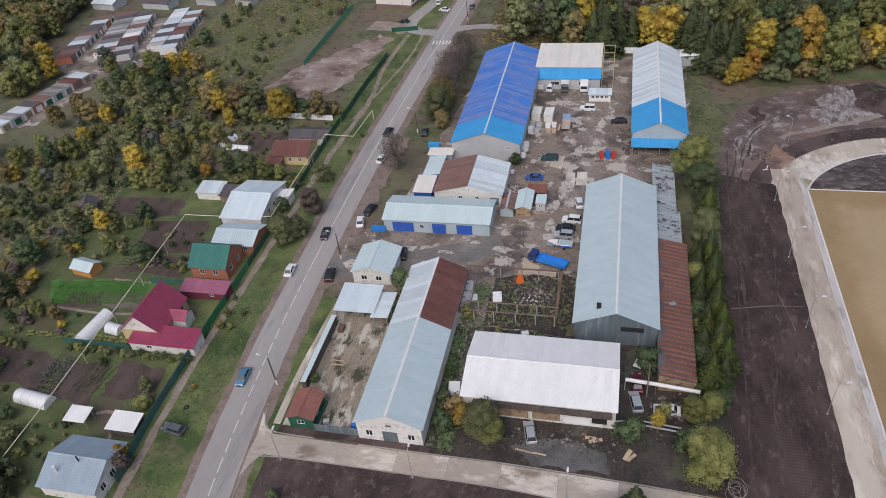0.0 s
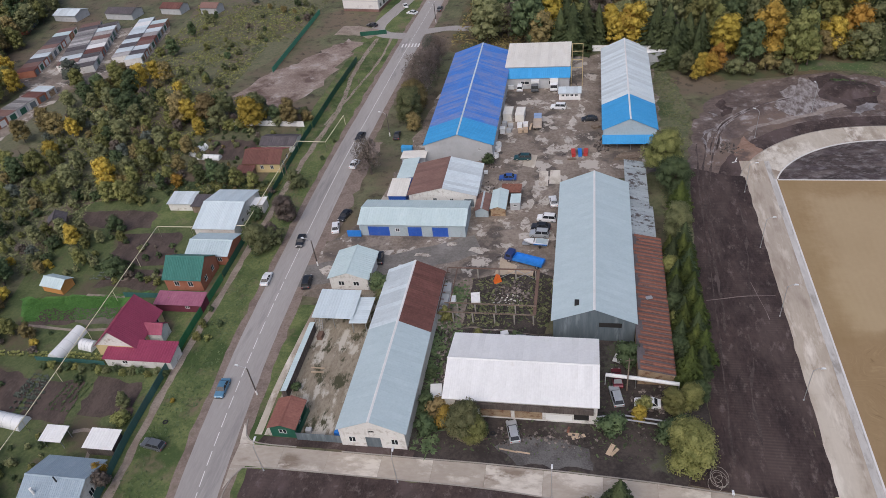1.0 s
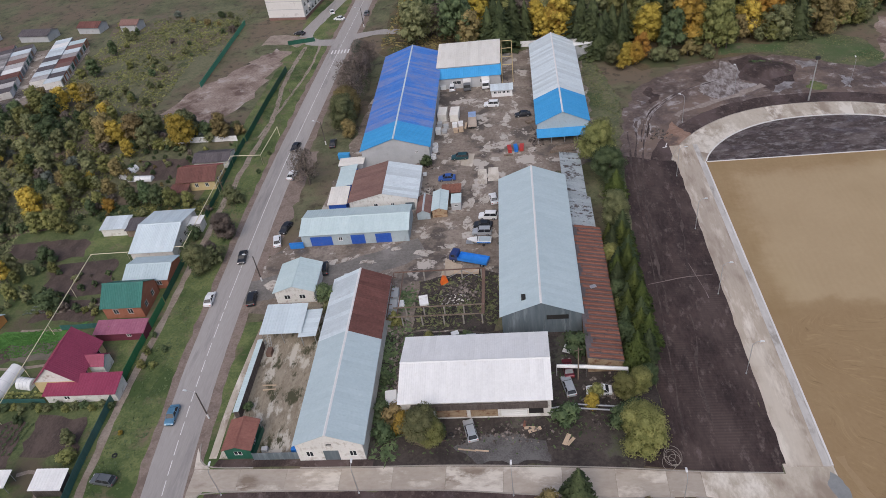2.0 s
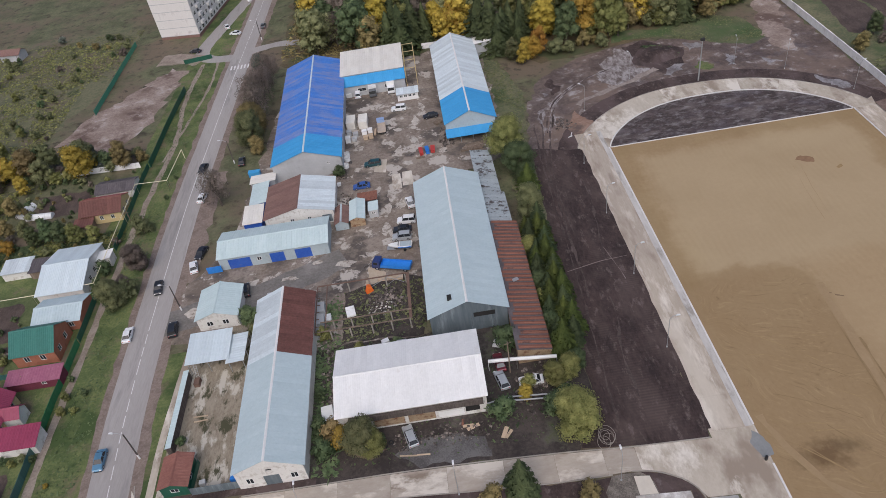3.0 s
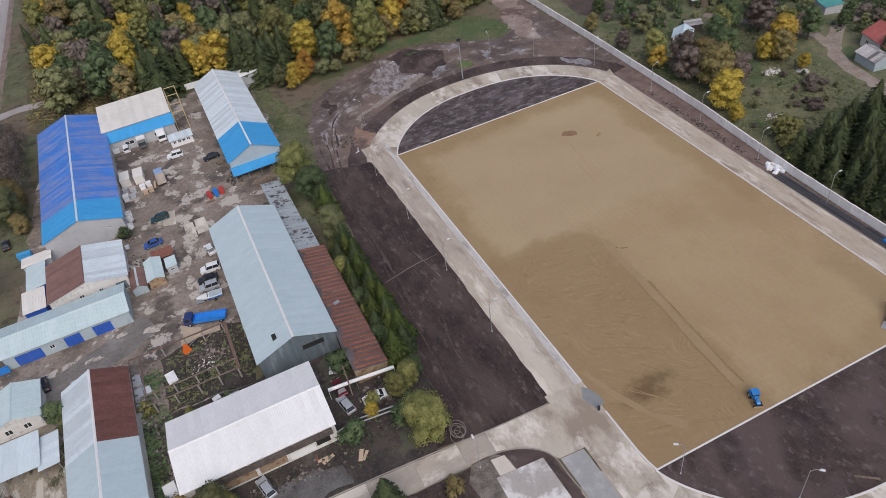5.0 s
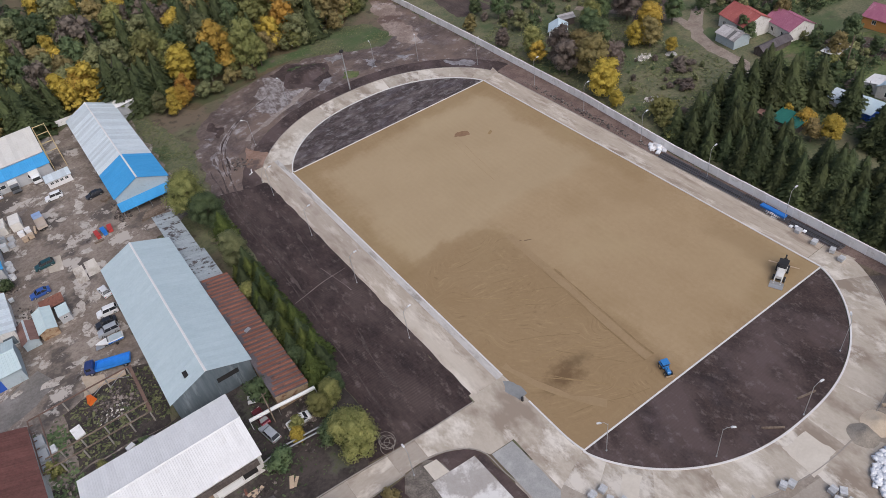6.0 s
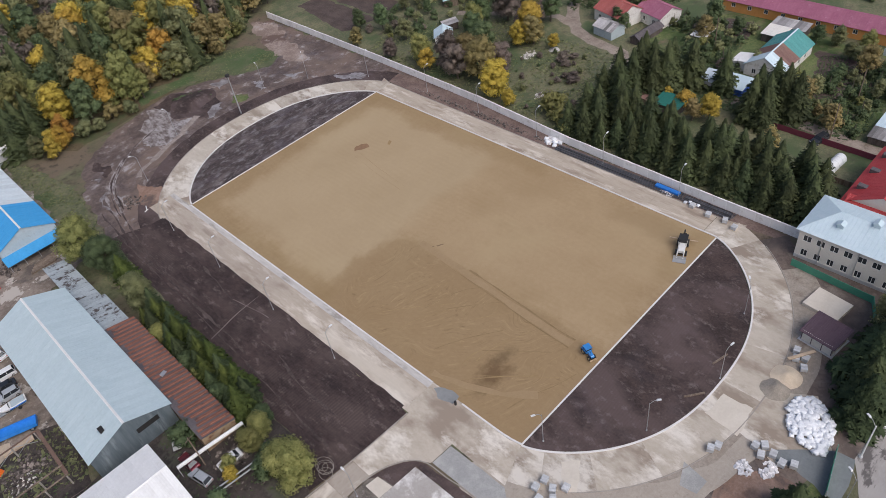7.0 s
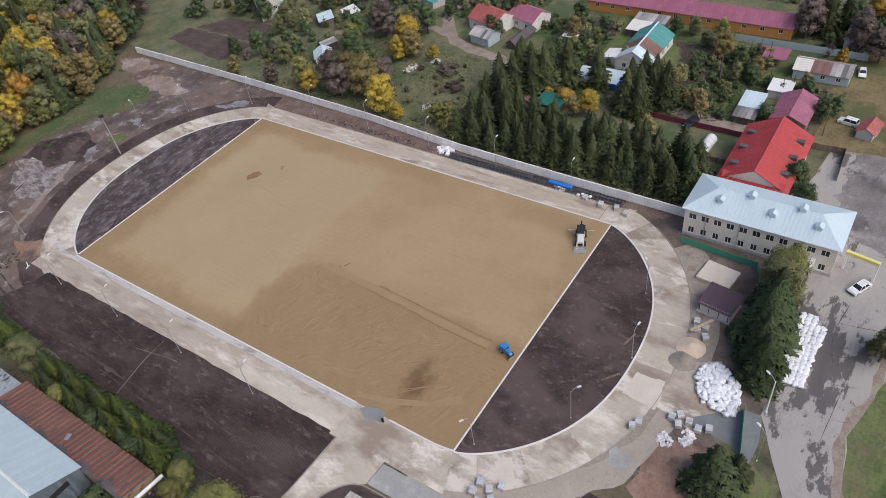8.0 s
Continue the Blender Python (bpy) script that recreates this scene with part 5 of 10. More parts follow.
for x, y, w, l in (((-55, 96, 2.4, 5), (-52, 93, 2.6, 4), (-56, 91, 2, 6), (-52.5, 86, 2.2, 4), (-56.5, 84, 3, 5), (-50, 110, 4, 3), (-46, 112, 5, 2.4), (-52, 116, 2.4, 4), (-48, 120, 3, 5), (-56, 122, 2, 3), (-52, 127, 4, 2), (-47, 130, 2.4, 6), (-58, 100, 1.8, 3), (-66, 74, 5, 2.6), (-60, 76, 3, 2), (-72, 76, 3, 1.6), (-56, 79, 4, 3),
                   (-50.5, 79, 2, 4), (-78, 72, 4, 1.5), (-86, 72.5, 3, 2), (-94.5, 72, 5, 2.4)) + ((-98, 66, 4, 3), (-62, 98, 1.6, 4), (-63, 120, 3, 3), (-45, 138, 2, 6), (-60, 130, 3, 2), (-54, 138, 2.4, 2.4), (-50, 146, 2, 4))):
    o = [(x + w * 0.5 * math.cos(a) * rg.uniform(0.5, 1.25), y + l * 0.5 * math.sin(a) * rg.uniform(0.5, 1.25)) for a in (0.3, 0.9, 1.6, 2.3, 3.0, 3.8, 4.5, 5.2, 5.9)]
    patch("pavement_slab", o, 0.03, PALESLAB, 0.35, 0.5, "pale worn patch of broken concrete", seed=int(x * 3 + y))
patch("ground_sand", [(-61.5, 66.5), (-57.5, 66.3), (-57.0, 69.6), (-60.5, 71.5)], 0.03, surface("spilt_sand", (0.42, 0.34, 0.25), (0.50, 0.41, 0.31), fine=2, coarse=0.4, bump=0.05), 0.5, 0.7, "pale spilt sand")
patch("ground_gravel", [(-53, 21.4), (-42, 21.0), (-42, 25), (-47, 26.6), (-53, 26.5), (-57, 24.5)], 0.024, surface("grey_rubble", (0.075, 0.069, 0.066), (0.150, 0.142, 0.138), fine=4, coarse=0.3, bump=0.15), 0.5, 0.8, "grey gravel and crushed stone")

# garden plots
for lab, m, o in ((("dark dug garden plot", GARDEN, [(-170, 86), (-150, 87), (-146, 80), (-156, 78), (-168, 80)]), ("dark dug garden plot", GARDEN, [(-165, 35), (-147, 31.5), (-146, 24), (-158, 25)]),
                  ("dark dug vegetable bed", GARDEN, [(-134.5, 33), (-124, 32.6), (-123.5, 24), (-133.5, 24)]), ("bright green crop of clover", BED, [(-166, 53.5), (-136, 57), (-138, 51.5), (-160, 46)]),
                  ("dark garden plot", GARDEN, [(-158, 50), (-150, 51), (-148.5, 46.5), (-157, 45.5)]), ("bare garden plot", surface("dry_garden_soil", (0.12, 0.105, 0.08), (0.17, 0.15, 0.12), fine=3, coarse=0.4, bump=0.1), [(-150, 51), (-139, 52.4), (-137.5, 46.5), (-148.5, 46.5)]),
                  ("dark dug garden plot", GARDEN, [(-154, 77), (-138.5, 78), (-136, 66), (-151, 65)]), ("dark dug garden plot", GARDEN, [(-150, 64), (-136, 65), (-135, 57.5), (-150, 58)]),
                  ("dark dug garden plot", GARDEN, [(-150, 121), (-136, 122), (-134, 112), (-146, 110)])) + (("mown lawn beside the house", VERGE, [(-126, 51), (-122, 51), (-121.6, 40.5), (-126, 41)]),
                  ("vegetable bed with cabbages", GARDEN, [(-146, 31), (-136, 32), (-135, 22), (-145, 22)]), ("green lawn beside the cottages", VERGE, [(-150, 92), (-137, 93), (-136, 82), (-148, 80)]),
                  ("dark ploughed field", GARDEN, [(79, 140), (84, 171), (93, 170), (92, 137)]), ("dark ploughed field", GARDEN, [(93, 137), (94, 168), (104, 160), (104, 140)]),
                  ("dark garden plot", GARDEN, [(135, 43.4), (144.3, 46.7), (143.7, 33), (135, 32.7)]), ("dark garden plot", GARDEN, [(115.5, 5.5), (138, 14.8), (137.8, 2.2), (127.9, 0)]), ("dark garden plot", GARDEN, [(128, -1), (137, -0.4), (137, -6.4), (128, -6)]), ("bare garden plot", GARDEN, [(118, 38), (128, 42), (131, 36), (120, 31)]),
                  ("bright green crop of clover", BED, [(109, 2), (114, 4), (120, -4), (112, -8)])) + (("green garden", VERGE, [(118, 56), (132, 52), (134, 46), (116, 44)]), ("dark garden plot", GARDEN, [(112, 96), (124, 104), (130, 98), (118, 90)]),
                  ("green garden", VERGE, [(112, 30), (130, 60), (150, 40), (140, -20), (108, -8)]))):
    patch("garden_plot", o, 0.02 + 0.0006 * len(bpy.data.meshes) % 0.01, m, 0.6, 1.5, lab, seed=len(lab))
strip("road_lane", [(104, 53), (111.7, 57.2), (113.9, 67.6), (118, 77), (130.8, 86.8), (138, 87), (150, 78)], 1.9, 1.9, 0.02, PATH, 0.4, "winding dirt lane")
strip("road_lane", [(119, 77.6), (121, 90), (114, 104), (108, 116)], 1.5, 1.5, 0.021, PATH, 0.4, "winding dirt lane")
strip("road_lane", [(105.5, 21), (104.5, 4), (103.5, -10), (103.4, -27), (104.9, -38)], 1.7, 1.7, 0.02, PATH, 0.3, "earth lane between the gardens")
patch("ground_grass", [(104, -28), (150, -26), (155, -40), (104, -46)], 0.03, surface("leaf_strewn_lawn", (0.13, 0.105, 0.045), (0.22, 0.17, 0.08), fine=1.2, coarse=0.15, third=(0.09, 0.10, 0.035), third_scale=0.08, bump=0.2), 0.8, 2.5, "worn lawn with fallen leaves")
for pts in ([(-160, 45.6), (-148, 44.8), (-139, 45.4)], [(-146, 60.5), (-136, 62.5), (-133, 62.5)], [(-150.5, 55.4), (-141, 55.2)], [(-132, 20.5), (-128, 21), (-126, 15)]):
    strip("path", pts, 0.35, 0.35, 0.034, PATH, 0.1, "narrow pale garden path")

# ---- the industrial yard ----
def windows(n, first, gap, w, z0, z1, kind="window"):
    return [(first + gap * k, w, z0, z1, kind) for k in range(n)]


gable_house("blue_workshop", -75.4, 138.2, 17.5, 56, 5.0, 8.0, 0, W_GREY, [(0, 0.16, R_SKY, R_SKY), (0.16, 1, R_BLUE, R_BLUE)], "long grey workshop with a faded royal-blue metal roof", "workshop",
            openings={"S": [(14.2, 0.7, 3.2, 3.9, "window")], "E": windows(13, 3, 4.1, 1.6, 2.2, 3.6)}, cap=R_ZINC)
root = lean_to("workshop_annexe", -57.9, 161.3, 15.4, 18.6, 5.6, 6.2, 90, W_GREY, R_CREAM, "grey annexe with a cream flat roof", "workshop")
root = lean_to("blue_roof_annexe", -57.8, 152.2, 3.6, 18.6, 3.6, 5.3, 90, W_GREY, R_SKY, "low grey annexe with a blue sheet roof", "workshop", openings={"W": [(5.4, 2.6, 1.3, 2.4, "window"), (13.6, 2.6, 1.3, 2.4, "window")]})
gable_house("storage_hall", -32.6, 142.8, 13, 49.2, 4.5, 7.5, 0, W_LBLUE, [(0, 0.27, R_SKY, R_SKY), (0.27, 1, R_ZINC, R_ZINC)], "long hall with a weathered zinc roof, blue at one end", "hall",
            openings={"S": [(6.5, 9.6, 0.0, 2.0, "open")], "W": windows(6, 6, 7, 1.2, 2.2, 3.2)}, cap=R_WHITE)
lean_to("blue_awning", -32.4, 116.6, 2.6, 13.4, 2.1, 2.7, 90, W_WOOD, R_SKY, "long blue sheet awning on thin posts", "awning", posts=True)
lean_to("white_annexe", -23.6, 166.0, 6, 5, 4.4, 4.9, 0, W_GREY, R_WHITE, "small annexe with a white flat roof", "shed")
# The wall tin is much darker than the galvanised roof sheet.
barn = gable_house("grey_barn", -41.5, 71.0, 14.5, 44.4, 5.0, 8.0, 0, W_TIN, [(0, 1, R_GREY, R_GREY)], h=0.012, label="large barn with a pale blue-grey sheet roof and far darker tin walls, one roof hatch open", category="barn",
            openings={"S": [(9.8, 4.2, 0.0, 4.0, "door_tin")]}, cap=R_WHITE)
# Solid near-black boxes stand in for the unlit roof hole and door gap.
part("hatch", b_box(-3.5, -2.7, -20.2, -18.9, 6.62, 7.02), DARK, barn, "near-black box for the unlit opening in the roof")
part("lintel", b_box(0.9, 4.9, -22.32, -22.22, 3.6, 4.6), DARK, barn, "dark gap over the door")
rusty = lean_to("rusty_lean_to", -31.1, 57.5, 6.0, 37, 2.7, 3.9, 180, W_RUST, R_TILE, "low lean-to roofed with orange rusted sheets", "lean-to", pitch=1.15, ribs=1, h=0.12, over=0.15)
for deck in rusty.children:
    if deck.name.startswith("roof"):
        deck.data.materials[0] = R_DARK
        for k, sheet in enumerate(deck.children):
            sheet.matrix_basis = sheet.matrix_basis @ Matrix.Diagonal((0.86 + 0.08 * math.sin(k * 5.1), 0.70 + 0.05 * math.sin(k * 2.3), 1, 1))
lean_to("pale_lean_to", -31.6, 81.5, 5.0, 11, 2.7, 3.7, 180, W_GREY, R_PATCHED, "low lean-to with patched, blackened zinc roof", "lean-to", h=0.012)
lean_to("pale_lean_to", -32.0, 96.2, 4.4, 18, 2.7, 3.5, 180, W_GREY, R_PATCHED, "low shed with a stained zinc roof", "lean-to", h=0.012)
gable_house("white_warehouse", -53.4, 37.0, 14.2, 25, 4.9, 6.5, 90, W_WHITE, [(0, 1, R_WHITE, R_WHITE)], "wide warehouse with a white slate roof", "warehouse", over=0.5, ribs=3, h=0.010,
            openings={"W": [(8.1, 5.2, 0.3, 2.9, "rust"), (13.6, 4.6, 0.3, 2.9, "rust"), (18.6, 4.4, 0.3, 1.8, "white"), (3.2, 1.5, 1.4, 2.4, "window"), (22.2, 2.4, 0.5, 3.2, "open")]})
# A solid dark band stands in for the shaded area under the eave.
solid("wall_beam", b_box(-64, -41.5, 29.25, 29.75, 3.0, 4.1), W_DARK, label="dark band added for the shade under the eave", category="beam")
gable_house("long_workshop", -76.7, 42.0, 11.1, 39.4, 4.5, 7.0, 0, W_WHITE, [(0, 0.57, R_GREY, R_GREY), (0.57, 1, R_ZINC, R_RUST)], h=0.012, label="long whitewashed workshop with a half grey, half rusty roof", category="workshop",
            openings={"S": [(5.6, 2.6, 0.0, 2.6, "tin"), (2.0, 1.2, 1.0, 2.4, "window"), (9.2, 1.2, 1.0, 2.4, "window"), (5.55, 1.0, 3.6, 4.3, "open")], "W": windows(7, 3, 5.3, 1.4, 1.3, 2.7)}, cap=R_WHITE)
gable_house("garage_block", -81.5, 83.0, 9.0, 24.4, 3.5, 4.7, 90, W_LBLUE, [(0, 1, R_PALE, R_PALE)], "low garage block with blue gates and a pale teal roof", "garage",
            openings={"W": [(4.2, 5.0, 0.0, 2.6, "blue"), (12.6, 3.2, 0.0, 2.6, "blue"), (18.4, 3.6, 0.0, 2.6, "blue"), (8.6, 1.0, 1.2, 2.2, "window")]})
gable_house("shared_house", -76.3, 96.6, 16.0, 13.4, 3.6, 5.6, 0, W_WHITE, [(0, 1, R_BROWN, R_ZINC)], "old house with one brown and one grey roof half", "house",
            openings={"S": [(6.2, 1.0, 1.2, 2.6, "window"), (10.2, 0.9, 1.3, 2.5, "window"), (14.3, 2.2, 0.2, 2.4, "tin")], "E": windows(3, 2.5, 3.6, 1.0, 1.3, 2.5)})
lean_to("flat_shed", -86.8, 109.0, 6.0, 3.2, 2.8, 3.0, 0, W_GREY, R_CREAM, "small shed with a cream flat roof")
lean_to("blue_shed", -87.0, 102.4, 3.8, 8.6, 2.7, 3.2, 0, W_BLUE, R_PALE, "blue-walled shed with a pale roof")
lean_to("blue_shed", -87.6, 94.0, 6.2, 4.2, 2.6, 3.1, 90, W_BLUE, R_CREAM, "blue-walled shed with a cream roof")
gable_house("site_office", -91.2, 64.6, 8.2, 8.8, 3.2, 4.7, 0, W_WHITE, [(0, 1, R_PALE, R_PALE)], "small white house with a pale teal roof", "house",
            openings={"S": [(2.4, 1.3, 1.0, 2.2, "window"), (5.6, 1.3, 1.0, 2.2, "window")], "W": windows(2, 2.4, 3.4, 1.2, 1.0, 2.2)})
lean_to("white_carport", -91.2, 52.2, 7.0, 7.8, 3.2, 3.7, 90, W_GREY, R_PALEBLUE, "open carport with a pale blue sheet roof", "carport", posts=True)
lean_to("white_carport", -85.8, 51.2, 3.0, 6.8, 2.9, 3.1, 0, W_GREY, R_PALEBLUE, "small carport with a pale roof", "carport", posts=True)
gable_house("gate_kiosk", -92.7, 25.8, 4.4, 5.8, 2.7, 3.5, 0, W_GREEN, [(0, 1, R_KIOSK, R_KIOSK)], "green gatehouse with a faded red-brown roof", "gatehouse", openings={"E": [(2.2, 1.2, 1.0, 2.0, "window")], "S": [(2.2, 1.4, 1.0, 2.0, "window")]})
lean_to("roofed_fence", -95.3, 39.5, 0.9, 17, 2.1, 2.25, 0, W_DARK, R_PALE, "narrow roofed fence along the court", "fence", over=0.1)
gable_house("rusty_cabin", -66.6, 89.2, 3.0, 6.2, 2.0, 2.8, 0, W_LBLUE, [(0, 1, R_BROWN, R_BROWN)], "small cabin with a rusty roof", "cabin", over=0.2, cap=R_ZINC)
gable_house("pale_cabin", -62.9, 90.2, 3.4, 7.2, 2.2, 2.8, 0, W_RUST, [(0, 1, R_PALE, R_PALE)], "site cabin with rusty walls and a pale roof", "cabin", over=0.2)
lean_to("small_trailer", -59.2, 90.8, 2.2, 3.6, 2.1, 2.2, 0, W_GREY, R_PALE, "small grey trailer with a window", "trailer", over=0.1, openings={"S": [(1.1, 0.9, 1.0, 1.6, "window")]})
lean_to("rusty_canopy", -60.6, 95.8, 3.0, 4.6, 1.4, 1.7, 90, W_RUST, R_TILE, "low rusty sheet canopy", "canopy", posts=True, over=0.1)

# ---- plants ----
def ico(rng, centre, radius, squash):
    """The dim inside of a lobe: a rough twenty-sided body, with soft normals."""
    g = (1 + 5 ** 0.5) / 2
    v = np.array([(-1, g, 0), (1, g, 0), (-1, -g, 0), (1, -g, 0), (0, -1, g), (0, 1, g), (0, -1, -g), (0, 1, -g), (g, 0, -1), (g, 0, 1), (-g, 0, -1), (-g, 0, 1)]) / (1 + g * g) ** 0.5
    f = np.array([(0, 11, 5), (0, 5, 1), (0, 1, 7), (0, 7, 10), (0, 10, 11), (1, 5, 9), (5, 11, 4), (11, 10, 2), (10, 7, 6), (7, 1, 8), (3, 9, 4), (3, 4, 2), (3, 2, 6), (3, 6, 8), (3, 8, 9), (4, 9, 5), (2, 4, 11), (6, 2, 10), (8, 6, 7), (9, 8, 1)])
    p = np.array(centre) + v * (radius * rng.uniform(0.8, 1.15, (12, 1))) * np.array([1, 1, squash])
    return np.concatenate([p, v], 1)[f].reshape(-1, 6)


def leaf_quads(rng, centres, radii, count, size, squash=0.85, shell=0.72, long=1.3, core=0.70):
    """Small leaf clumps on the shells of a few lobes, round their dim insides."""
    centres, radii = np.array(centres), np.array(radii)
    share = radii ** 2 / (radii ** 2).sum()
    pick = rng.choice(len(radii), count, p=share)
    d = rng.normal(size=(count, 3))
    d[:, 2] += 0.3
    d /= np.linalg.norm(d, axis=1)[:, None]
    r = radii[pick] * (shell + (1.22 - shell) * rng.random(count) ** 1.3)
    p = centres[pick] + d * r[:, None] * np.array([1, 1, squash])
    nrm = d * 0.8 + np.array([0, 0, 0.35]) + rng.normal(size=(count, 3)) * 0.4
    nrm /= np.linalg.norm(nrm, axis=1)[:, None]
    side = np.cross(nrm, rng.normal(size=(count, 3)))
    side /= np.linalg.norm(side, axis=1)[:, None]
    other = np.cross(nrm, side)
    s = size * rng.uniform(0.5, 1.4, count)[:, None]
    droop = np.array([0, 0, -0.25]) * s
    v = np.stack([p - side * s * long / 2 - other * s / 2 + droop, p + side * s * long / 2 - other * s * 0.3, p + side * s * 0.2 + other * s * 0.8], 1)
    soft = d + np.array([0, 0, 0.25]) + rng.normal(size=(count, 3)) * 0.19
    soft /= np.linalg.norm(soft, axis=1)[:, None]
    leaves = np.concatenate([v, np.repeat(soft[:, None], 3, 1)], 2).reshape(-1, 6)
    return np.concatenate([leaves] + [ico(rng, c, q * core, squash) for c, q in zip(centres, radii)])


def cloud_mesh(name, verts, material, sides=3):
    """Leaves as loose faces; columns 3 to 5, where given, hold the soft normals of the crown."""
    me = bpy.data.meshes.new(name)
    n = len(verts) // sides
    me.from_pydata(verts[:, :3].tolist(), [], np.arange(n * sides).reshape(n, sides).tolist())
    me.materials.append(material)
    if verts.shape[1] == 6:
        me.polygons.foreach_set("use_smooth", [True] * n)
        me.normals_split_custom_set_from_vertices(verts[:, 3:].tolist())
    return me


def with_leaves(me, material):
    other = me.copy()
    other.materials.clear()
    other.materials.append(material)
    return other


def broad_shape(seed, h, r, lobes, count, size, trunk=0.12, core=0.70):
    """Trunk with limbs, and the lobed crown that they carry."""
    rng, rnd = np.random.default_rng(seed), random.Random(seed)
    bm = bmesh.new()
    tube(bm, (0, 0, -0.1), (0.05 * r, 0, h * 0.45), 0.045 * h ** 0.8, 0.028 * h ** 0.8, 7)
    centres, radii = [], []
    for k in range(lobes):
        a = 2 * math.pi * (k * 0.381966) + rnd.uniform(-0.3, 0.3)
        zz = trunk * h + (h * (1 - trunk)) * (0.16 + 0.70 * (k + 0.5) / lobes) + rnd.uniform(-0.09, 0.09) * h
        t = (zz / h - trunk) / (1 - trunk)
        rad = r * (0.80 - 0.55 * abs(t - 0.38) ** 1.3 * 1.6) * rnd.uniform(0.55, 0.95)
        c = (rad * math.cos(a), rad * math.sin(a), zz)
        centres.append(c)
        radii.append(r * rnd.uniform(0.30, 0.55) * (1.0 if lobes < 26 else 0.78))
        tube(bm, (0.03 * r, 0, h * rnd.uniform(0.22, 0.42)), (c[0] * 0.85, c[1] * 0.85, c[2]), 0.016 * h ** 0.8, 0.006 * h ** 0.8, 5, False)
    centres.append((0, 0, h * 0.86))
    radii.append(r * 0.4)
    return mesh_of(bm, BARK, "trunk"), leaf_quads(rng, centres, radii, count, size, core=core)


def spruce_shape(seed, h, r, layers, arms, droop=0.35, twigs=5):
    """A dim inner cone and many drooping boughs of uneven length, each with side twigs."""
    rng, rnd = np.random.default_rng(seed), random.Random(seed)
    bm = bmesh.new()
    tube(bm, (0, 0, -0.1), (0, 0, h * 0.97), 0.022 * h, 0.004 * h, 6)
    out = []
    up = np.array([0, 0, 1])
    for k in range(layers):
        for j in range(max(4, round(arms * (1 - 0.45 * k / layers)))):
            t = min(1.0, max(0.0, (k + rnd.uniform(-0.9, 0.9)) / (layers - 1)))
            a = rnd.uniform(0, 2 * math.pi)
            l = (r * (1 - t) ** 0.78 + 0.14) * rnd.uniform(0.55, 1.15)
            d = np.array([math.cos(a), math.sin(a), 0])
            s = np.array([-d[1], d[0], 0])
            base = np.array([0, 0, h * (0.05 + 0.93 * t)])
            for q0, q1, w in ((0.30, 0.72, 0.17), (0.62, 1.06, 0.14)):
                tilt = rnd.uniform(-0.3, 0.3)
                dz0, dz1 = -droop * l * q0 ** 1.4, -droop * l * q1 ** 1.4
                mid = (q0 + q1) / 2
                tip, root_ = base + d * l * q1 + up * dz1, base + d * l * q0 + up * dz0
                out += [root_, base + d * l * mid + s * l * w + up * (dz0 * 0.5 + dz1 * 0.5 + tilt * l * w - 0.05 * l), tip,
                        root_, tip, base + d * l * mid - s * l * w + up * (dz0 * 0.5 + dz1 * 0.5 - tilt * l * w - 0.05 * l)]
            for q in np.linspace(0.45, 0.95, twigs) if twigs else ():
                p = base + d * l * q - up * droop * l * q ** 1.4
                for side in (-1, 1):
                    g = l * rnd.uniform(0.18, 0.36) * (1.25 - 0.5 * q)
                    e = d * 0.6 + s * side * rnd.uniform(0.5, 1.0) - up * rnd.uniform(0.0, 0.5)
                    out += [p - d * 0.06 * l, p + e * g, p + d * 0.09 * l + up * rnd.uniform(-0.03, 0.05) * l]
    for k in range(8):
        z0, z1 = h * (0.05 + 0.115 * k), h * (0.05 + 0.115 * (k + 1))
        q0, q1 = (0.62 * r * (1 - min(1, z / h)) ** 0.78 for z in (z0, z1))
        for j in range(9):
            a0, a1 = 2 * math.pi * j / 9, 2 * math.pi * (j + 1) / 9
            u, v = np.array([math.cos(a0), math.sin(a0), 0]), np.array([math.cos(a1), math.sin(a1), 0])
            lo = rnd.uniform(0.85, 1.15)
            out += [u * q0 * lo + up * z0, v * q0 * lo + up * z0, u * q1 + up * z1, v * q0 * lo + up * z0, v * q1 + up * z1, u * q1 + up * z1]
    tri = np.array(out).reshape(-1, 3, 3)
    away = tri.mean(1) * np.array([1, 1, 0])
    soft = away / (np.linalg.norm(away, axis=1)[:, None] + 1e-9) * 0.8 + np.array([0, 0, 0.45]) + rng.normal(size=away.shape) * 0.26
    soft /= np.linalg.norm(soft, axis=1)[:, None]
    face = np.cross(tri[:, 1] - tri[:, 0], tri[:, 2] - tri[:, 0])
    turned = (face * soft).sum(1) < 0
    tri[turned] = tri[turned][:, ::-1]
    return mesh_of(bm, BARK, "trunk"), np.concatenate([tri, np.repeat(soft[:, None], 3, 1)], 2).reshape(-1, 6)


SHAPES = {}
for i in range(4):
    SHAPES["tree", i] = broad_shape(20 + i, 9.0, 3.2, 26, 3000, 0.30)
    SHAPES["far", i] = broad_shape(30 + i, 9.0, 3.2, 26, 1600, 0.36)
    SHAPES["far_bush", i] = broad_shape(50 + i, 3.4, 1.9, 7, 420, 0.38, 0.05)
    SHAPES["bush", i] = broad_shape(40 + i, 3.4, 1.9, 8, 950, 0.25, 0.05)
    SHAPES["spruce", i] = spruce_shape(60 + i, 10.0, 2.5, 36, 12, 0.4, 3)
    SHAPES["far_spruce", i] = spruce_shape(64 + i, 10.0, 2.5, 28, 10, 0.4, 2)
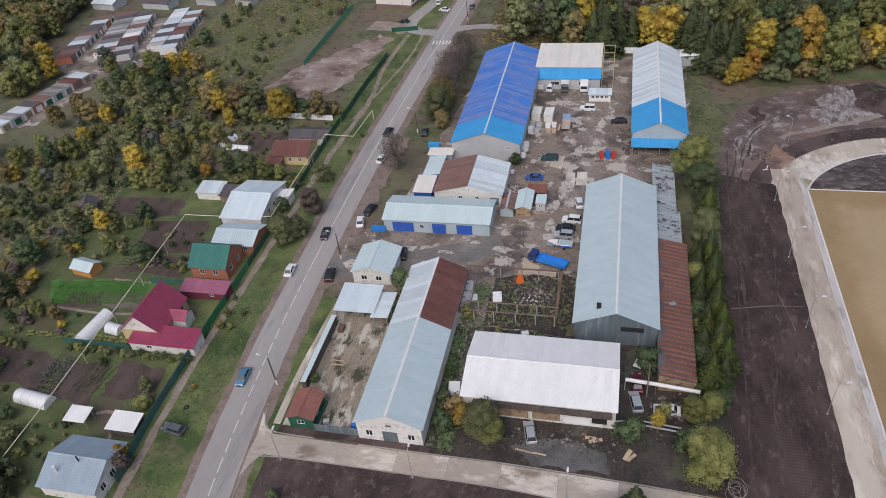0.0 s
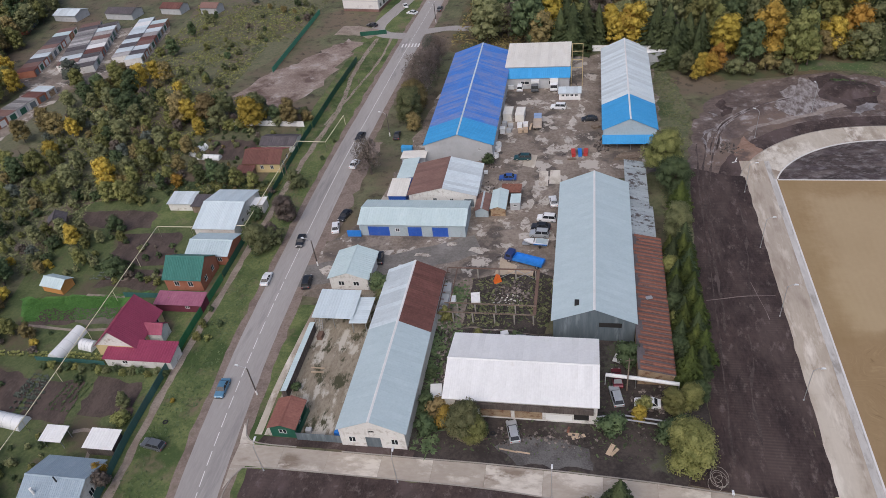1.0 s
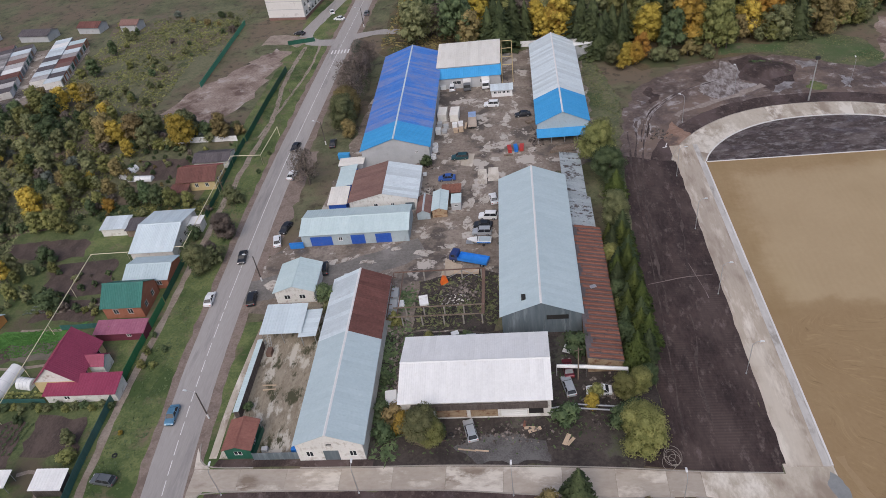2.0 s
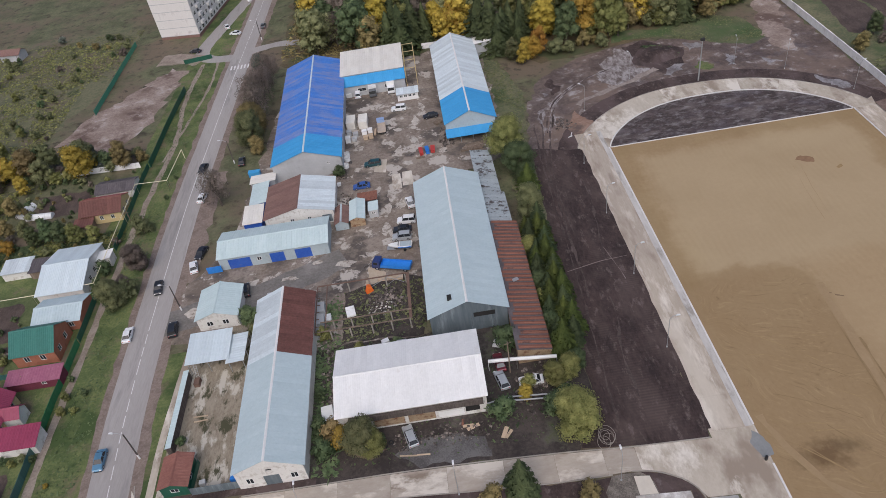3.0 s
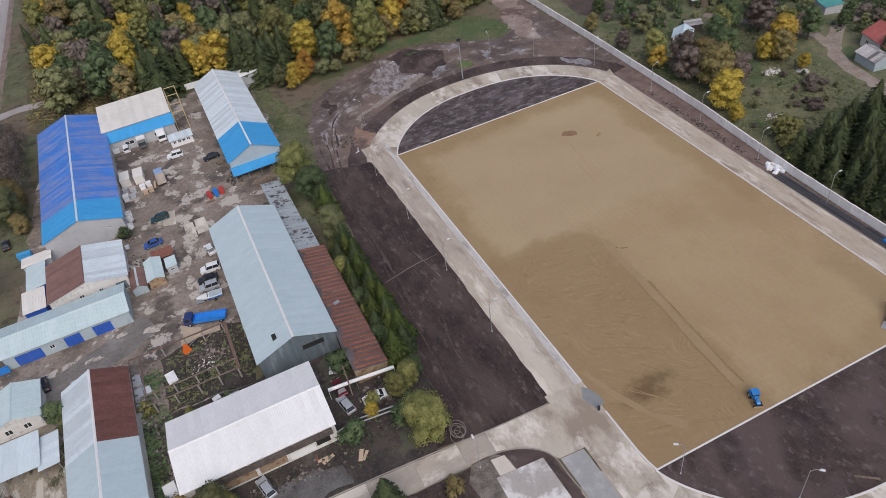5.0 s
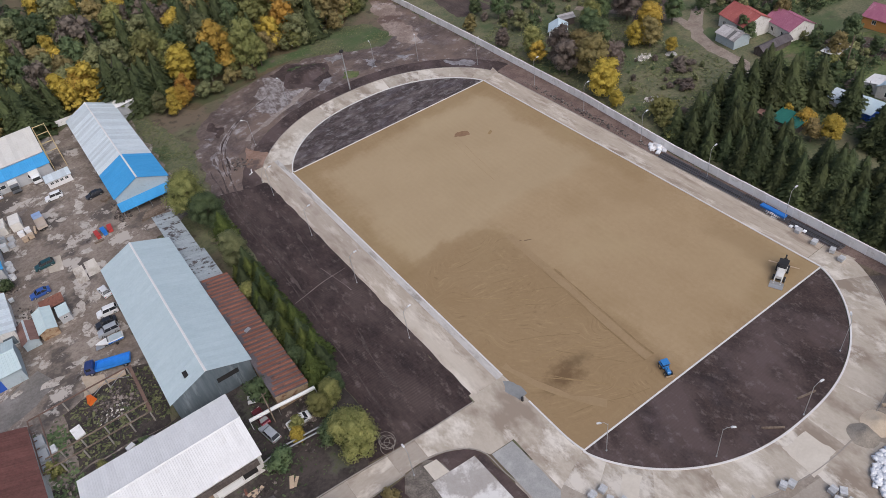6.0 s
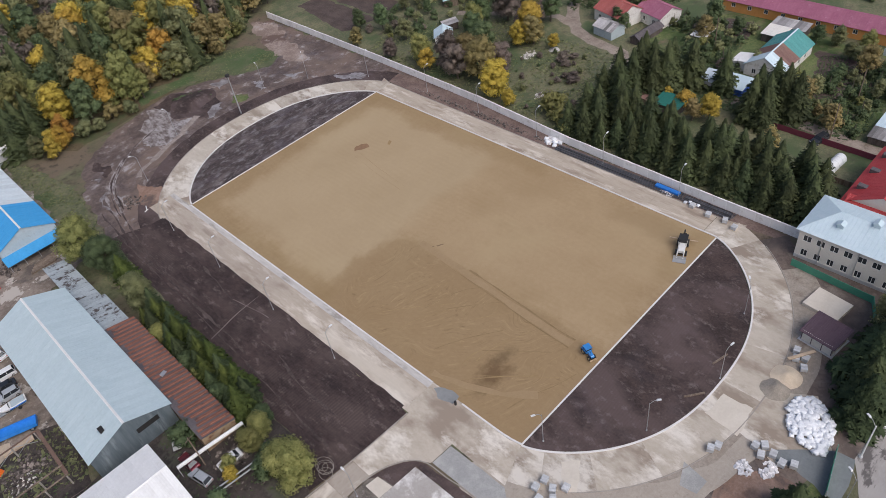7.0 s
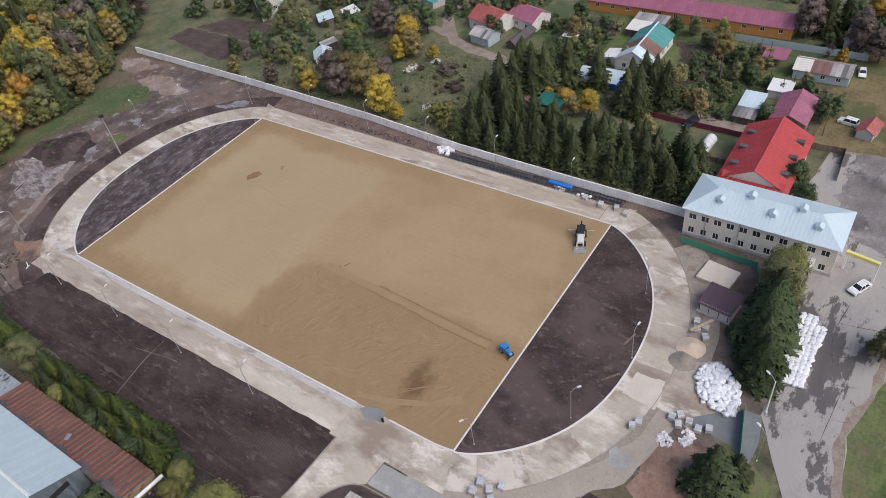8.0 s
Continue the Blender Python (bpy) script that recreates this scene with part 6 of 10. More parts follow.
for i in range(2):
    SHAPES["fine", i] = broad_shape(80 + i, 9.0, 3.6, 34, 12000, 0.19, 0.08)
    SHAPES["bare", i] = broad_shape(90 + i, 8.0, 2.6, 16, 2600, 0.17, 0.15, core=0.0)
    SHAPES["small_spruce", i] = spruce_shape(70 + i, 7.0, 2.2, 30, 15, 0.3)
LEAVES = {"green": L_GREEN, "olive": L_OLIVE, "yellow": L_YELLOW, "ochre": L_OCHRE, "orange": L_ORANGE, "rust": L_RUST, "dark": L_DARK, "spruce": L_SPRUCE, "lime": L_LIME, "grey": L_GREYG, "hedge": L_HEDGE}
WORDS = {"green": "dark green", "olive": "olive-green autumn", "yellow": "bright yellow autumn", "ochre": "yellow-brown autumn", "orange": "orange autumn", "rust": "thin brown, nearly leafless", "dark": "dark green", "spruce": "green", "lime": "yellow-green",
         "grey": "grey-green", "hedge": "yellow-tipped green"}
NOUN = {"tree": ("tree", "broadleaf tree with a lobed crown"), "bush": ("bush", "rounded bush with dense small leaves"), "spruce": ("spruce", "spruce with drooping branches"), "fine": ("tree", "broadleaf tree with dense fine leaves"), "bare": ("tree", "tree with thin twigs"),
        "small_spruce": ("spruce", "young spruce with drooping branches")}
PROTO, CROWNS = {}, {}


def plant(kind, colour, x, y, size=1.0, wide=1.0, seed=0, z=0.0, group=""):
    """A tree or bush of a shape and a colour."""
    rnd = random.Random(round(x * 131 + y * 17 + seed * 7))
    i = rnd.randrange(sum(k[0] == kind for k in SHAPES))
    key = (kind, i, colour)
    m = pose(x, y, z, 0, 0, rnd.uniform(0, 360))
    if key not in PROTO:
        trunk, cloud = SHAPES[kind, i]
        if (kind, i) not in CROWNS:
            CROWNS[kind, i] = cloud_mesh("crown", cloud, LEAVES[colour])
        me = CROWNS[kind, i] if CROWNS[kind, i].materials[0] == LEAVES[colour] else with_leaves(CROWNS[kind, i], LEAVES[colour])
        noun, words = NOUN[kind]
        root = thing(noun, x, y, z, 0, f"{WORDS[colour]} {words}", noun, group)
        part("trunk", trunk, BARK, root)
        part("crown", me, None, root)
        PROTO[key] = root
        ob = root
    else:
        ob = copy_thing(PROTO[key], m)
    s = size * rnd.uniform(0.88, 1.12)
    ob.matrix_basis = m @ Matrix.Diagonal((s * wide, s * wide, s, 1))
    return ob


BULK = {}


def bulk(kind, colour, x, y, size, wide, seed):
    """Adds a plant to the joined woods, one object for each colour."""
    rnd = random.Random(round(x * 131 + y * 17 + seed * 7))
    kind = {"tree": "far", "bush": "far_bush", "spruce": "far_spruce"}.get(kind, kind)
    i = rnd.randrange(sum(k[0] == kind for k in SHAPES))
    a, s = rnd.uniform(0, 2 * math.pi), size * rnd.uniform(0.88, 1.12)
    turn = np.array([[math.cos(a) * wide, -math.sin(a) * wide, 0], [math.sin(a) * wide, math.cos(a) * wide, 0], [0, 0, 1]]) * s
    v = SHAPES[kind, i][1]
    v = np.concatenate([v[:, :3] @ turn.T + np.array([x, y, 0]), v[:, 3:] @ (turn / s).T], 1)
    BULK.setdefault(colour, []).append((v, rnd.uniform(-1, 1), (x, y, s * (9 if kind != "bush" else 3))))


def grow_bulk():
    for colour, some in BULK.items():
        me = cloud_mesh("woodland", np.concatenate([v for v, *_ in some]), LEAVES[colour])
        tone = me.attributes.new("tone", "FLOAT", "FACE")
        tone.data.foreach_set("value", np.concatenate([np.full(len(v) // 3, t) for v, t, _ in some]))
        tagged(new("woodland", me), f"{WORDS[colour]} trees and bushes of the far woods", kind="stuff")
    bm = bmesh.new()
    for some in BULK.values():
        for _, _, (x, y, h) in some:
            tube(bm, (x, y, 0), (x, y, h * 0.6), 0.016 * h, 0.008 * h, 5, False)
    solid("woodland_trunks", bm, BARK, label="brown trunks of the far woods", kind="stuff")
    BULK.clear()


def inside(p, poly):
    hit = False
    for i in range(len(poly)):
        (x0, y0), (x1, y1) = poly[i], poly[i - 1]
        if (y0 > p[1]) != (y1 > p[1]) and p[0] < (x1 - x0) * (p[1] - y0) / (y1 - y0) + x0:
            hit = not hit
    return hit


KEEP_OUT = []  # boxes x0, x1, y0, y1 where nothing is scattered


def scatter(poly, n, gap, mix, sizes, seed, z=0.0, far=lambda x, y: False, avoid=None):
    rnd = random.Random(seed)
    xs, ys = [p[0] for p in poly], [p[1] for p in poly]
    kinds = [(k, c) for k, c, w in mix]
    weights = [w for *_, w in mix]
    done, tries = [], 0
    while len(done) < n and tries < n * 40:
        tries += 1
        p = (rnd.uniform(min(xs), max(xs)), rnd.uniform(min(ys), max(ys)))
        if not inside(p, poly) or any(math.dist(p, q) < gap for q in done) or any(a - 1 < p[0] < b + 1 and c - 1 < p[1] < d + 1 for a, b, c, d in (KEEP_OUT if avoid is None else avoid)):
            continue
        done.append(p)
        k, c = rnd.choices(kinds, weights)[0]
        if far(*p):
            bulk(k, c, *p, rnd.uniform(*sizes), rnd.uniform(0.85, 1.2), seed)
        else:
            plant(k, c, *p, rnd.uniform(*sizes), rnd.uniform(0.85, 1.2), seed, z)


# beside the yard
plant("fine", "lime", -27.4, 23.4, 1.08, 0.98)
plant("fine", "lime", -28.8, 33.6, 0.58, 1.1)
plant("fine", "lime", -26.0, 34.4, 0.62, 1.05)
plant("fine", "green", -24.4, 36.2, 0.50, 1.0)
plant("fine", "lime", -25.6, 104.2, 1.38, 0.95)
plant("fine", "green", -23.8, 96.4, 1.06, 1.05)
plant("small_spruce", "hedge", -22.8, 90.6, 1.05, 1.2)
plant("fine", "olive", -24.2, 80.6, 0.98, 1.02)
plant("bush", "green", -23.4, 86.4, 1.2, 1.0)
for k in range(13):
    y = 42.0 + 2.75 * k
    plant("small_spruce", "hedge" if k % 3 else "spruce", -23.6 + 0.55 * math.sin(k * 2.1), y, 1.08 + 0.13 * math.sin(k * 1.7), 1.02, group="hedge trees")
    if k % 4 != 2:
        plant("small_spruce", "spruce" if k % 2 else "hedge", -26.0 + 0.5 * math.cos(k * 1.3), y - 1.2, 0.92 + 0.12 * math.cos(k * 2.9), 1.0, 3, group="hedge trees")
    else:
        plant("fine", ("green", "lime", "green")[k % 3], -26.6, y - 1.0, 0.46, 1.05, 3)
plant("small_spruce", "hedge", -25.9, 40.2, 1.22, 1.05, group="hedge trees")
plant("bush", "lime", -27.2, 54.4, 0.7)
plant("bush", "lime", -27.0, 71.0, 0.6)
for x, y, kind, col, s in (((-62.0, 25.8, "fine", "olive", 0.98), (-60.2, 25.0, "fine", "lime", 0.6), (-65.0, 27.0, "bush", "yellow", 1.4), (-59.4, 26.5, "bush", "green", 0.8), (-67.3, 29.5, "bush", "ochre", 1.2), (-34.2, 31.2, "tree", "yellow", 0.42), (-33.2, 33.8, "bush", "lime", 0.8),
                           (-38.6, 28.2, "bush", "green", 1.2), (-30.0, 27.5, "bush", "green", 1.2), (-28.0, 29.8, "bush", "green", 1.1), (-35.8, 43.5, "bush", "green", 1.3), (-35.0, 45.4, "bush", "yellow", 0.7), (-84.2, 58.6, "tree", "green", 0.62), (-82.9, 56.2, "bush", "olive", 1.0),
                           (-67.5, 108.5, "bush", "green", 0.9), (-69.5, 52.4, "bush", "lime", 0.8), (-62.5, 47.2, "bush", "lime", 0.7), (-55.5, 47.3, "bush", "green", 0.7), (-58.0, 47.0, "bush", "green", 0.5), (-94.0, 33.0, "bush", "green", 0.5), (-69.5, 31.0, "bush", "green", 0.9), (-68.6, 26.0, "bush", "green", 1.0),
                           (-69.6, 38.0, "bush", "green", 0.6), (-97.5, 104.0, "bare", "rust", 1.3), (-92.0, 130.0, "fine", "olive", 1.38), (-90.6, 126.5, "fine", "ochre", 0.7), (-92.2, 137.5, "fine", "ochre", 1.1), (-92.0, 143.5, "bare", "rust", 1.6)) + ((-92.5, 149.0, "bare", "rust", 1.5), (-91.5, 155.5, "bare", "rust", 1.5),
                           (-91.2, 162.0, "bare", "rust", 1.3), (-90.6, 168.0, "bare", "rust", 1.2), (-94.0, 174.0, "bare", "grey", 1.0), (-115.6, 97.5, "bush", "olive", 1.3), (-115.7, 72.0, "fine", "olive", 0.82), (-114.2, 75.8, "fine", "rust", 0.55), (-113.4, 83.4, "fine", "rust", 0.8), (-116.4, 71.6, "bush", "green", 1.0), (-113.4, 74.8, "bush", "olive", 1.3),
                           (-112.2, 120.0, "bush", "green", 0.35), (-113.0, 111.0, "bush", "green", 0.4), (-115.4, 48.0, "bush", "green", 0.4), (-116.2, 44.0, "bush", "lime", 0.4), (-116.3, 28.5, "bush", "yellow", 0.3), (-38.0, 14.2, "small_spruce", "spruce", 1.25), (-42.5, 13.6, "bush", "ochre", 0.9), (-28.3, 11.5, "bush", "ochre", 0.9),
                           (-92.5, 9.5, "bush", "green", 0.6))):
    plant(kind, col, x, y, s)
for x, y, s in ((13.6, -35.6, 1.25), (36.0, -36.2, 1.3), (39.5, -35.2, 1.1), (43.2, -34.6, 1.3), (47.6, -34.8, 1.15), (51.0, -34.4, 1.1), (16.8, -38.4, 0.6)):
    plant("small_spruce", "spruce", x, y, s * 1.4, 1.2)
plant("fine", "lime", 57.0, -34.2, 1.15, 1.1)
plant("fine", "olive", 53.5, -34.0, 1.0, 1.0)
plant("tree", "olive", 47.6, -51.5, 0.75)
plant("tree", "olive", 50.4, -52.4, 0.7)

# the wood north of the yard
KEEP_OUT += [(6, 19, 181, 193), (-26, -14, 164, 173), (-54, -43, 175, 183), (36, 44, 203, 209)]
MIXED = [("tree", "olive", 4.0), ("tree", "lime", 3.0), ("tree", "yellow", 3.2), ("tree", "ochre", 2.0), ("tree", "orange", 0.4), ("tree", "green", 3.8), ("spruce", "dark", 4.6), ("tree", "rust", 1.6)]
scatter([(-90, 186), (-62, 178), (-42, 176), (-20, 174), (-12, 160), (6, 160), (22, 164), (44, 164), (60, 172), (68, 186), (70, 215), (68, 275), (-84, 262), (-84, 206), (-70, 206)], 245, 5.2, MIXED, (1.15, 1.8), 3, far=lambda x, y: y > 178 or x > 20)
for x, y, c, k, s in (((-11, 157, "yellow", "tree", 0.8), (-6.5, 159, "orange", "tree", 0.85), (-18, 164, "dark", "spruce", 1.5), (-14, 169, "dark", "spruce", 1.6), (-22, 172, "ochre", "tree", 0.9), (2, 156, "olive", "bush", 1.3), (7, 159, "ochre", "bush", 1.4), (12, 156, "olive", "bush", 1.3), (-2, 156.5, "olive", "bush", 1.5),
                      (10, 187, "dark", "spruce", 1.8), (14, 190, "dark", "spruce", 1.9), (17, 186, "dark", "spruce", 1.7), (7, 191, "dark", "spruce", 1.6), (12, 183, "dark", "spruce", 1.5), (-20, 168, "dark", "spruce", 1.7), (-23, 171, "dark", "spruce", 1.6), (-16.5, 166.5, "dark", "spruce", 1.4),
                      (38, 207, "dark", "spruce", 1.8), (42, 205, "dark", "spruce", 1.7), (-0.4, 181, "green", "tree", 1.35), (-5, 178, "lime", "tree", 1.2), (-12.5, 153.5, "yellow", "tree", 0.72), (-15.0, 157.5, "olive", "tree", 0.8), (-8.6, 156.5, "orange", "tree", 0.72),
                      (24.6, 175.5, "yellow", "tree", 0.9), (28, 178, "ochre", "tree", 0.9), (-27, 190, "yellow", "tree", 1.2), (-25, 184, "yellow", "tree", 0.95)) + ((42, 182, "lime", "tree", 1.1), (49, 180, "lime", "tree", 1.0), (0, 214, "rust", "tree", 1.5), (-6, 218, "rust", "tree", 1.5), (23, 216, "yellow", "tree", 1.5), (-50, 181, "dark", "spruce", 1.6), (-52, 178, "dark", "spruce", 1.4),
                      (-48, 176, "dark", "spruce", 1.5), (-44, 182, "dark", "spruce", 1.4), (-56, 188, "yellow", "tree", 1.4), (-36, 186, "yellow", "tree", 1.4), (-30, 182, "yellow", "tree", 1.3), (-70, 190, "rust", "bare", 1.4), (-64, 186, "rust", "bare", 1.4))):
    plant(k, c, x, y, s, 1.55 if c == "dark" else 1.05)

scatter([(8, 158), (24, 163), (44, 163), (60, 170), (70, 184), (70, 196), (40, 178), (10, 168)], 60, 3.2, [("tree", "lime", 3), ("tree", "ochre", 2), ("tree", "olive", 3), ("bush", "ochre", 2), ("bush", "olive", 2), ("tree", "yellow", 1)], (0.55, 0.95), 4, far=lambda x, y: x > 24)
scatter([(64, 178), (73, 180), (82, 184), (92, 194), (100, 212), (106, 252), (70, 272), (68, 200)], 64, 5.0, MIXED, (1.1, 1.6), 5, far=lambda x, y: True)
# the overgrown gully west of the gardens
KEEP_OUT += [(-172, -152, 54, 62), (-180, -172, 78, 84), (-153, -118, 0, 95), (-156, -118, 100, 124), (-158, -122, 138, 192), (-262, -202, 160, 228), (-238, -207, 106, 160)]
WILD = [("bush", "green", 3), ("bush", "olive", 4), ("bush", "ochre", 2.0), ("bush", "yellow", 0.8), ("bush", "lime", 3.5), ("bush", "rust", 1.0), ("tree", "olive", 2.6), ("tree", "lime", 3.0), ("tree", "green", 1.2), ("tree", "ochre", 1.4), ("tree", "yellow", 0.9), ("bush", "grey", 1.4)]
scatter([(-152, 98), (-158, 124), (-165, 140), (-176, 160), (-196, 172), (-232, 128), (-230, 100), (-205, 72), (-180, 62), (-166, 64), (-172, 90)], 190, 3.0, WILD, (0.40, 1.05), 11, far=lambda x, y: x < -160)
scatter([(-196, 172), (-178, 162), (-170, 190), (-180, 236), (-205, 236), (-204, 190)], 16, 4.0, WILD, (0.5, 1.0), 12, far=lambda x, y: True)
scatter([(-232, 128), (-262, 150), (-300, 190), (-330, 245), (-275, 245), (-270, 200), (-240, 165), (-228, 140)], 90, 4.2, [m for m in WILD if m[0] == "tree"], (0.9, 1.3), 13, far=lambda x, y: True)
scatter([(-170, 62), (-188, 60), (-176, 30), (-168, 10), (-152, 4), (-156, 22), (-166, 36)], 45, 2.8, WILD, (0.6, 1.0), 14)
scatter([(-166, 130), (-150, 127), (-124, 130), (-124, 142), (-140, 136), (-158, 150)], 34, 2.8, WILD, (0.7, 1.1), 15)
scatter([(-178, 165), (-160, 150), (-150, 180), (-148, 225), (-172, 235)], 26, 3.5, [("bush", "green", 3), ("bush", "olive", 4), ("bush", "ochre", 2), ("bush", "rust", 1)], (0.35, 0.9), 16)
for x, y, c, s in ((-205, 92, "yellow", 0.62), (-173, 149, "yellow", 0.6), (-191, 155, "yellow", 0.62), (-196, 158, "ochre", 0.6), (-203, 162, "lime", 0.75), (-196, 112, "yellow", 0.65), (-208, 128, "ochre", 0.9), (-212, 121, "ochre", 0.95), (-201, 98, "ochre", 0.5), (-182, 92, "lime", 0.6), (-163, 127, "rust", 0.5),
                   (-220, 162, "grey", 1.05), (-216, 158, "lime", 0.8), (-193, 141, "olive", 0.9), (-198, 146, "lime", 0.85), (-181, 135, "green", 0.7), (-187, 138, "dark", 0.7), (-242, 140, "lime", 1.2), (-248, 150, "olive", 1.1), (-254, 162, "lime", 1.15), (-251, 168, "yellow", 0.9), (-258, 172, "ochre", 1.0),
                   (-265, 180, "lime", 1.1), (-278, 200, "lime", 1.2), (-286, 192, "yellow", 1.1), (-272, 192, "olive", 1.2), (-168, 158, "lime", 0.4), (-160, 141, "lime", 0.5), (-203, 151, "green", 1.0), (-206, 147, "green", 0.9), (-198, 156, "lime", 0.85), (-193, 160, "yellow", 0.75), (-189, 163, "yellow", 0.7), (-210, 143, "olive", 0.8), (-183, 160, "yellow", 0.7)):
    bulk("tree", c, x, y, s, 1.15, 9)
for x, y, k, c, s in (((-139.5, 137.5, "tree", "grey", 0.62), (-141, 134.5, "bush", "grey", 1.3), (-135.5, 98.5, "tree", "green", 0.75), (-139, 100, "tree", "green", 0.8), (-142.5, 99.0, "tree", "dark", 0.7), (-131.5, 97.5, "tree", "lime", 0.62), (-127.0, 97.0, "tree", "lime", 0.6), (-146, 103, "tree", "olive", 0.6),
                      (-149, 98, "bush", "orange", 1.1), (-155.5, 78.0, "bush", "green", 1.4), (-146.5, 61.5, "bush", "green", 1.4), (-123.4, 23.0, "bush", "lime", 1.0), (-124.6, 26.6, "tree", "olive", 0.45), (-119.6, 10.6, "tree", "rust", 0.52), (-120.8, 12.2, "tree", "orange", 0.42), (-163, 41, "bush", "rust", 0.8),
                      (-121.2, 84.0, "bush", "green", 0.9), (-122.0, 79.5, "bush", "green", 0.8), (-132.6, 36.8, "bush", "green", 0.5), (-156, 19, "bush", "olive", 1.0), (-128.5, 53.6, "bush", "lime", 0.7), (-137.6, 31.5, "bush", "green", 0.5), (-133, 60.5, "bush", "olive", 0.7), (-134.4, 63.0, "bush", "lime", 0.6),
                      (-139.5, 5.5, "bush", "green", 1.4), (-143.5, 8.5, "tree", "green", 0.6), (-137, 2.0, "bush", "green", 1.4), (-144, 13.0, "bush", "olive", 1.1)) + ((-148, 17, "bush", "green", 0.9), (-118.6, 44, "bush", "lime", 0.5), (-118.9, 47.5, "bush", "lime", 0.5), (-119.2, 52, "bush", "green", 0.45))):
    plant(k, c, x, y, s)
for k in range(16):
    plant("bush", ("green", "lime", "olive")[k % 3], -147 + 1.75 * k, 34.4 + 0.5 * math.sin(k * 2.3), 0.42, 1.1, 7)

# beyond the concrete fence
KEEP_OUT += [(79, 105, 138, 171), (124, 142, 8, 32), (110, 130, 48, 84), (74, 100, -34, -4), (104, 120, -30, -8), (126, 142, -34, -12), (140, 170, -20, 60), (88, 100, -12, -5)]
for x, y, k, c, s in ((79, 102.5, "tree", "lime", 0.9), (76.5, 98, "tree", "yellow", 0.6), (80.5, 93, "tree", "rust", 1.15), (83.5, 88.5, "tree", "ochre", 1.1), (77.5, 87.0, "tree", "rust", 1.0), (80.5, 80.5, "tree", "ochre", 1.1), (76.0, 71.5, "tree", "yellow", 0.95), (74.6, 66.0, "tree", "yellow", 0.55), (86, 78.5, "tree", "rust", 0.9),
                      (92, 90, "tree", "green", 0.95), (95, 96, "tree", "green", 1.0), (108, 86, "tree", "yellow", 1.1), (104, 81.5, "tree", "ochre", 0.8), (112, 98, "tree", "rust", 1.1), (116, 92, "tree", "lime", 0.8), (77.6, 53.5, "bush", "lime", 1.5), (75.2, 50.6, "bush", "lime", 1.0), (72.6, 47.0, "bush", "lime", 0.7),
                      (75.5, 128, "tree", "ochre", 0.6), (76.0, 113, "tree", "rust", 0.55), (101, 102, "tree", "lime", 0.8), (106.5, 104, "tree", "green", 0.9), (89, 45, "bush", "green", 1.0)):
    plant(k, c, x, y, s * 1.15, 1.1)
for k in range(57):
    row, col = k % 3, k // 3
    plant("spruce", "spruce" if k % 5 == 2 else "dark", 74.0 + 3.9 * row + 1.0 * math.sin(k * 3.3) + 0.05 * col, 45 - 3.1 * col + 1.3 * math.cos(k * 2.7), (0.98, 1.08, 1.12)[row] * (1 + 0.13 * math.sin(k * 1.9)), 1.42, 5)
for k, (x, y, s) in enumerate(((92, 45, 1.3), (95, 42.5, 1.4), (99, 43, 1.45), (102, 41, 1.4), (104.3, 37, 1.4), (106, 32.5, 1.3), (98, 38.5, 1.3), (101, 36.5, 1.35), (89, 42, 1.2), (88.5, 46.5, 1.15), (86, 40.5, 1.1), (96, 47, 1.3), (103.6, 44.5, 1.3), (108.5, 25, 1.15), (100.6, 14.2, 1.2), (102.4, 11.6, 1.25), (107.3, 9.6, 1.3), (106.2, 6.4, 1.2), (104.4, 14.6, 1.2), (109.2, 13.0, 1.2), (99.4, 10.8, 1.1))):
    plant("spruce", "dark", x, y, s, 1.35, 5)
for x, y, k, c, s in ((95.0, 21.5, "tree", "yellow", 0.9), (93.0, 24.6, "tree", "ochre", 0.75), (88.0, 4.0, "tree", "ochre", 0.85), (86.4, 6.2, "tree", "olive", 0.7), (97.5, 29.0, "bush", "yellow", 1.2), (117.9, 86, "tree", "green", 1.0), (113.0, 87.5, "tree", "rust", 0.95), (103.5, 82.5, "tree", "yellow", 0.85), (100.5, 84.5, "tree", "yellow", 0.75), (104.3, 74.4, "tree", "yellow", 0.6),
                      (124.2, 66.7, "tree", "green", 0.7), (122.6, 63.4, "tree", "green", 0.7), (141, 16.6, "tree", "green", 0.7), (143, 12, "tree", "olive", 0.6), (139.7, 3.7, "tree", "lime", 0.75), (137.4, 7.0, "tree", "olive", 0.6), (122.8, 4.9, "tree", "green", 0.55), (123.8, -8.8, "tree", "green", 0.65), (108.2, -16.7, "bush", "green", 1.4), (113, -27.7, "tree", "green", 0.75), (116, -29.8, "tree", "green", 0.6),
                      (139.3, -26, "tree", "orange", 0.5), (153.7, -19.5, "spruce", "dark", 1.5), (156.5, -23, "spruce", "dark", 1.5), (158, -16, "tree", "rust", 1.3), (151, -15, "tree", "rust", 1.2)):
    plant(k, c, x, y, s)
for x, y, s in ((100.6, 68.3, 0.62), (98.4, 66.0, 0.55), (103.0, 66.5, 0.5), (92.2, 58.9, 0.5), (94.4, 60.4, 0.5), (83.8, 52.3, 0.4), (90.5, 62.6, 0.4)):
    plant("bush", "rust", x, y, s, 1.7)
for x, y, k, c, s in ((98, 34, "tree", "yellow", 0.4), (84, -28.5, "tree", "green", 0.85), (80, -31.5, "tree", "green", 0.75), (87, -26.5, "bush", "green", 1.3)):
    plant(k, c, x, y, s)
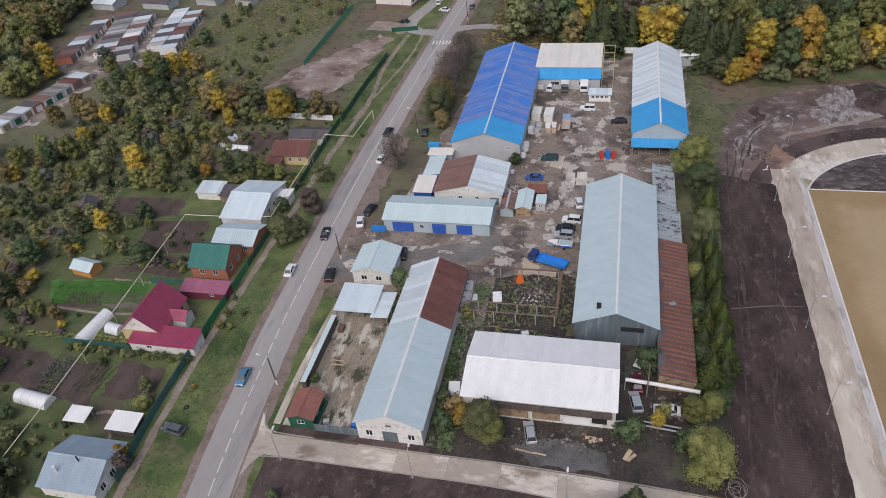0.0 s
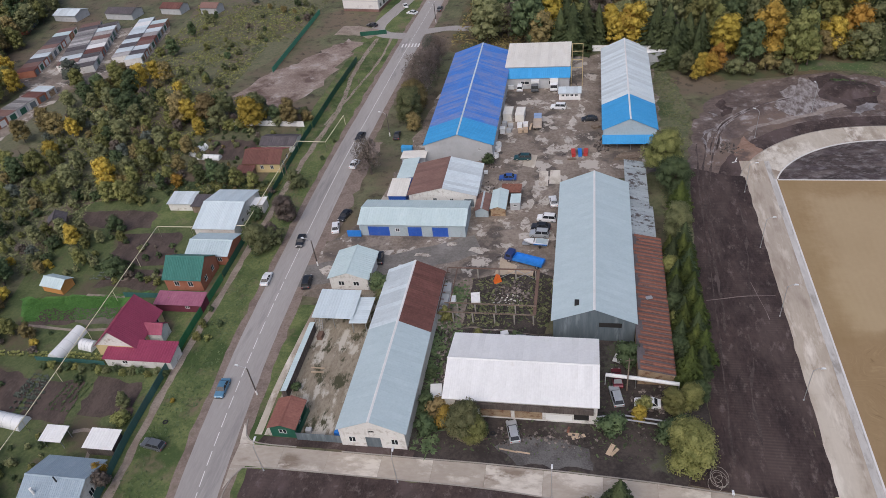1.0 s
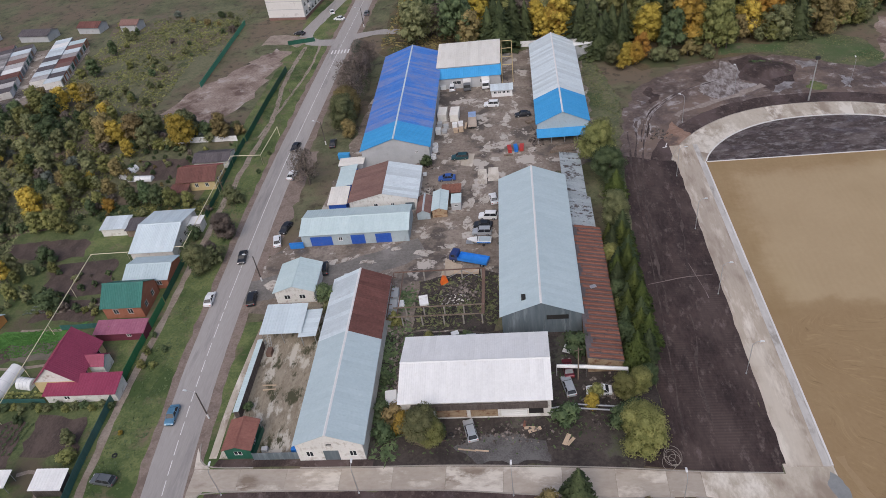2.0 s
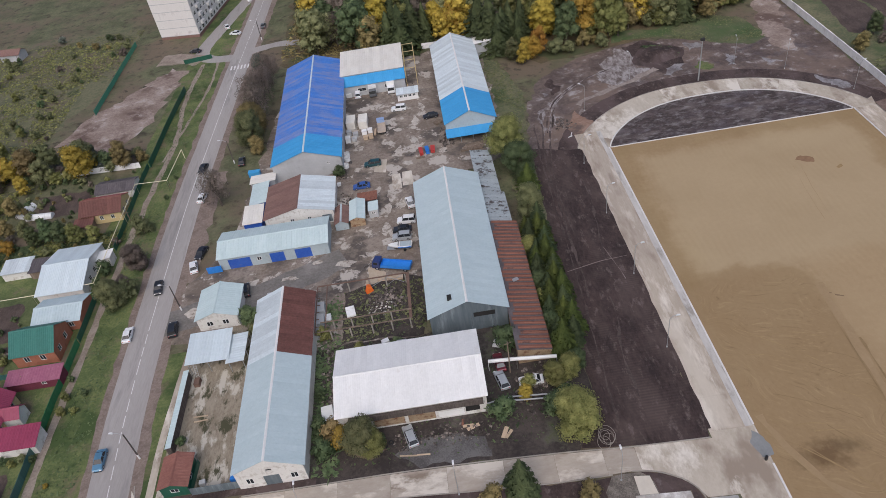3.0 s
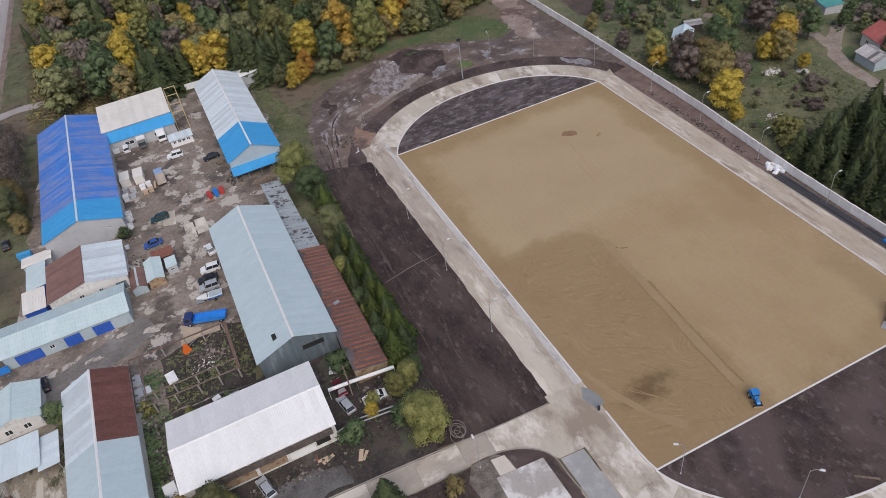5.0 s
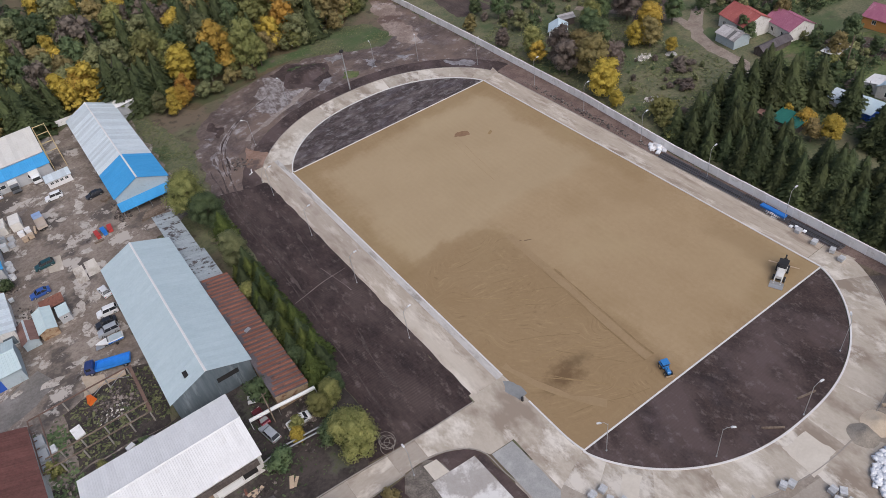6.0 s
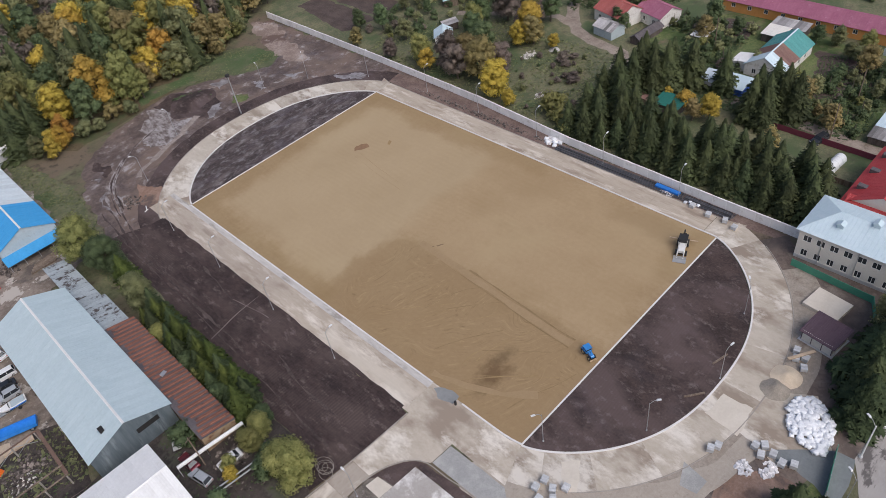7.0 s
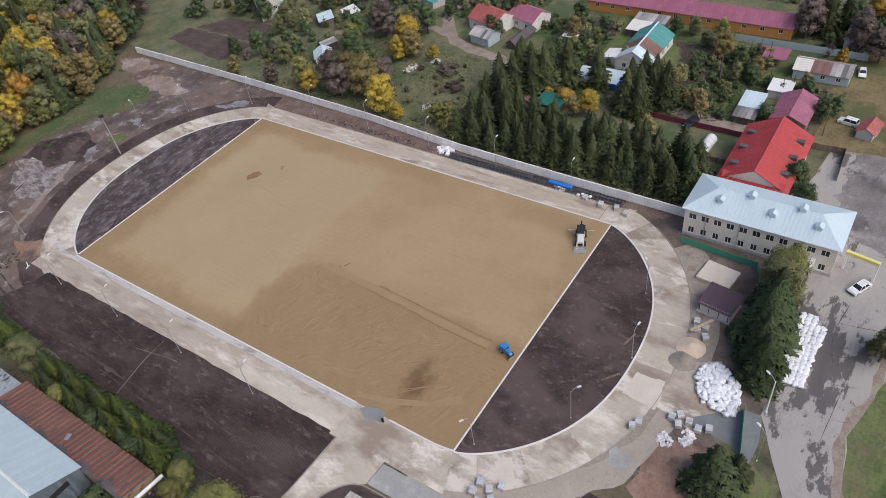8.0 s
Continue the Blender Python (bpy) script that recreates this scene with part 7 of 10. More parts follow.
SMALL = [("bush", "green", 5), ("bush", "olive", 3), ("bush", "lime", 1), ("tree", "green", 1.5), ("tree", "olive", 1), ("bush", "rust", 1.3), ("tree", "ochre", 0.7)]
scatter([(78, 150), (100, 180), (125, 170), (150, 110), (128, 98), (112, 112), (86, 116), (80, 132)], 130, 3.2, SMALL, (0.5, 1.0), 23, far=lambda x, y: x > 88)
scatter([(74, 62), (92, 80), (108, 70), (100, 50), (88, 46), (78, 56)], 26, 3.5, [("bush", "rust", 3), ("bush", "olive", 2), ("bush", "green", 1)], (0.2, 0.55), 24)
scatter([(112, 60), (130, 90), (160, 70), (175, 0), (165, -30), (110, -25), (104, 0), (120, 20)], 170, 2.6, SMALL, (0.35, 0.95), 25, far=lambda x, y: True)
scatter([(135, 90), (150, 100), (172, 60), (176, 20), (160, 40)], 30, 4.0, SMALL, (0.6, 1.1), 26, far=lambda x, y: True)
scatter([(140, -28), (172, -24), (176, -40), (142, -40)], 14, 4, [("tree", "rust", 2), ("tree", "green", 2), ("tree", "orange", 1)], (0.8, 1.2), 27)

HOMES = [(-138, -118, 34, 56), (-134, -121, 57, 76), (-147, -120, 74, 93), (-134, -120, 103, 122), (-133, -119, 2, 21), (-148, -140, 36, 46), (-151, -140, 18, 24), (-166, -136, 45, 58), (-172, -145, 78, 88), (-134, -123, 23, 34), (-152, -135, 21, 35)]
scatter([(-153, 2), (-119.5, 2), (-122, 127), (-153, 127)], 130, 1.6, [("bush", "green", 5), ("bush", "olive", 2), ("bush", "lime", 1.4), ("bush", "rust", 0.8), ("bush", "ochre", 0.7)], (0.2, 0.55), 41, far=lambda x, y: True, avoid=HOMES)
scatter([(-176, 62), (-150, 60), (-150, 126), (-164, 126), (-172, 90)], 80, 2.0, WILD, (0.3, 0.75), 42, far=lambda x, y: True, avoid=HOMES)
scatter([(-168, 4), (-150, 4), (-150, 46), (-168, 46)], 40, 2.2, WILD, (0.3, 0.7), 43, far=lambda x, y: True, avoid=HOMES)

grow_bulk()


def tufts(name, poly, n, size, material, seed, label):
    """Weeds and grass tufts that nobody could count."""
    rng, rnd = np.random.default_rng(seed), random.Random(seed)
    xs, ys = [p[0] for p in poly], [p[1] for p in poly]
    pts = []
    while len(pts) < n:
        p = (rnd.uniform(min(xs), max(xs)), rnd.uniform(min(ys), max(ys)))
        if inside(p, poly) and noise.noise((p[0] * 0.12, p[1] * 0.12, seed)) > rnd.uniform(-0.5, 0.4) and not any(a < p[0] < b and c < p[1] < d for a, b, c, d in KEEP_OUT):
            pts.append(p)
    pts = np.array(pts)
    a = rng.uniform(0, 2 * np.pi, n)
    s = size * rng.uniform(0.5, 1.5, n)
    d = np.stack([np.cos(a), np.sin(a), np.zeros(n)], 1) * s[:, None]
    base = np.concatenate([pts, np.zeros((n, 1))], 1)
    lean = np.stack([rng.normal(size=n), rng.normal(size=n), np.zeros(n)], 1) * s[:, None] * 0.8
    up = np.array([0, 0, 1.0]) * s[:, None] * 0.45
    v = np.stack([base - d * 0.5, base + d * 0.5, base + d * 0.35 + up + lean, base - d * 0.35 + up * 0.8 + lean], 1).reshape(-1, 3)
    tagged(new(name, cloud_mesh(name, v, material, 4)), label, kind="stuff")


tufts("weeds", [(-232, 128), (-152, 96), (-150, 124), (-160, 150), (-150, 225), (-205, 235), (-205, 170)], 11000, 0.5, L_LIME, 31, "olive weeds and tall grass in the gully")
tufts("weeds", [(-205, 72), (-166, 60), (-170, 90), (-152, 96), (-200, 110)], 5000, 0.5, L_OLIVE, 32, "green weeds on the slope")
tufts("dry_grass", [(-178, 160), (-150, 150), (-147, 235), (-190, 235)], 3000, 0.5, L_OLIVE, 33, "dry yellow grass")
tufts("dry_grass", [(72, 46), (72, 120), (90, 130), (112, 100), (110, 60), (100, 44), (80, 44)], 5000, 0.5, L_OLIVE, 34, "dry yellow grass beyond the fence")
tufts("weeds", [(100, 40), (130, 90), (160, 70), (175, -30), (104, -30)], 12000, 0.55, L_GREEN, 35, "green garden weeds")
tufts("weeds", [(-72, 23), (-24, 23), (-24, 47), (-36, 60), (-50, 66), (-72, 64)], 2600, 0.3, L_GREEN, 36, "green weeds in the scrap yard")
tufts("weeds", [(-71, 22), (-66.4, 22), (-66.4, 62), (-71, 62)], 1500, 0.5, L_GREEN, 44, "dark green weeds between the workshops")
tufts("weeds", [(-66, 51), (-49.6, 51), (-49.6, 66), (-66, 65)], 900, 0.45, L_OLIVE, 45, "olive weeds inside the ruin")
tufts("weeds", [(-152, 2), (-121, 2), (-121, 100), (-152, 100)], 3500, 0.45, L_LIME, 46, "yellow-green weeds among the garden beds")
tufts("grass_tufts", [(-121, 5), (-110, 5), (-113, 60), (-112, 190), (-121, 190), (-122, 90)], 5000, 0.26, L_GREEN, 37, "short grass tufts on the verge")
tufts("weeds", [(-152, 2), (-121, 2), (-121, 100), (-152, 100)], 6500, 0.4, L_GREEN, 38, "green weeds among the garden beds")
tufts("weeds", [(-26, 60), (-19.5, 108), (-15.5, 136), (-20, 160), (-27, 160)], 2000, 0.4, L_OLIVE, 39, "thin weeds along the hall")
tufts("weeds", [(23, 153), (31, 149), (31, 143), (25, 143)], 500, 0.5, L_GREEN, 51, "green weeds on a soil mound")
tufts("grass_tufts", [(15.7, 159), (32, 163), (46, 169), (57, 160), (58, 146), (44, 147), (30, 157)], 1800, 0.3, L_OLIVE, 52, "short grass tufts in the clearing")
tufts("leaf_litter", [(-90, 180), (-20, 172), (60, 172), (60, 250), (-85, 250)], 9000, 0.8, L_OCHRE, 40, "yellow undergrowth of the wood")


# ---- rows of vegetables in the gardens ----
def crop_rows(corner, along_, across, rows, per_row, size, material, label, seed):
    """Small plants set in rows; too many to count."""
    rng = np.random.default_rng(seed)
    n = rows * per_row
    i, j = np.divmod(np.arange(n), per_row)
    c, a, b = np.array(corner), np.array(along_), np.array(across)
    at = c + np.outer((j + 0.5) / per_row, a) + np.outer((i + 0.5) / rows, b) + rng.normal(size=(n, 2)) * 0.12
    keep = rng.random(n) > 0.15
    tris = []
    for p in at[keep]:
        s = size * rng.uniform(0.5, 1.2)
        for k in range(10):
            t = 2 * np.pi * (k + rng.random()) / 10
            u = np.array([np.cos(t), np.sin(t), 0])
            w = np.array([-u[1], u[0], 0])
            o = np.array([*p, 0.04])
            tris += [o, o + u * s * 0.7 + w * s * 0.3 + np.array([0, 0, s * 0.5]), o + u * s * 0.9 - w * s * 0.25 + np.array([0, 0, s * rng.uniform(0.2, 0.7)])]
    tagged(new("vegetable_rows", cloud_mesh("vegetable_rows", np.array(tris), material)), label, kind="stuff")


crop_rows((-149.1, 27.0), (0.8, 6.0), (4.8, -0.6), 7, 9, 0.42, L_GREYG, "grey-green cabbages in rows", 1)
crop_rows((-141, 24.5), (1.0, 7.0), (6.0, 0.0), 5, 16, 0.32, L_GREEN, "green vegetable rows in the dug bed", 2)
crop_rows((-160, 36.6), (33, 0.8), (0.2, 1.6), 2, 60, 0.5, L_LIME, "yellow-green border plants between the plots", 3)
crop_rows((-164, 53.2), (22, 2.6), (3.4, -7.0), 22, 60, 0.26, L_CLOVER, "bright green clover crop", 4)
crop_rows((-153, 60), (8, 0.5), (0.5, 3.0), 3, 14, 0.4, L_GREYG, "grey-green cabbages at the end of a plot", 5)
crop_rows((-135, 60), (4, 9), (3, -1), 4, 16, 0.5, L_OLIVE, "olive berry bushes in rows", 6)
crop_rows((118, 8), (18, 5), (4, -6), 8, 26, 0.4, L_GREEN, "green vegetable rows in a dark plot", 7)
crop_rows((136, 34), (7, 0.5), (0, 9), 9, 10, 0.35, L_GREYG, "grey-green vegetables in a dark plot", 8)

# ---- the garden side ----
S2 = windows
gable_house("maroon_house", -132.6, 43.6, 8.8, 10.2, 3.0, 7.0, 0, W_YEL, [(0, 1, R_MAROON, R_MAROON)], "two-storey house with a steep maroon metal roof", "house", gable_mat=W_WHITE, ribs=3,
            openings={"E": [(2.4, 1.4, 1.0, 2.4, "window"), (7.6, 1.6, 1.0, 2.4, "window")], "S": [(3, 1.0, 1.0, 2.0, "window")]})
gable_house("maroon_porch", -126.9, 44.2, 3.0, 3.4, 2.6, 3.9, 90, W_WHITE, [(0, 1, R_MAROON, R_MAROON)], "small porch with a maroon roof", "porch", over=0.25, openings={"N": [(1.5, 1.2, 0.1, 2.2, "maroon")]})
lean_to("maroon_annexe", -127.0, 38.0, 4.0, 14.0, 2.3, 3.1, 90, W_WHITE, R_MAROON, "low white annexe with a maroon roof", "annexe", openings={"W": [(4, 1.2, 0.8, 1.7, "window")]})
lean_to("maroon_shed", -126.0, 53.0, 3.0, 10.4, 2.2, 2.7, 90, W_MAROON, R_PINK, "long maroon shed with a magenta roof", "shed", openings={"W": [(7, 1.0, 1.0, 1.7, "window")]})
gable_house("brick_house", -127.8, 62.0, 8.0, 8.6, 3.5, 6.4, 90, W_BRICK, [(0, 1, R_GREEN, R_GREEN)], "orange brick house with a dark green roof", "house", ribs=3,
            openings={"S": [(2.2, 1.2, 1.2, 2.6, "window"), (5.6, 1.2, 1.2, 2.6, "window")] , "W": S2(2, 2.4, 3.2, 1.2, 1.2, 2.6)})
gable_house("grey_cottage", -126.2, 70.6, 7.6, 10.0, 2.9, 4.2, 90, W_BRICK, [(0, 1, R_GREY, R_GREY)], "low brick cottage with a pale sheet roof", "cottage", openings={"W": S2(3, 2, 2.8, 1.1, 1.0, 2.2)})
gable_house("white_cottage", -128.6, 84.2, 15.6, 10.2, 3.0, 5.0, 90, W_WHITE, [(0, 1, R_PALEBLUE, R_PALEBLUE)], "large white cottage with a pale sheet roof", "cottage", ribs=3, openings={"S": [(5, 1.1, 1.0, 2.3, "window"), (8, 1.1, 1.0, 2.3, "window"), (11, 1.1, 1.0, 2.3, "window")]})
lean_to("porch_shed", -121.9, 88.0, 3.0, 3.0, 2.4, 2.7, 0, W_WHITE, R_WHITE, "small white porch of the cottage", "porch")
lean_to("white_shed", -142.8, 89.2, 4.4, 6.4, 2.3, 2.7, 90, W_WHITE, R_ZINC, "white garden shed with a pale roof")
lean_to("grey_shed", -137.2, 88.2, 4.0, 4.0, 2.2, 2.6, 90, W_WOOD, R_DARK, "grey board shed with a felt roof")
gable_house("red_roof_cottage", -127.6, 108.6, 7.8, 10.2, 3.0, 4.9, 90, W_YEL, [(0, 1, R_RUST, R_REDD)], "ochre cottage with a rust-red roof", "cottage", openings={"S": S2(2, 2.4, 3, 1.1, 1.0, 2.3), "W": S2(3, 2, 2.8, 1.0, 1.0, 2.2)}, ribs=3)
lean_to("red_shed", -131.5, 103.0, 2.6, 4.4, 2.0, 2.4, 90, W_WOOD, R_RUST, "small shed with a rust-red roof")
gable_house("felt_roof_shed", -126.8, 117.6, 5.6, 10.0, 2.5, 3.5, 90, W_WHITE, [(0, 1, R_DARK, R_DARK)], "whitewashed shed with a dark felt roof", "shed")
gable_house("blue_grey_house", -125.4, 8.8, 9.4, 10.4, 3.0, 5.0, 90, W_WHITE, [(0, 1, R_SLATE, R_SLATE)], "white house with a blue-grey sheet roof", "house", openings={"S": S2(3, 2, 2.6, 1.2, 1.0, 2.4)}, ribs=3)
for dx, dy, h, m, lab in ((-2.6, -2.6, 5.3, WHITEP, "short white flue pipe through the roof"), (0.6, -0.7, 6.0, BLACK, "thin dark flue pipe through the roof")):
    solid("flue_pipe", b_tube((0, 0, 0), (0, 0, h), 0.24 if m == WHITEP else 0.12), m, -125.4 + dx, 8.8 + dy, label=lab, category="flue pipe")
lean_to("white_pavilion", -133.2, 18.3, 2.6, 3.8, 2.3, 2.6, 90, W_WOOD, R_WHITE, "open shelter with a white roof", "shelter", posts=True)
lean_to("white_roof_shed", -123.6, 18.0, 3.2, 5.2, 2.3, 2.7, 90, W_DARK, R_WHITE, "dark shed with a white roof")
gable_house("garden_cabin", -158.6, 57.4, 3.6, 5.6, 2.0, 3.0, 80, W_ORANGE, [(0, 1, R_PALE, R_PALE)], "orange garden cabin with a pale roof", "cabin", over=0.3)
gable_house("board_cabin", -173.0, 79.6, 4.0, 4.2, 2.4, 3.8, 25, W_WOOD, [(0, 1, R_DARK, R_DARK)], "grey weathered board cabin", "cabin", openings={"E": [(1.8, 0.9, 1.2, 2.0, "window")]})


def tunnel(x, y, length, radius, rz, label="white polythene garden tunnel"):
    """A hooped greenhouse, along its own y."""
    root = thing("greenhouse", x, y, 0, rz, label, "greenhouse")
    bm = bmesh.new()
    n = 12
    prev = None
    for k in range(n + 1):
        a = math.pi * k / n
        now = [bm.verts.new((-radius * math.cos(a), s * length / 2, radius * 1.15 * math.sin(a) + 0.05)) for s in (-1, 1)]
        if prev:
            bm.faces.new((prev[0], prev[1], now[1], now[0]))
        prev = now
    part("cover", bm, FOIL, root)
    for s in (-1, 1):
        bm = bmesh.new()
        prism(bm, [(-radius * math.cos(math.pi * k / n) * 0.98, radius * 1.13 * math.sin(math.pi * k / n) + 0.05) for k in range(n + 1)], "y", s * length / 2 - 0.04, s * length / 2 + 0.02)
        part("end_wall", bm, FOIL, root)
    for k in range(5):
        y0 = -length / 2 + length * k / 4
        bm = bmesh.new()
        for j in range(8):
            a0, a1 = math.pi * j / 8, math.pi * (j + 1) / 8
            tube(bm, (-radius * 1.015 * math.cos(a0), y0, radius * 1.16 * math.sin(a0) + 0.05), (-radius * 1.015 * math.cos(a1), y0, radius * 1.16 * math.sin(a1) + 0.05), 0.03, sides=4, caps=False)
        part("hoop", bm, METAL, root)
    return root


tunnel(-145.6, 40.6, 8.2, 1.5, -8)
tunnel(-145.8, 21.6, 7.6, 1.5, 83)
tunnel(-151.2, 115.2, 5.4, 1.3, -20)
tunnel(-146.4, 111.8, 7.0, 1.0, 85)
tunnel(-140.8, 40.6, 3.4, 1.3, 80, "short white arched garden shelter")
tunnel(93.6, -8.0, 6.4, 1.3, 86)


def fence(points, h, material, label, bay=2.5, thick=0.05, name="fence", cap=0.0, post_mat=None, post=0.05):
    """Panels with posts along a line."""
    root = thing(name, 0, 0, 0, 0, label, "fence")
    rnd = random.Random(label)
    cache = {}
    for (x0, y0), (x1, y1) in zip(points, points[1:]):
        d = math.dist((x0, y0), (x1, y1))
        n = max(1, round(d / bay))
        rz = math.degrees(math.atan2(y1 - y0, x1 - x0))
        w = round(d / n, 2)
        if w not in cache:
            bm = bmesh.new()
            box(bm, 0.02, w - 0.02, -thick / 2, thick / 2, 0.06, h)
            if cap:
                box(bm, 0.0, w, -thick, thick, h, h + cap)
            m = bmesh.new()
            box(m, -post, post, -post, post, 0, h + 0.06)
            cache[w] = mesh_of(bm, material, "panel"), mesh_of(m, post_mat or material, "post")
        for k in range(n):
            x, y = x0 + (x1 - x0) * k / n, y0 + (y1 - y0) * k / n
            ob = new("panel", cache[w][0])
            ob.parent, ob.matrix_basis = root, pose(x, y, rnd.uniform(-0.03, 0.03), 0, rnd.uniform(-0.6, 0.6), rz)
            ob = new("post", cache[w][1])
            ob.parent, ob.matrix_basis = root, pose(x, y, 0, 0, 0, rz)
    return root


GRN2 = surface("bright_green_sheet", (0.020, 0.150, 0.060), (0.035, 0.195, 0.085), fine=2, coarse=0.4, stretch=(6, 6, 0.3), rough=0.45, bump=0.03, vary=0.08)
TEALF = surface("teal_sheet_fence", (0.035, 0.110, 0.100), (0.060, 0.150, 0.140), fine=2, coarse=0.4, stretch=(6, 6, 0.3), rough=0.45, bump=0.03, vary=0.1)
fence([(-119.5, 8), (-120.6, 20), (-121.0, 36.0)], 1.9, TEALF, "teal corrugated-sheet garden fence")
fence([(-121.0, 36.0), (-120.8, 62.0)], 1.9, GRN2, "bright green corrugated-sheet garden fence")
fence([(-120.9, 62.5), (-121.0, 76)], 1.7, W_GREEN, "dark green garden fence")
fence([(-121.2, 92), (-121.6, 122), (-121.4, 128)], 1.7, W_GREEN, "dark green sheet garden fence")
fence([(-121.0, 128), (-120.6, 150), (-119.6, 173)], 2.0, W_GREEN, "dark green sheet fence above the path")
fence([(-152, 130.2), (-138, 129.8), (-124, 129.0)], 1.8, W_PANEL, "grey slab garden fence")
fence([(-141, 55.2), (-131.5, 55.4)], 1.4, TEALF, "teal board fence between plots")
fence([(-150, 36.2), (-140, 36.2), (-134.5, 36.0)], 1.2, TEALF, "low teal fence between plots")
fence([(-147.4, 166), (-147.2, 190), (-147, 219)], 1.8, NETG, "green sheet fence across the slope")
fence([(-124, 194.5), (-114.5, 196.0)], 1.6, W_GREEN, "short dark green fence at the forecourt")
fence([(-90.2, 22.6), (-82.4, 22.6)], 1.9, W_TIN, "grey sheet fence of the workshop court")
fence([(-90.3, 22.8), (-90.0, 28.5)], 1.2, W_GREEN, "low green fence by the gatehouse")
fence([(72.6, 173), (72.2, 118), (71.2, 74), (69.0, 42.5), (68.5, 15), (68.4, -12.5)], 2.2, W_PANEL, "white concrete panel fence round the sports ground", bay=3.0, thick=0.14, cap=0.08, post=0.11)
fence([(60.9, -14.2), (60.0, -28.8), (56.2, -30.6)], 1.7, NETG, "green netting fence before the school", post_mat=NETG)
fence([(20.4, -37.8), (28.5, -36.0)], 2.0, NETG, "leaning green netting fence", post_mat=METAL)
fence([(143.6, 1.0), (143.6, -31.5)], 2.0, W_LBLUE, "blue-grey sheet fence behind the gardens")
fence([(100.2, 12), (99.8, -14)], 1.5, W_MAROON, "dark red board fence along gardens")
fence([(101.5, -27), (102.0, -35), (92, -35.5)], 1.6, W_WOOD, "weathered grey board fence of a garden")
fence([(88.5, -5), (88.5, -16)], 1.4, W_WOOD, "weathered board fence of a garden")
fence([(-23.5, 175), (-42, 175.5)], 2.0, W_PANEL, "grey concrete fence behind the hall", bay=3)

# garages at the end of the gully: long rows with mixed roofs
GROOFS = [R_MIX, R_ZINC, R_DARK, R_BROWN, R_WHITE, R_PALE, R_DARK, R_MIX, R_RUST, R_ZINC]
GPROTO = {}


def garage(x, y, rz, depth, i):
    if (i, depth) not in GPROTO:
        GPROTO[i, depth] = lean_to("garage", x, y, depth, 4.1, 2.3, 2.6, rz, (W_WHITE, W_GREY, W_BRICK)[i % 3], GROOFS[i], "row garage with a patched flat roof", "garage", over=0.02, pitch=2.05, ribs=1,
                                   openings={"E": [(1.95, 2.4, 0.1, 2.1, "door_" + ("tin", "rust", "white", "green")[i % 4])]}, group="garage rows")
        return GPROTO[i, depth]
    return copy_thing(GPROTO[i, depth], pose(x, y, 0, 0, 0, rz))


rg = random.Random(8)
for (xa, ya), (xb, yb), deep in (((-251.8, 208.2), (-243.5, 166.8), 7.0), ((-243.8, 213.1), (-229.6, 172.7), 8.0), ((-235.4, 212.1), (-221.4, 169.3), 8.0), ((-219.9, 215.6), (-211.1, 177.9), 6.4), ((-212.7, 213.1), (-204.6, 175.4), 6.4), ((-226.1, 155.0), (-233.2, 116.9), 7.4), ((-279.4, 221.9), (-275.5, 208.2), 6.0)):
    n = int(math.dist((xa, ya), (xb, yb)) / 4.15)
    rz = math.degrees(math.atan2(yb - ya, xb - xa)) + 90
    for k in range(n):
        t = (k + 0.5) / n
        garage(xa + (xb - xa) * t, ya + (yb - ya) * t, rz, deep, rg.randrange(10))
patch("ground_lane", [(-256, 212), (-208, 212), (-199, 170), (-219, 157), (-222, 122), (-232, 120), (-238, 160), (-246, 164)], 0.01, YARD, 1.0, 3, "dirt lanes between the garages")
for x, y, w, l, m in ((-262, 226, 8, 12, R_ZINC), (-236, 225, 7, 14, R_DARK), (-214, 228, 6, 10, R_RUST), (-288, 226, 6, 10, R_WHITE), (-196, 226, 5, 8, R_BROWN)):
    gable_house("outbuilding", x, y, w, l, 2.8, 4.0, 80, W_GREY, [(0, 1, m, m)], "low outbuilding beyond the garages", "outbuilding", pitch=2.3, ribs=1)

# the apartment block up the street
block = thing("apartment_block", -124.5, 250.7, 0, -10, "five-storey white panel apartment block", "apartment block")
block.scale = (1.08, 1.0, 1.11)
APT = surface("panel_facade", (0.66, 0.64, 0.62), (0.74, 0.72, 0.70), fine=2, coarse=0.3, stain=(0.46, 0.43, 0.42), stain_scale=0.3, bump=0.02)
rows_ = [(2.0 + 3.2 * k, 1.6, 1.2 + 2.75 * f, 2.6 + 2.75 * f, "window") for k in range(19) for f in range(5)]
put_wall(block, (-7, -32, 0), 0, 14, 14.4, 0.3, APT)
put_wall(block, (7, -31.7, 0), 90, 63.4, 14.4, 0.3, APT, rows_)
put_wall(block, (-7, 31.7, 0), 270, 63.4, 14.4, 0.3, APT)
put_wall(block, (7, 32, 0), 180, 14, 14.4, 0.3, APT)
part("roof", b_box(-6.7, 6.7, -31.7, 31.7, 14.0, 14.3), R_DARK, block, "flat dark felt roof")
part("roof_hatch", b_box(-2, 1, -24, -21, 14.3, 16.0), R_DARK, block)
part("plinth", b_box(-7.06, 7.06, -32.06, 32.06, 0, 0.9), R_BROWN, block, "brown painted plinth")
for k in range(5):
    part("panel_joint", b_box(-7.02, 7.02, -32.02, -31.98, 2.75 * k + 0.88, 2.75 * k + 1.04), W_GREY, block)
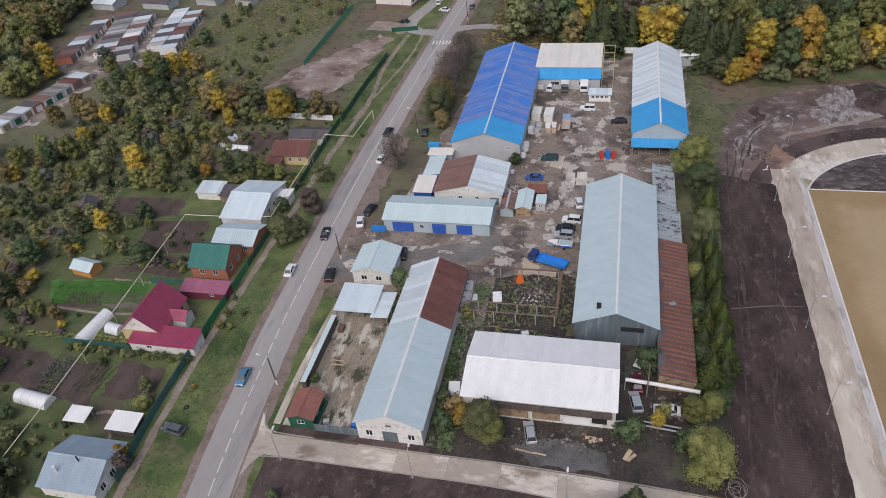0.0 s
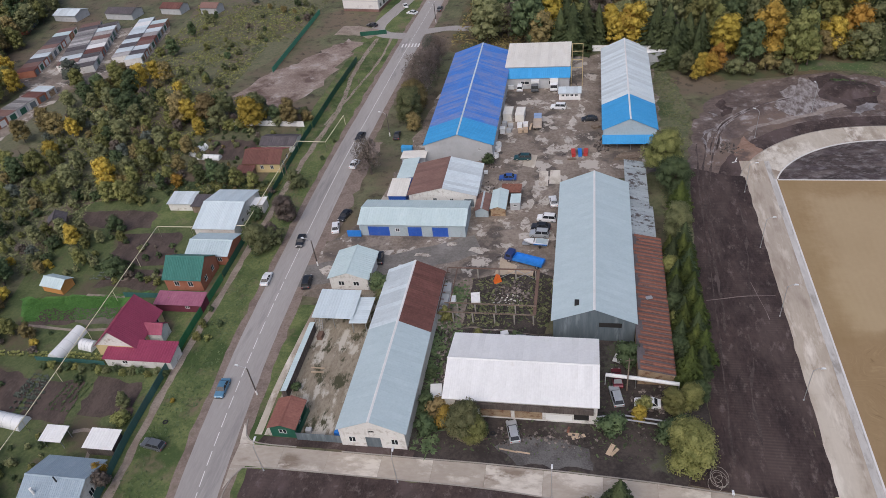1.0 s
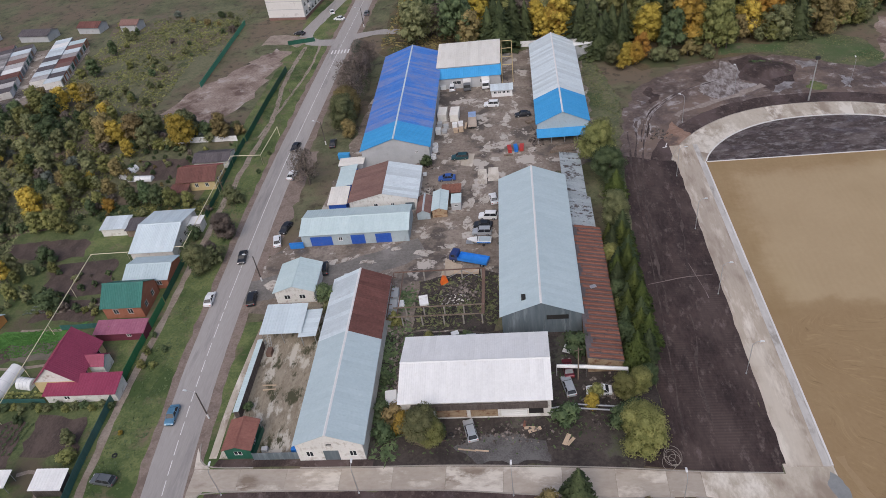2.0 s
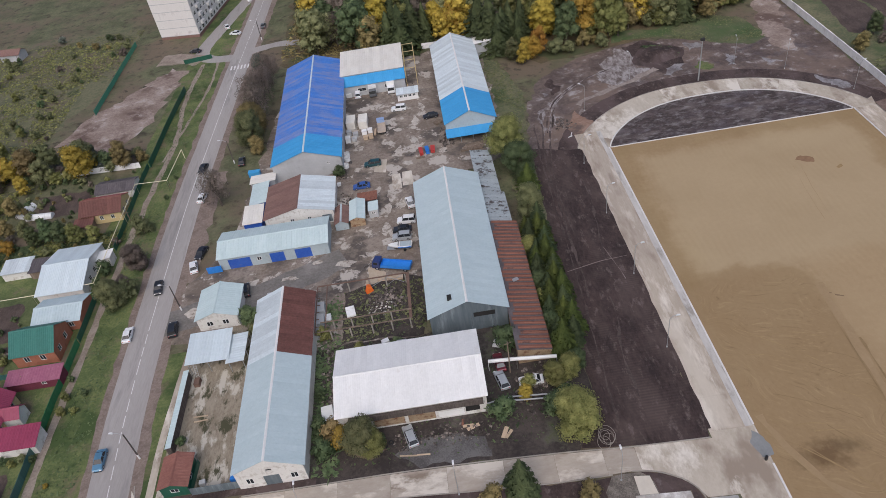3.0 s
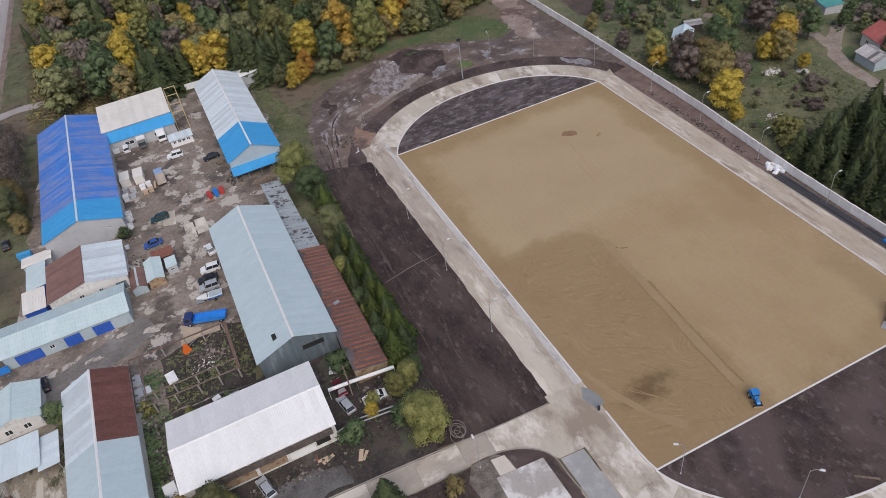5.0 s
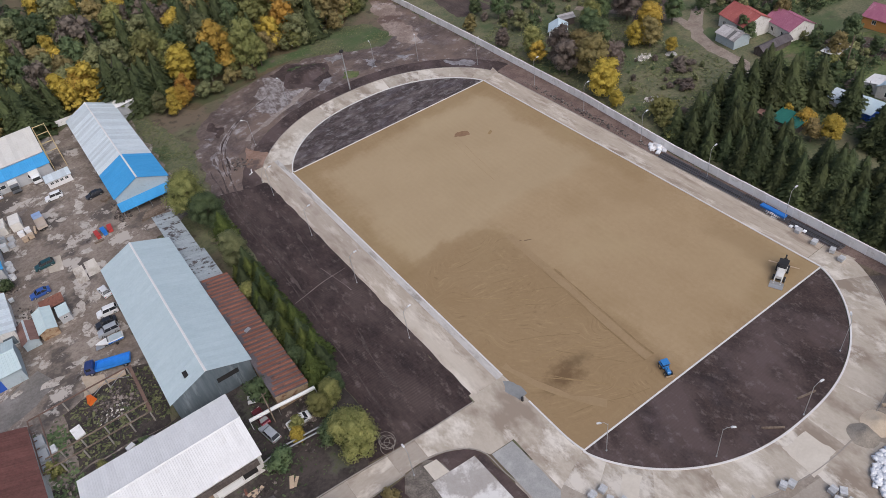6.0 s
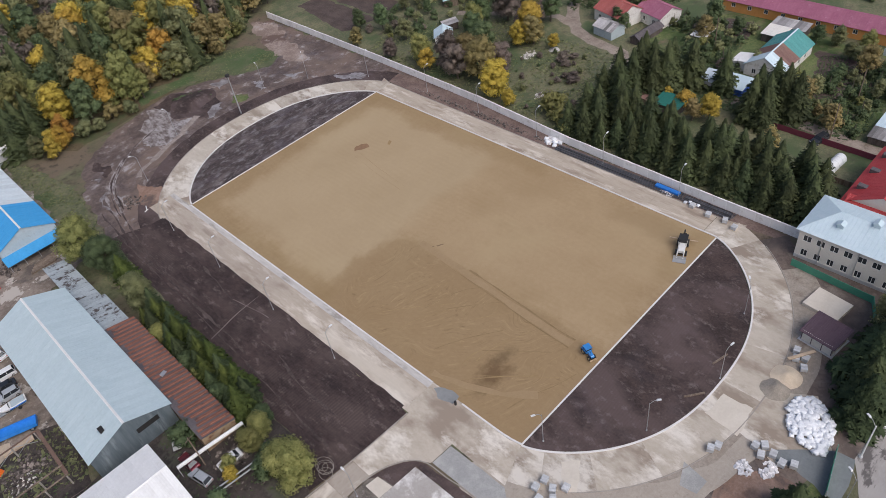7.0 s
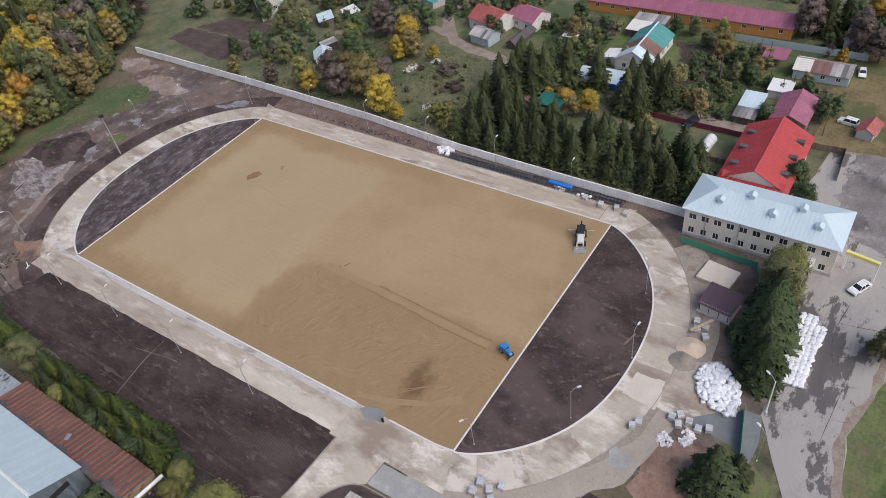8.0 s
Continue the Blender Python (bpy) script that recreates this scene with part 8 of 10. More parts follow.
for f in range(1, 5):
    for k in (1, 4, 7, 10, 13, 16):
        bal = part("balcony", b_box(7.0, 7.9, -31.7 + 2.0 + 3.2 * k - 1.3, -31.7 + 2.0 + 3.2 * k + 1.3, 2.75 * f + 0.2, 2.75 * f + 1.2), APT, block)

# ---- the school side ----
school = thing("school", 69.0, -27.0, 0, 0, "two-storey cream brick school with a pale blue hipped roof", "school")
low_ = [(1.6 + 2.38 * k, 1.2, 0.9, 2.4, "window") for k in range(11)] + [(1.6 + 2.38 * k, 1.5, 4.3, 5.7, "window") for k in range(11)]
put_wall(school, (-5.4, 13.6, 0), 270, 27.2, 7.0, 0.35, W_CREAM, low_)
put_wall(school, (-5.05, -13.6, 0), 0, 10.1, 7.0, 0.35, W_CREAM, [(3, 1.2, 0.9, 2.4, "window"), (7, 1.2, 4.0, 5.5, "window")])
put_wall(school, (5.05, 13.6, 0), 180, 10.1, 7.0, 0.35, W_CREAM)
put_wall(school, (5.4, -13.6, 0), 90, 27.2, 7.0, 0.35, W_CREAM, low_)
R_ICE = sheet_mat("ice_blue_sheet", (0.520, 0.640, 0.690), (0.600, 0.710, 0.760), (0.66, 0.75, 0.79), scale=0.2)
bm = bmesh.new()
e = [bm.verts.new(p) for p in ((-6.0, -14.2, 6.85), (6.0, -14.2, 6.85), (6.0, 14.2, 6.85), (-6.0, 14.2, 6.85))]
t_ = [bm.verts.new((0.0, -9.2, 9.2)), bm.verts.new((0.0, 9.2, 9.2))]
for f in ((e[0], e[1], t_[0]), (e[1], e[2], t_[1], t_[0]), (e[2], e[3], t_[1]), (e[3], e[0], t_[0], t_[1]), (e[3], e[2], e[1], e[0])):
    bm.faces.new(f)
roof = part("roof", bm, R_ICE, school, "pale blue sheet hipped roof")
bm = bmesh.new()
for k in range(36):
    y = -13.6 + k * 0.76
    top = 1.0 if abs(y) <= 9.2 else (14.2 - abs(y)) / 5.0
    for s in (-1, 1):
        tube(bm, (s * 6.0, y, 6.88), (s * 6.0 * (1 - top), y, 6.88 + 2.36 * top), 0.035, sides=4, caps=False)
part("standing_seam", bm, R_ICE, roof)
for y, x in ((8, -2.6), (-1.5, -2.6), (-9.5, -2.8), (3, -0.2), (-6, -0.2)):
    bm = bmesh.new()
    z = 9.2 - abs(x) * 2.35 / 6.0
    box(bm, x - 0.5, x + 0.6, y - 0.55, y + 0.55, z - 0.4, z + 0.55)
    prism(bm, [(y - 0.75, z + 0.55), (y + 0.75, z + 0.55), (y, z + 1.0)], "x", x - 0.7, x + 0.8)
    part("roof_dormer", bm, R_ICE, roof)
part("canopy", b_box(-7.2, -5.4, -10.6, -7.4, 3.0, 3.25), R_WHITE, school, "pale entrance canopy")
part("porch_wall", b_box(-7.0, -5.42, -10.5, -10.2, 0, 3.0), W_CREAM, school)
# The entrance is a near-black plate painted for its unlit depth.
part("doorway", b_box(-5.5, -5.43, -10.0, -8.2, 0.1, 2.6), DARK, school, "near-black plate for the unlit entrance")
part("plinth", b_box(-5.5, -5.41, -13.6, 13.6, 0, 0.7), W_GREY, school, "grey rendered plinth")
for y in (-4.6, 3.2, 9.4):
    part("downpipe", b_tube((-5.52, y, 0.2), (-5.52, y, 6.8), 0.06), METAL, school)

red = gable_house("red_roof_hall", 87.4, -22.0, 12.6, 20.6, 5.6, 8.9, 90, W_CREAM, [(0, 1, R_RED, R_RED)], "hall with a steep bright red metal roof", "hall", ribs=3, gable_mat=W_CREAM, over=0.6)
for s in (-1, 1):
    for k in range(3):
        y = -6 + 6 * k
        bm = bmesh.new()
        prism(bm, [(s * 5.7, 5.85), (s * 4.0, 6.85), (s * 5.7, 6.95)], "y", y - 0.55, y + 0.55)
        # Dormer boxes are coloured dark to stand for unlit openings.
        d = part("dormer", bm, R_DARK, red)
        part("pane", b_box(min(s * 5.71, s * 5.74), max(s * 5.71, s * 5.74), y - 0.45, y + 0.45, 6.05, 6.85), GLASS, d, "dark dormer window")
lean_to("red_roof_annexe", 76.6, -22.0, 2.6, 11.6, 5.0, 6.4, 0, W_CREAM, R_RED, "low annexe with a bright red roof", "annexe")
gable_house("teal_house", 127.0, 20.2, 9.4, 17.4, 3.2, 6.0, 270, W_WHITE, [(0, 0.22, R_ICE, R_ICE), (0.22, 0.52, R_BROWN, R_BROWN), (0.52, 1, R_TEAL, R_TEAL)], "white house with a roof in teal, brown and pale blue", "house", ribs=3,
            openings={"S": [(2.5, 1.1, 0.9, 2.2, "window"), (6.5, 1.1, 0.9, 2.2, "window")], "E": windows(4, 2.5, 3.6, 1.1, 0.9, 2.2)})
lean_to("white_lean_to", 121.4, 26.8, 3.6, 4.6, 2.6, 3.2, 270, W_WHITE, R_WHITE, "white lean-to beside a house", "lean-to")
lean_to("plank_shed", 138.8, 26.6, 5.0, 5.4, 2.3, 2.7, 0, W_DARK, R_CREAM, "dark board shed with a cream roof")
lean_to("plank_shed", 144.2, 25.0, 4.0, 9.0, 2.3, 2.7, 0, W_DARK, R_MIX, "dark board shed with a grey roof")
lean_to("blue_hut", 110.8, 22.8, 5.4, 5.2, 2.0, 2.5, 0, W_BLUE, R_ICE, "blue hut with a pale roof", "hut")
lean_to("teal_roof_shed", 94.8, 31.5, 4.6, 6.4, 2.2, 2.7, 0, W_DARK, R_GREEN, "dark shed with a teal roof")
lean_to("brown_shed", 94.6, 39.0, 3.2, 3.8, 1.9, 2.3, 0, W_WOOD, R_BROWN, "small brown board shed")
lean_to("silver_shed", 110.0, 29.6, 5.0, 3.4, 2.2, 2.6, 0, W_GREY, R_ZINC, "shed with a shiny sheet roof")
gable_house("red_house", 128.4, 69.0, 9.0, 11.0, 3.8, 6.2, -15, W_WHITE, [(0, 1, R_REDD, R_REDD)], "white house with a faded red roof", "house", openings={"W": windows(3, 2, 3, 1.1, 1.0, 2.3)}, ribs=3)
gable_house("pink_house", 133.6, 59.0, 8.0, 10.0, 3.6, 5.6, -15, W_WHITE, [(0, 1, R_PINK, R_PINK)], "white house with a faded pink roof", "house", openings={"W": windows(2, 3, 4, 1.1, 1.0, 2.3)}, ribs=3)
gable_house("grey_cabin", 119.8, 66.4, 5.4, 7.0, 2.8, 4.0, -10, W_LBLUE, [(0, 1, R_MIX, R_MIX)], "pale blue cabin with a grey roof", "cabin")
gable_house("old_shed", 123.2, 56.2, 3.0, 10.6, 1.9, 2.9, 85, W_DARK, [(0, 1, R_DARK, R_DARK)], "dark old board shed with felt roof", "shed")
lean_to("white_shelter", 129.2, 42.4, 5.4, 4.0, 2.3, 2.6, 0, W_WOOD, R_WHITE, "open shelter with a white roof", "shelter", posts=True)
gable_house("long_pink_building", 152.6, 17.5, 8.4, 59.0, 3.3, 5.4, 0, W_ORANGE, [(0, 1, R_PINK, R_PINK)], "long orange building with a magenta roof", "building", openings={"W": windows(12, 3, 4.8, 1.2, 1.4, 2.6)}, pitch=2.3)
lean_to("pink_shed", 135.8, -11.4, 4.8, 5.4, 2.3, 2.7, 0, W_WOOD, R_PINK, "open shed with a pink roof", posts=True)
gable_house("patched_barn", 132.8, -23.4, 6.4, 12.6, 2.7, 4.2, 0, W_LBLUE, [(0, 0.35, R_MIX, R_MIX), (0.35, 0.7, R_BROWN, R_BROWN), (0.7, 1, R_CREAM, R_CREAM)], "pale blue barn with a patched roof", "barn", openings={"W": windows(3, 3, 3.5, 1.1, 0.9, 2.0)})
gable_house("magenta_house", 111.0, -21.9, 7.4, 11.6, 3.2, 4.9, 90, W_WOOD, [(0, 1, R_PINK, R_PINK)], "board house with a magenta roof", "house", ribs=3)
lean_to("white_tent", 120.8, -16.6, 4.6, 4.8, 2.3, 2.7, 0, W_WHITE, R_WHITE, "garden shed with a white roof")
lean_to("ice_shed", 112.2, -12.4, 6.2, 4.6, 2.3, 2.8, 0, W_DARK, R_ICE, "shed with an ice-blue roof")
lean_to("felt_shed", 107.0, -12.4, 3.4, 4.6, 1.9, 2.3, 0, W_DARK, R_MIX, "low shed with a felt roof")
gable_house("red_kiosk", 111.4, -37.6, 3.4, 5.2, 2.1, 3.1, 80, W_GREY, [(0, 1, R_REDD, R_REDD)], "small grey hut with a red roof", "hut")
gable_house("grey_house", 151.0, -27.4, 5.0, 9.6, 3.6, 5.0, 90, W_GREY, [(0, 1, R_MIX, R_MIX)], "grey house with a felt roof", "house", openings={"W": windows(2, 3, 3, 1, 1, 2)})
gable_house("white_pink_house", 113.0, 150.0, 8.0, 15.0, 5.2, 7.4, -35, W_WHITE, [(0, 0.5, R_ICE, R_ICE), (0.5, 1, R_PINK, R_PINK)], "white two-storey house with a pink roof", "house", openings={"W": windows(5, 2, 2.6, 1.1, 3.2, 4.4), "S": windows(2, 2.4, 3, 1.1, 3.2, 4.4)})
lean_to("teal_roof_shed", 112.6, 123.6, 4.6, 6.4, 2.2, 2.6, -40, W_WOOD, R_ICE, "shed with an ice-blue roof")
gable_house("white_tent_shed", 92.6, 107.2, 5.0, 5.6, 2.2, 3.6, -45, W_WHITE, [(0, 1, R_ICE, R_ICE)], "white garden house with a shiny roof", "garden house")
lean_to("small_shed", 99.0, 110.6, 4.4, 3.4, 2.0, 2.4, -30, W_DARK, R_MIX, "grey garden shed with a felt roof")
lean_to("small_shed", 119.0, 118.0, 4.4, 6.4, 2.0, 2.6, -30, W_GREY, R_WHITE, "garden shed with a white roof")
lean_to("small_shed", 124.0, 108.0, 4.0, 6.0, 2.0, 2.4, -20, W_DARK, R_DARK, "dark garden shed with a felt roof")
lean_to("small_shed", 116.0, 104.0, 3.4, 3.4, 2.0, 2.4, -20, W_WOOD, R_WHITE, "garden shed with a white roof")
lean_to("small_shed", 130.0, 112.0, 4.6, 7.0, 2.4, 2.8, -20, W_GREY, R_PALE, "garden shed with a pale roof")
lean_to("small_shed", 136.0, 96.0, 5.0, 6.0, 2.4, 2.8, -20, W_GREY, R_TEAL, "garden shed with a teal roof")

shed = thing("plum_roof_kiosk", 47.4, -26.0, 0, -8, "cream changing cabin with a plum-brown roof", "cabin")
put_wall(shed, (-2.3, -2.7, 0), 0, 4.6, 2.3, 0.15, W_CREAM)
put_wall(shed, (2.3, 2.7, 0), 180, 4.6, 2.3, 0.15, W_CREAM)
put_wall(shed, (-2.3, 2.55, 0), 270, 5.1, 2.3, 0.15, W_CREAM, [(0.85, 1.2, 1.75, 2.1, "window"), (4.25, 1.2, 1.75, 2.1, "window")])
put_wall(shed, (2.3, -2.55, 0), 90, 5.1, 2.3, 0.15, W_CREAM)
slope(shed, -2.8, 2.25, 2.8, 2.75, -3.1, 3.1, R_PLUM, 0.7, 2)
for y in (-2.6, -0.9, 0.9, 2.6):
    part("frame_post", b_box(-2.36, -2.31, y - 0.06, y + 0.06, 0, 2.2), R_PLUM, shed)
part("base_slab", b_box(-2.7, 2.7, -3.0, 3.0, 0, 0.1), BLOCKS, shed)
solid("concrete_stage", b_box(-2.6, 2.6, -3.1, 3.1, 0, 0.7), FRESH, 54.9, -23.4, 0, -8, "raised white concrete base, one damp stain", "concrete base")
gate = thing("entrance_gate", 66.2, -44.4, 0, -10, "yellow sign beam on two posts over the drive", "gate")
part("beam", b_box(-0.3, 0.3, -3.0, 2.6, 3.8, 4.5), surface("yellow_board", (0.72, 0.66, 0.22), (0.80, 0.74, 0.30), bump=0), gate, "pale yellow signboard")
for y in (-2.8, 2.4):
    part("post", b_box(-0.2, 0.2, y - 0.2, y + 0.2, 0, 3.8), W_PANEL, gate)

# ---- vehicles ----
def paint(name, c, metal=0.2):
    return surface(name + "_paint", c, tuple(min(1, v * 1.15 + 0.01) for v in c), rough=0.28, metal=metal, bump=0, fine=1, coarse=1)


CARS = {"white": paint("white_car", (0.70, 0.71, 0.72), 0), "dark": paint("dark_car", (0.025, 0.028, 0.035)), "blue": paint("blue_car", (0.045, 0.11, 0.36)), "silver": paint("silver_car", (0.40, 0.42, 0.44)), "grey": paint("grey_car", (0.12, 0.13, 0.14)),
        "steel": paint("steel_blue_car", (0.10, 0.22, 0.33)), "teal": paint("dark_teal_car", (0.02, 0.07, 0.08)), "maroon": paint("maroon_car", (0.13, 0.02, 0.03))}
CAR_WORDS = {"white": "white", "dark": "black", "blue": "bright blue", "silver": "silver", "grey": "dark grey", "steel": "steel-blue", "teal": "dark teal", "maroon": "maroon"}
LAMPW = surface("headlamp_glass", (0.7, 0.7, 0.68), (0.8, 0.8, 0.78), rough=0.15, bump=0)
CPROTO = {}


def car(x, y, rz, colour, kind="sedan", where="on the road"):
    """A car, its front to its own +y."""
    key = (colour, kind, where)
    if key in CPROTO:
        return copy_thing(CPROTO[key], pose(x, y, 0.02, 0, 0, rz))
    words = {"sedan": "saloon car", "suv": "tall off-road car", "wagon": "estate car"}[kind]
    root = thing("car", x, y, 0.02, rz, f"{CAR_WORDS[colour]} {words} standing {where}", "car", "cars")
    L, W, belt, top = {"sedan": (4.3, 1.7, 0.92, 1.42), "suv": (4.3, 1.78, 1.08, 1.72), "wagon": (4.4, 1.72, 0.94, 1.50)}[kind]
    m = CARS[colour]
    prof = [(-L / 2, 0.35), (-L / 2, belt - 0.12), (-L / 2 + 0.12, belt), (L / 2 - 1.25, belt), (L / 2 - 0.2, belt - 0.18), (L / 2, belt - 0.38), (L / 2, 0.35), (L / 2 - 0.15, 0.22), (-L / 2 + 0.15, 0.22)]
    bm = bmesh.new()
    rows = []
    for xx, k in ((-W / 2, 0.94), (-W / 2 + 0.12, 1.0), (W / 2 - 0.12, 1.0), (W / 2, 0.94)):
        rows.append([bm.verts.new((xx, py * (0.985 if k < 1 else 1), 0.22 + (pz - 0.22) * k)) for py, pz in prof])
    for a, b in zip(rows, rows[1:]):
        for i in range(len(prof)):
            bm.faces.new((a[i], a[(i + 1) % len(prof)], b[(i + 1) % len(prof)], b[i]))
    bm.faces.new(rows[0][::-1])
    bm.faces.new(rows[-1])
    body = part("body", bm, m, root)
    back, rear_top, front_top, front = {"sedan": (-L / 2 + 0.55, -L / 2 + 1.15, 0.35, L / 2 - 1.15), "suv": (-L / 2 + 0.1, -L / 2 + 0.35, 0.55, L / 2 - 1.2), "wagon": (-L / 2 + 0.1, -L / 2 + 0.5, 0.4, L / 2 - 1.15)}[kind]
    bm = bmesh.new()
    lo = [bm.verts.new(p) for p in ((-W / 2 + 0.05, back, belt - 0.02), (W / 2 - 0.05, back, belt - 0.02), (W / 2 - 0.05, front, belt - 0.02), (-W / 2 + 0.05, front, belt - 0.02))]
    hi = [bm.verts.new(p) for p in ((-W / 2 + 0.24, rear_top, top - 0.04), (W / 2 - 0.24, rear_top, top - 0.04), (W / 2 - 0.24, front_top, top - 0.04), (-W / 2 + 0.24, front_top, top - 0.04))]
    for i in range(4):
        bm.faces.new((lo[i], lo[(i + 1) % 4], hi[(i + 1) % 4], hi[i]))
    bm.faces.new(hi)
    part("glazing", bm, CARGLASS, root, "dark car windows")
    bm = bmesh.new()
    box(bm, -W / 2 + 0.22, W / 2 - 0.22, rear_top - 0.02, front_top + 0.02, top - 0.045, top)
    for s in (-1, 1):
        for (ya, za), (yb, zb) in (((back, belt), (rear_top, top - 0.03)), ((front, belt), (front_top, top - 0.03)), (((back + front) / 2, belt), ((rear_top + front_top) / 2, top - 0.03))):
            part("pillar", b_tube((s * (W / 2 - 0.05), ya, za - 0.02), (s * (W / 2 - 0.23), yb, zb), 0.04, sides=4), m, root)
    part("roof", bm, m, root)
    for s in (-1, 1):
        for yy in (-L / 2 + 0.82, L / 2 - 0.82):
            w = part("wheel", b_tube((s * (W / 2 - 0.2), yy, 0.31), (s * (W / 2 + 0.01), yy, 0.31), 0.31, sides=12), BLACK, root)
            part("rim", b_tube((s * (W / 2 + 0.0), yy, 0.31), (s * (W / 2 + 0.02), yy, 0.31), 0.19, sides=10), METAL, w)
        part("headlight", b_box(s * W / 2 * 0.72 - 0.17, s * W / 2 * 0.72 + 0.17, L / 2 - 0.04, L / 2 + 0.015, belt - 0.42, belt - 0.28), LAMPW, root)
        part("tail_light", b_box(s * W / 2 * 0.76 - 0.12, s * W / 2 * 0.76 + 0.12, -L / 2 - 0.015, -L / 2 + 0.03, belt - 0.32, belt - 0.14), REDP, root)
    part("bumper", b_box(-W / 2 * 0.9, W / 2 * 0.9, L / 2 - 0.05, L / 2 + 0.05, 0.28, 0.42), BLACK, root)
    CPROTO[key] = root
    return root


CARGLASS = surface("car_glass", (0.02, 0.022, 0.026), (0.03, 0.032, 0.036), rough=0.08, bump=0)
for x, y, rz, c, k, w in (((-107.9, 31.9, 182, "steel", "sedan", "on the road"), (-107.2, 75.4, 186, "dark", "sedan", "on the road"), (-110.6, 62.0, 4, "white", "sedan", "at the roadside"), (-101.1, 61.4, 8, "dark", "suv", "at the roadside"), (-99.4, 85.4, 165, "dark", "sedan", "in the lay-by"),
                          (-100.3, 80.6, 14, "white", "sedan", "in the lay-by"), (-103.0, 108.1, -8, "white", "sedan", "on the road"), (-105.2, 122.2, 170, "dark", "sedan", "on the road"), (-94.7, 122.7, 5, "dark", "sedan", "beside the workshop"), (-115.2, 19.0, 80, "grey", "wagon", "on the verge"),
                          (-108.7, 214.3, 70, "white", "sedan", "on the side road"), (-98.6, 217.2, 0, "grey", "sedan", "on the road"), (-121.8, 203.5, 70, "dark", "sedan", "on the forecourt"), (-113, 222, 20, "white", "sedan", "by the apartment block"), (-107.5, 248, 10, "white", "sedan", "by the apartment block"),
                          (-51.8, 85.3, 84, "white", "suv", "in the yard"), (-52.9, 82.3, 86, "dark", "sedan", "in the yard"), (-53.1, 79.6, 86, "silver", "suv", "in the yard"), (-50.6, 92.0, 10, "white", "sedan", "behind the barn"), (-51.2, 137.8, 85, "white", "suv", "in the yard"), (-42.6, 130.8, 95, "dark", "sedan", "in the yard"),
                          (-59.2, 111.2, 90, "teal", "wagon", "in the yard"), (-62.1, 101.9, 92, "blue", "sedan", "in the yard"), (-62.9, 150.2, 0, "white", "suv", "below the annexe"), (-37.7, 35.6, 12, "silver", "wagon", "among the weeds"), (-32.7, 34.5, 88, "white", "sedan", "among the weeds"),
                          (-54.3, 27.0, 15, "silver", "wagon", "before the warehouse"), (-37.5, 39.6, 5, "maroon", "sedan", "among the weeds")) + ((62.5, -45.6, 62, "white", "sedan", "by the gate"), (113.9, -33.1, -12, "white", "suv", "on the lawn"), (136.8, -31.5, 100, "white", "sedan", "beside the barn"),
                          (100.4, -2.0, 75, "dark", "suv", "in the garden lane"), (-87.2, 69.9, 10, "dark", "suv", "by the site office"), (-80.4, 66.5, 75, "silver", "sedan", "behind the workshop"), (-74.5, 65.0, 5, "dark", "sedan", "behind the workshop"))):
    car(x, y, rz, c, k, w)


def truck(x, y, rz, cab_mat, bed_mat, label, length=7.0, boxed=0.0, bed_side=0.55):
    """A lorry, its cab to its own +y."""
    root = thing("truck", x, y, 0.02, rz, label, "truck", "trucks")
    h = length / 2
    part("chassis", b_box(-0.4, 0.4, -h + 0.1, h - 0.2, 0.55, 0.8), BLACK, root)
    bm = bmesh.new()
    prism(bm, [(h - 1.75, 0.6), (h, 0.6), (h, 1.35), (h - 0.25, 2.25), (h - 1.75, 2.3)], "x", -1.05, 1.05)
    cab = part("cab", bm, cab_mat, root)
    bm = bmesh.new()
    prism(bm, [(h - 0.02, 1.4), (h + 0.01, 1.42), (h - 0.21, 2.2), (h - 0.25, 2.18)], "x", -0.95, 0.95)
    part("windscreen", bm, CARGLASS, cab)
    for s in (-1, 1):
        part("side_window", b_box(min(s * 1.05, s * 1.07), max(s * 1.05, s * 1.07), h - 1.3, h - 0.4, 1.45, 2.1), CARGLASS, cab)
    bm = bmesh.new()
    box(bm, -1.15, 1.15, -h, h - 1.9, 0.85, 0.97)
    if boxed:
        box(bm, -1.15, 1.15, -h, h - 1.9, 0.97, 0.97 + boxed)
    else:
        for a in ((-1.15, -1.08, -h, h - 1.9), (1.08, 1.15, -h, h - 1.9), (-1.08, 1.08, -h, -h + 0.07), (-1.08, 1.08, h - 1.97, h - 1.9)):
            box(bm, *a, 0.97, 0.97 + bed_side)
    part("box_body" if boxed else "flatbed", bm, bed_mat, root)
    for s in (-1, 1):
        for yy in (-h + 1.1, h - 1.0):
            w = part("wheel", b_tube((s * 0.75, yy, 0.45), (s * 1.05, yy, 0.45), 0.45, sides=14), BLACK, root)
            part("rim", b_tube((s * 1.04, yy, 0.45), (s * 1.07, yy, 0.45), 0.22, sides=10), METAL, w)
    return root


TBLUE = paint("blue_truck", (0.03, 0.20, 0.60), 0)
truck(-55.6, 70.2, 71, paint("navy_cab", (0.03, 0.05, 0.16)), TBLUE, "blue tipper truck with an empty bed", 8.4)
truck(-56.4, 128.4, 2, paint("pale_blue_cab", (0.25, 0.35, 0.55), 0), surface("beige_boards", (0.42, 0.35, 0.29), (0.50, 0.43, 0.36), bump=0.03), "old flatbed truck with a beige bed", 6.2)
truck(-58.4, 150.0, 180, CARS["grey"], WHITEP, "white box truck parked below the annexe", 5.4, 2.0)
truck(-52.9, 150.4, 180, CARS["white"], WHITEP, "tall white box van parked below the annexe", 5.6, 2.4)

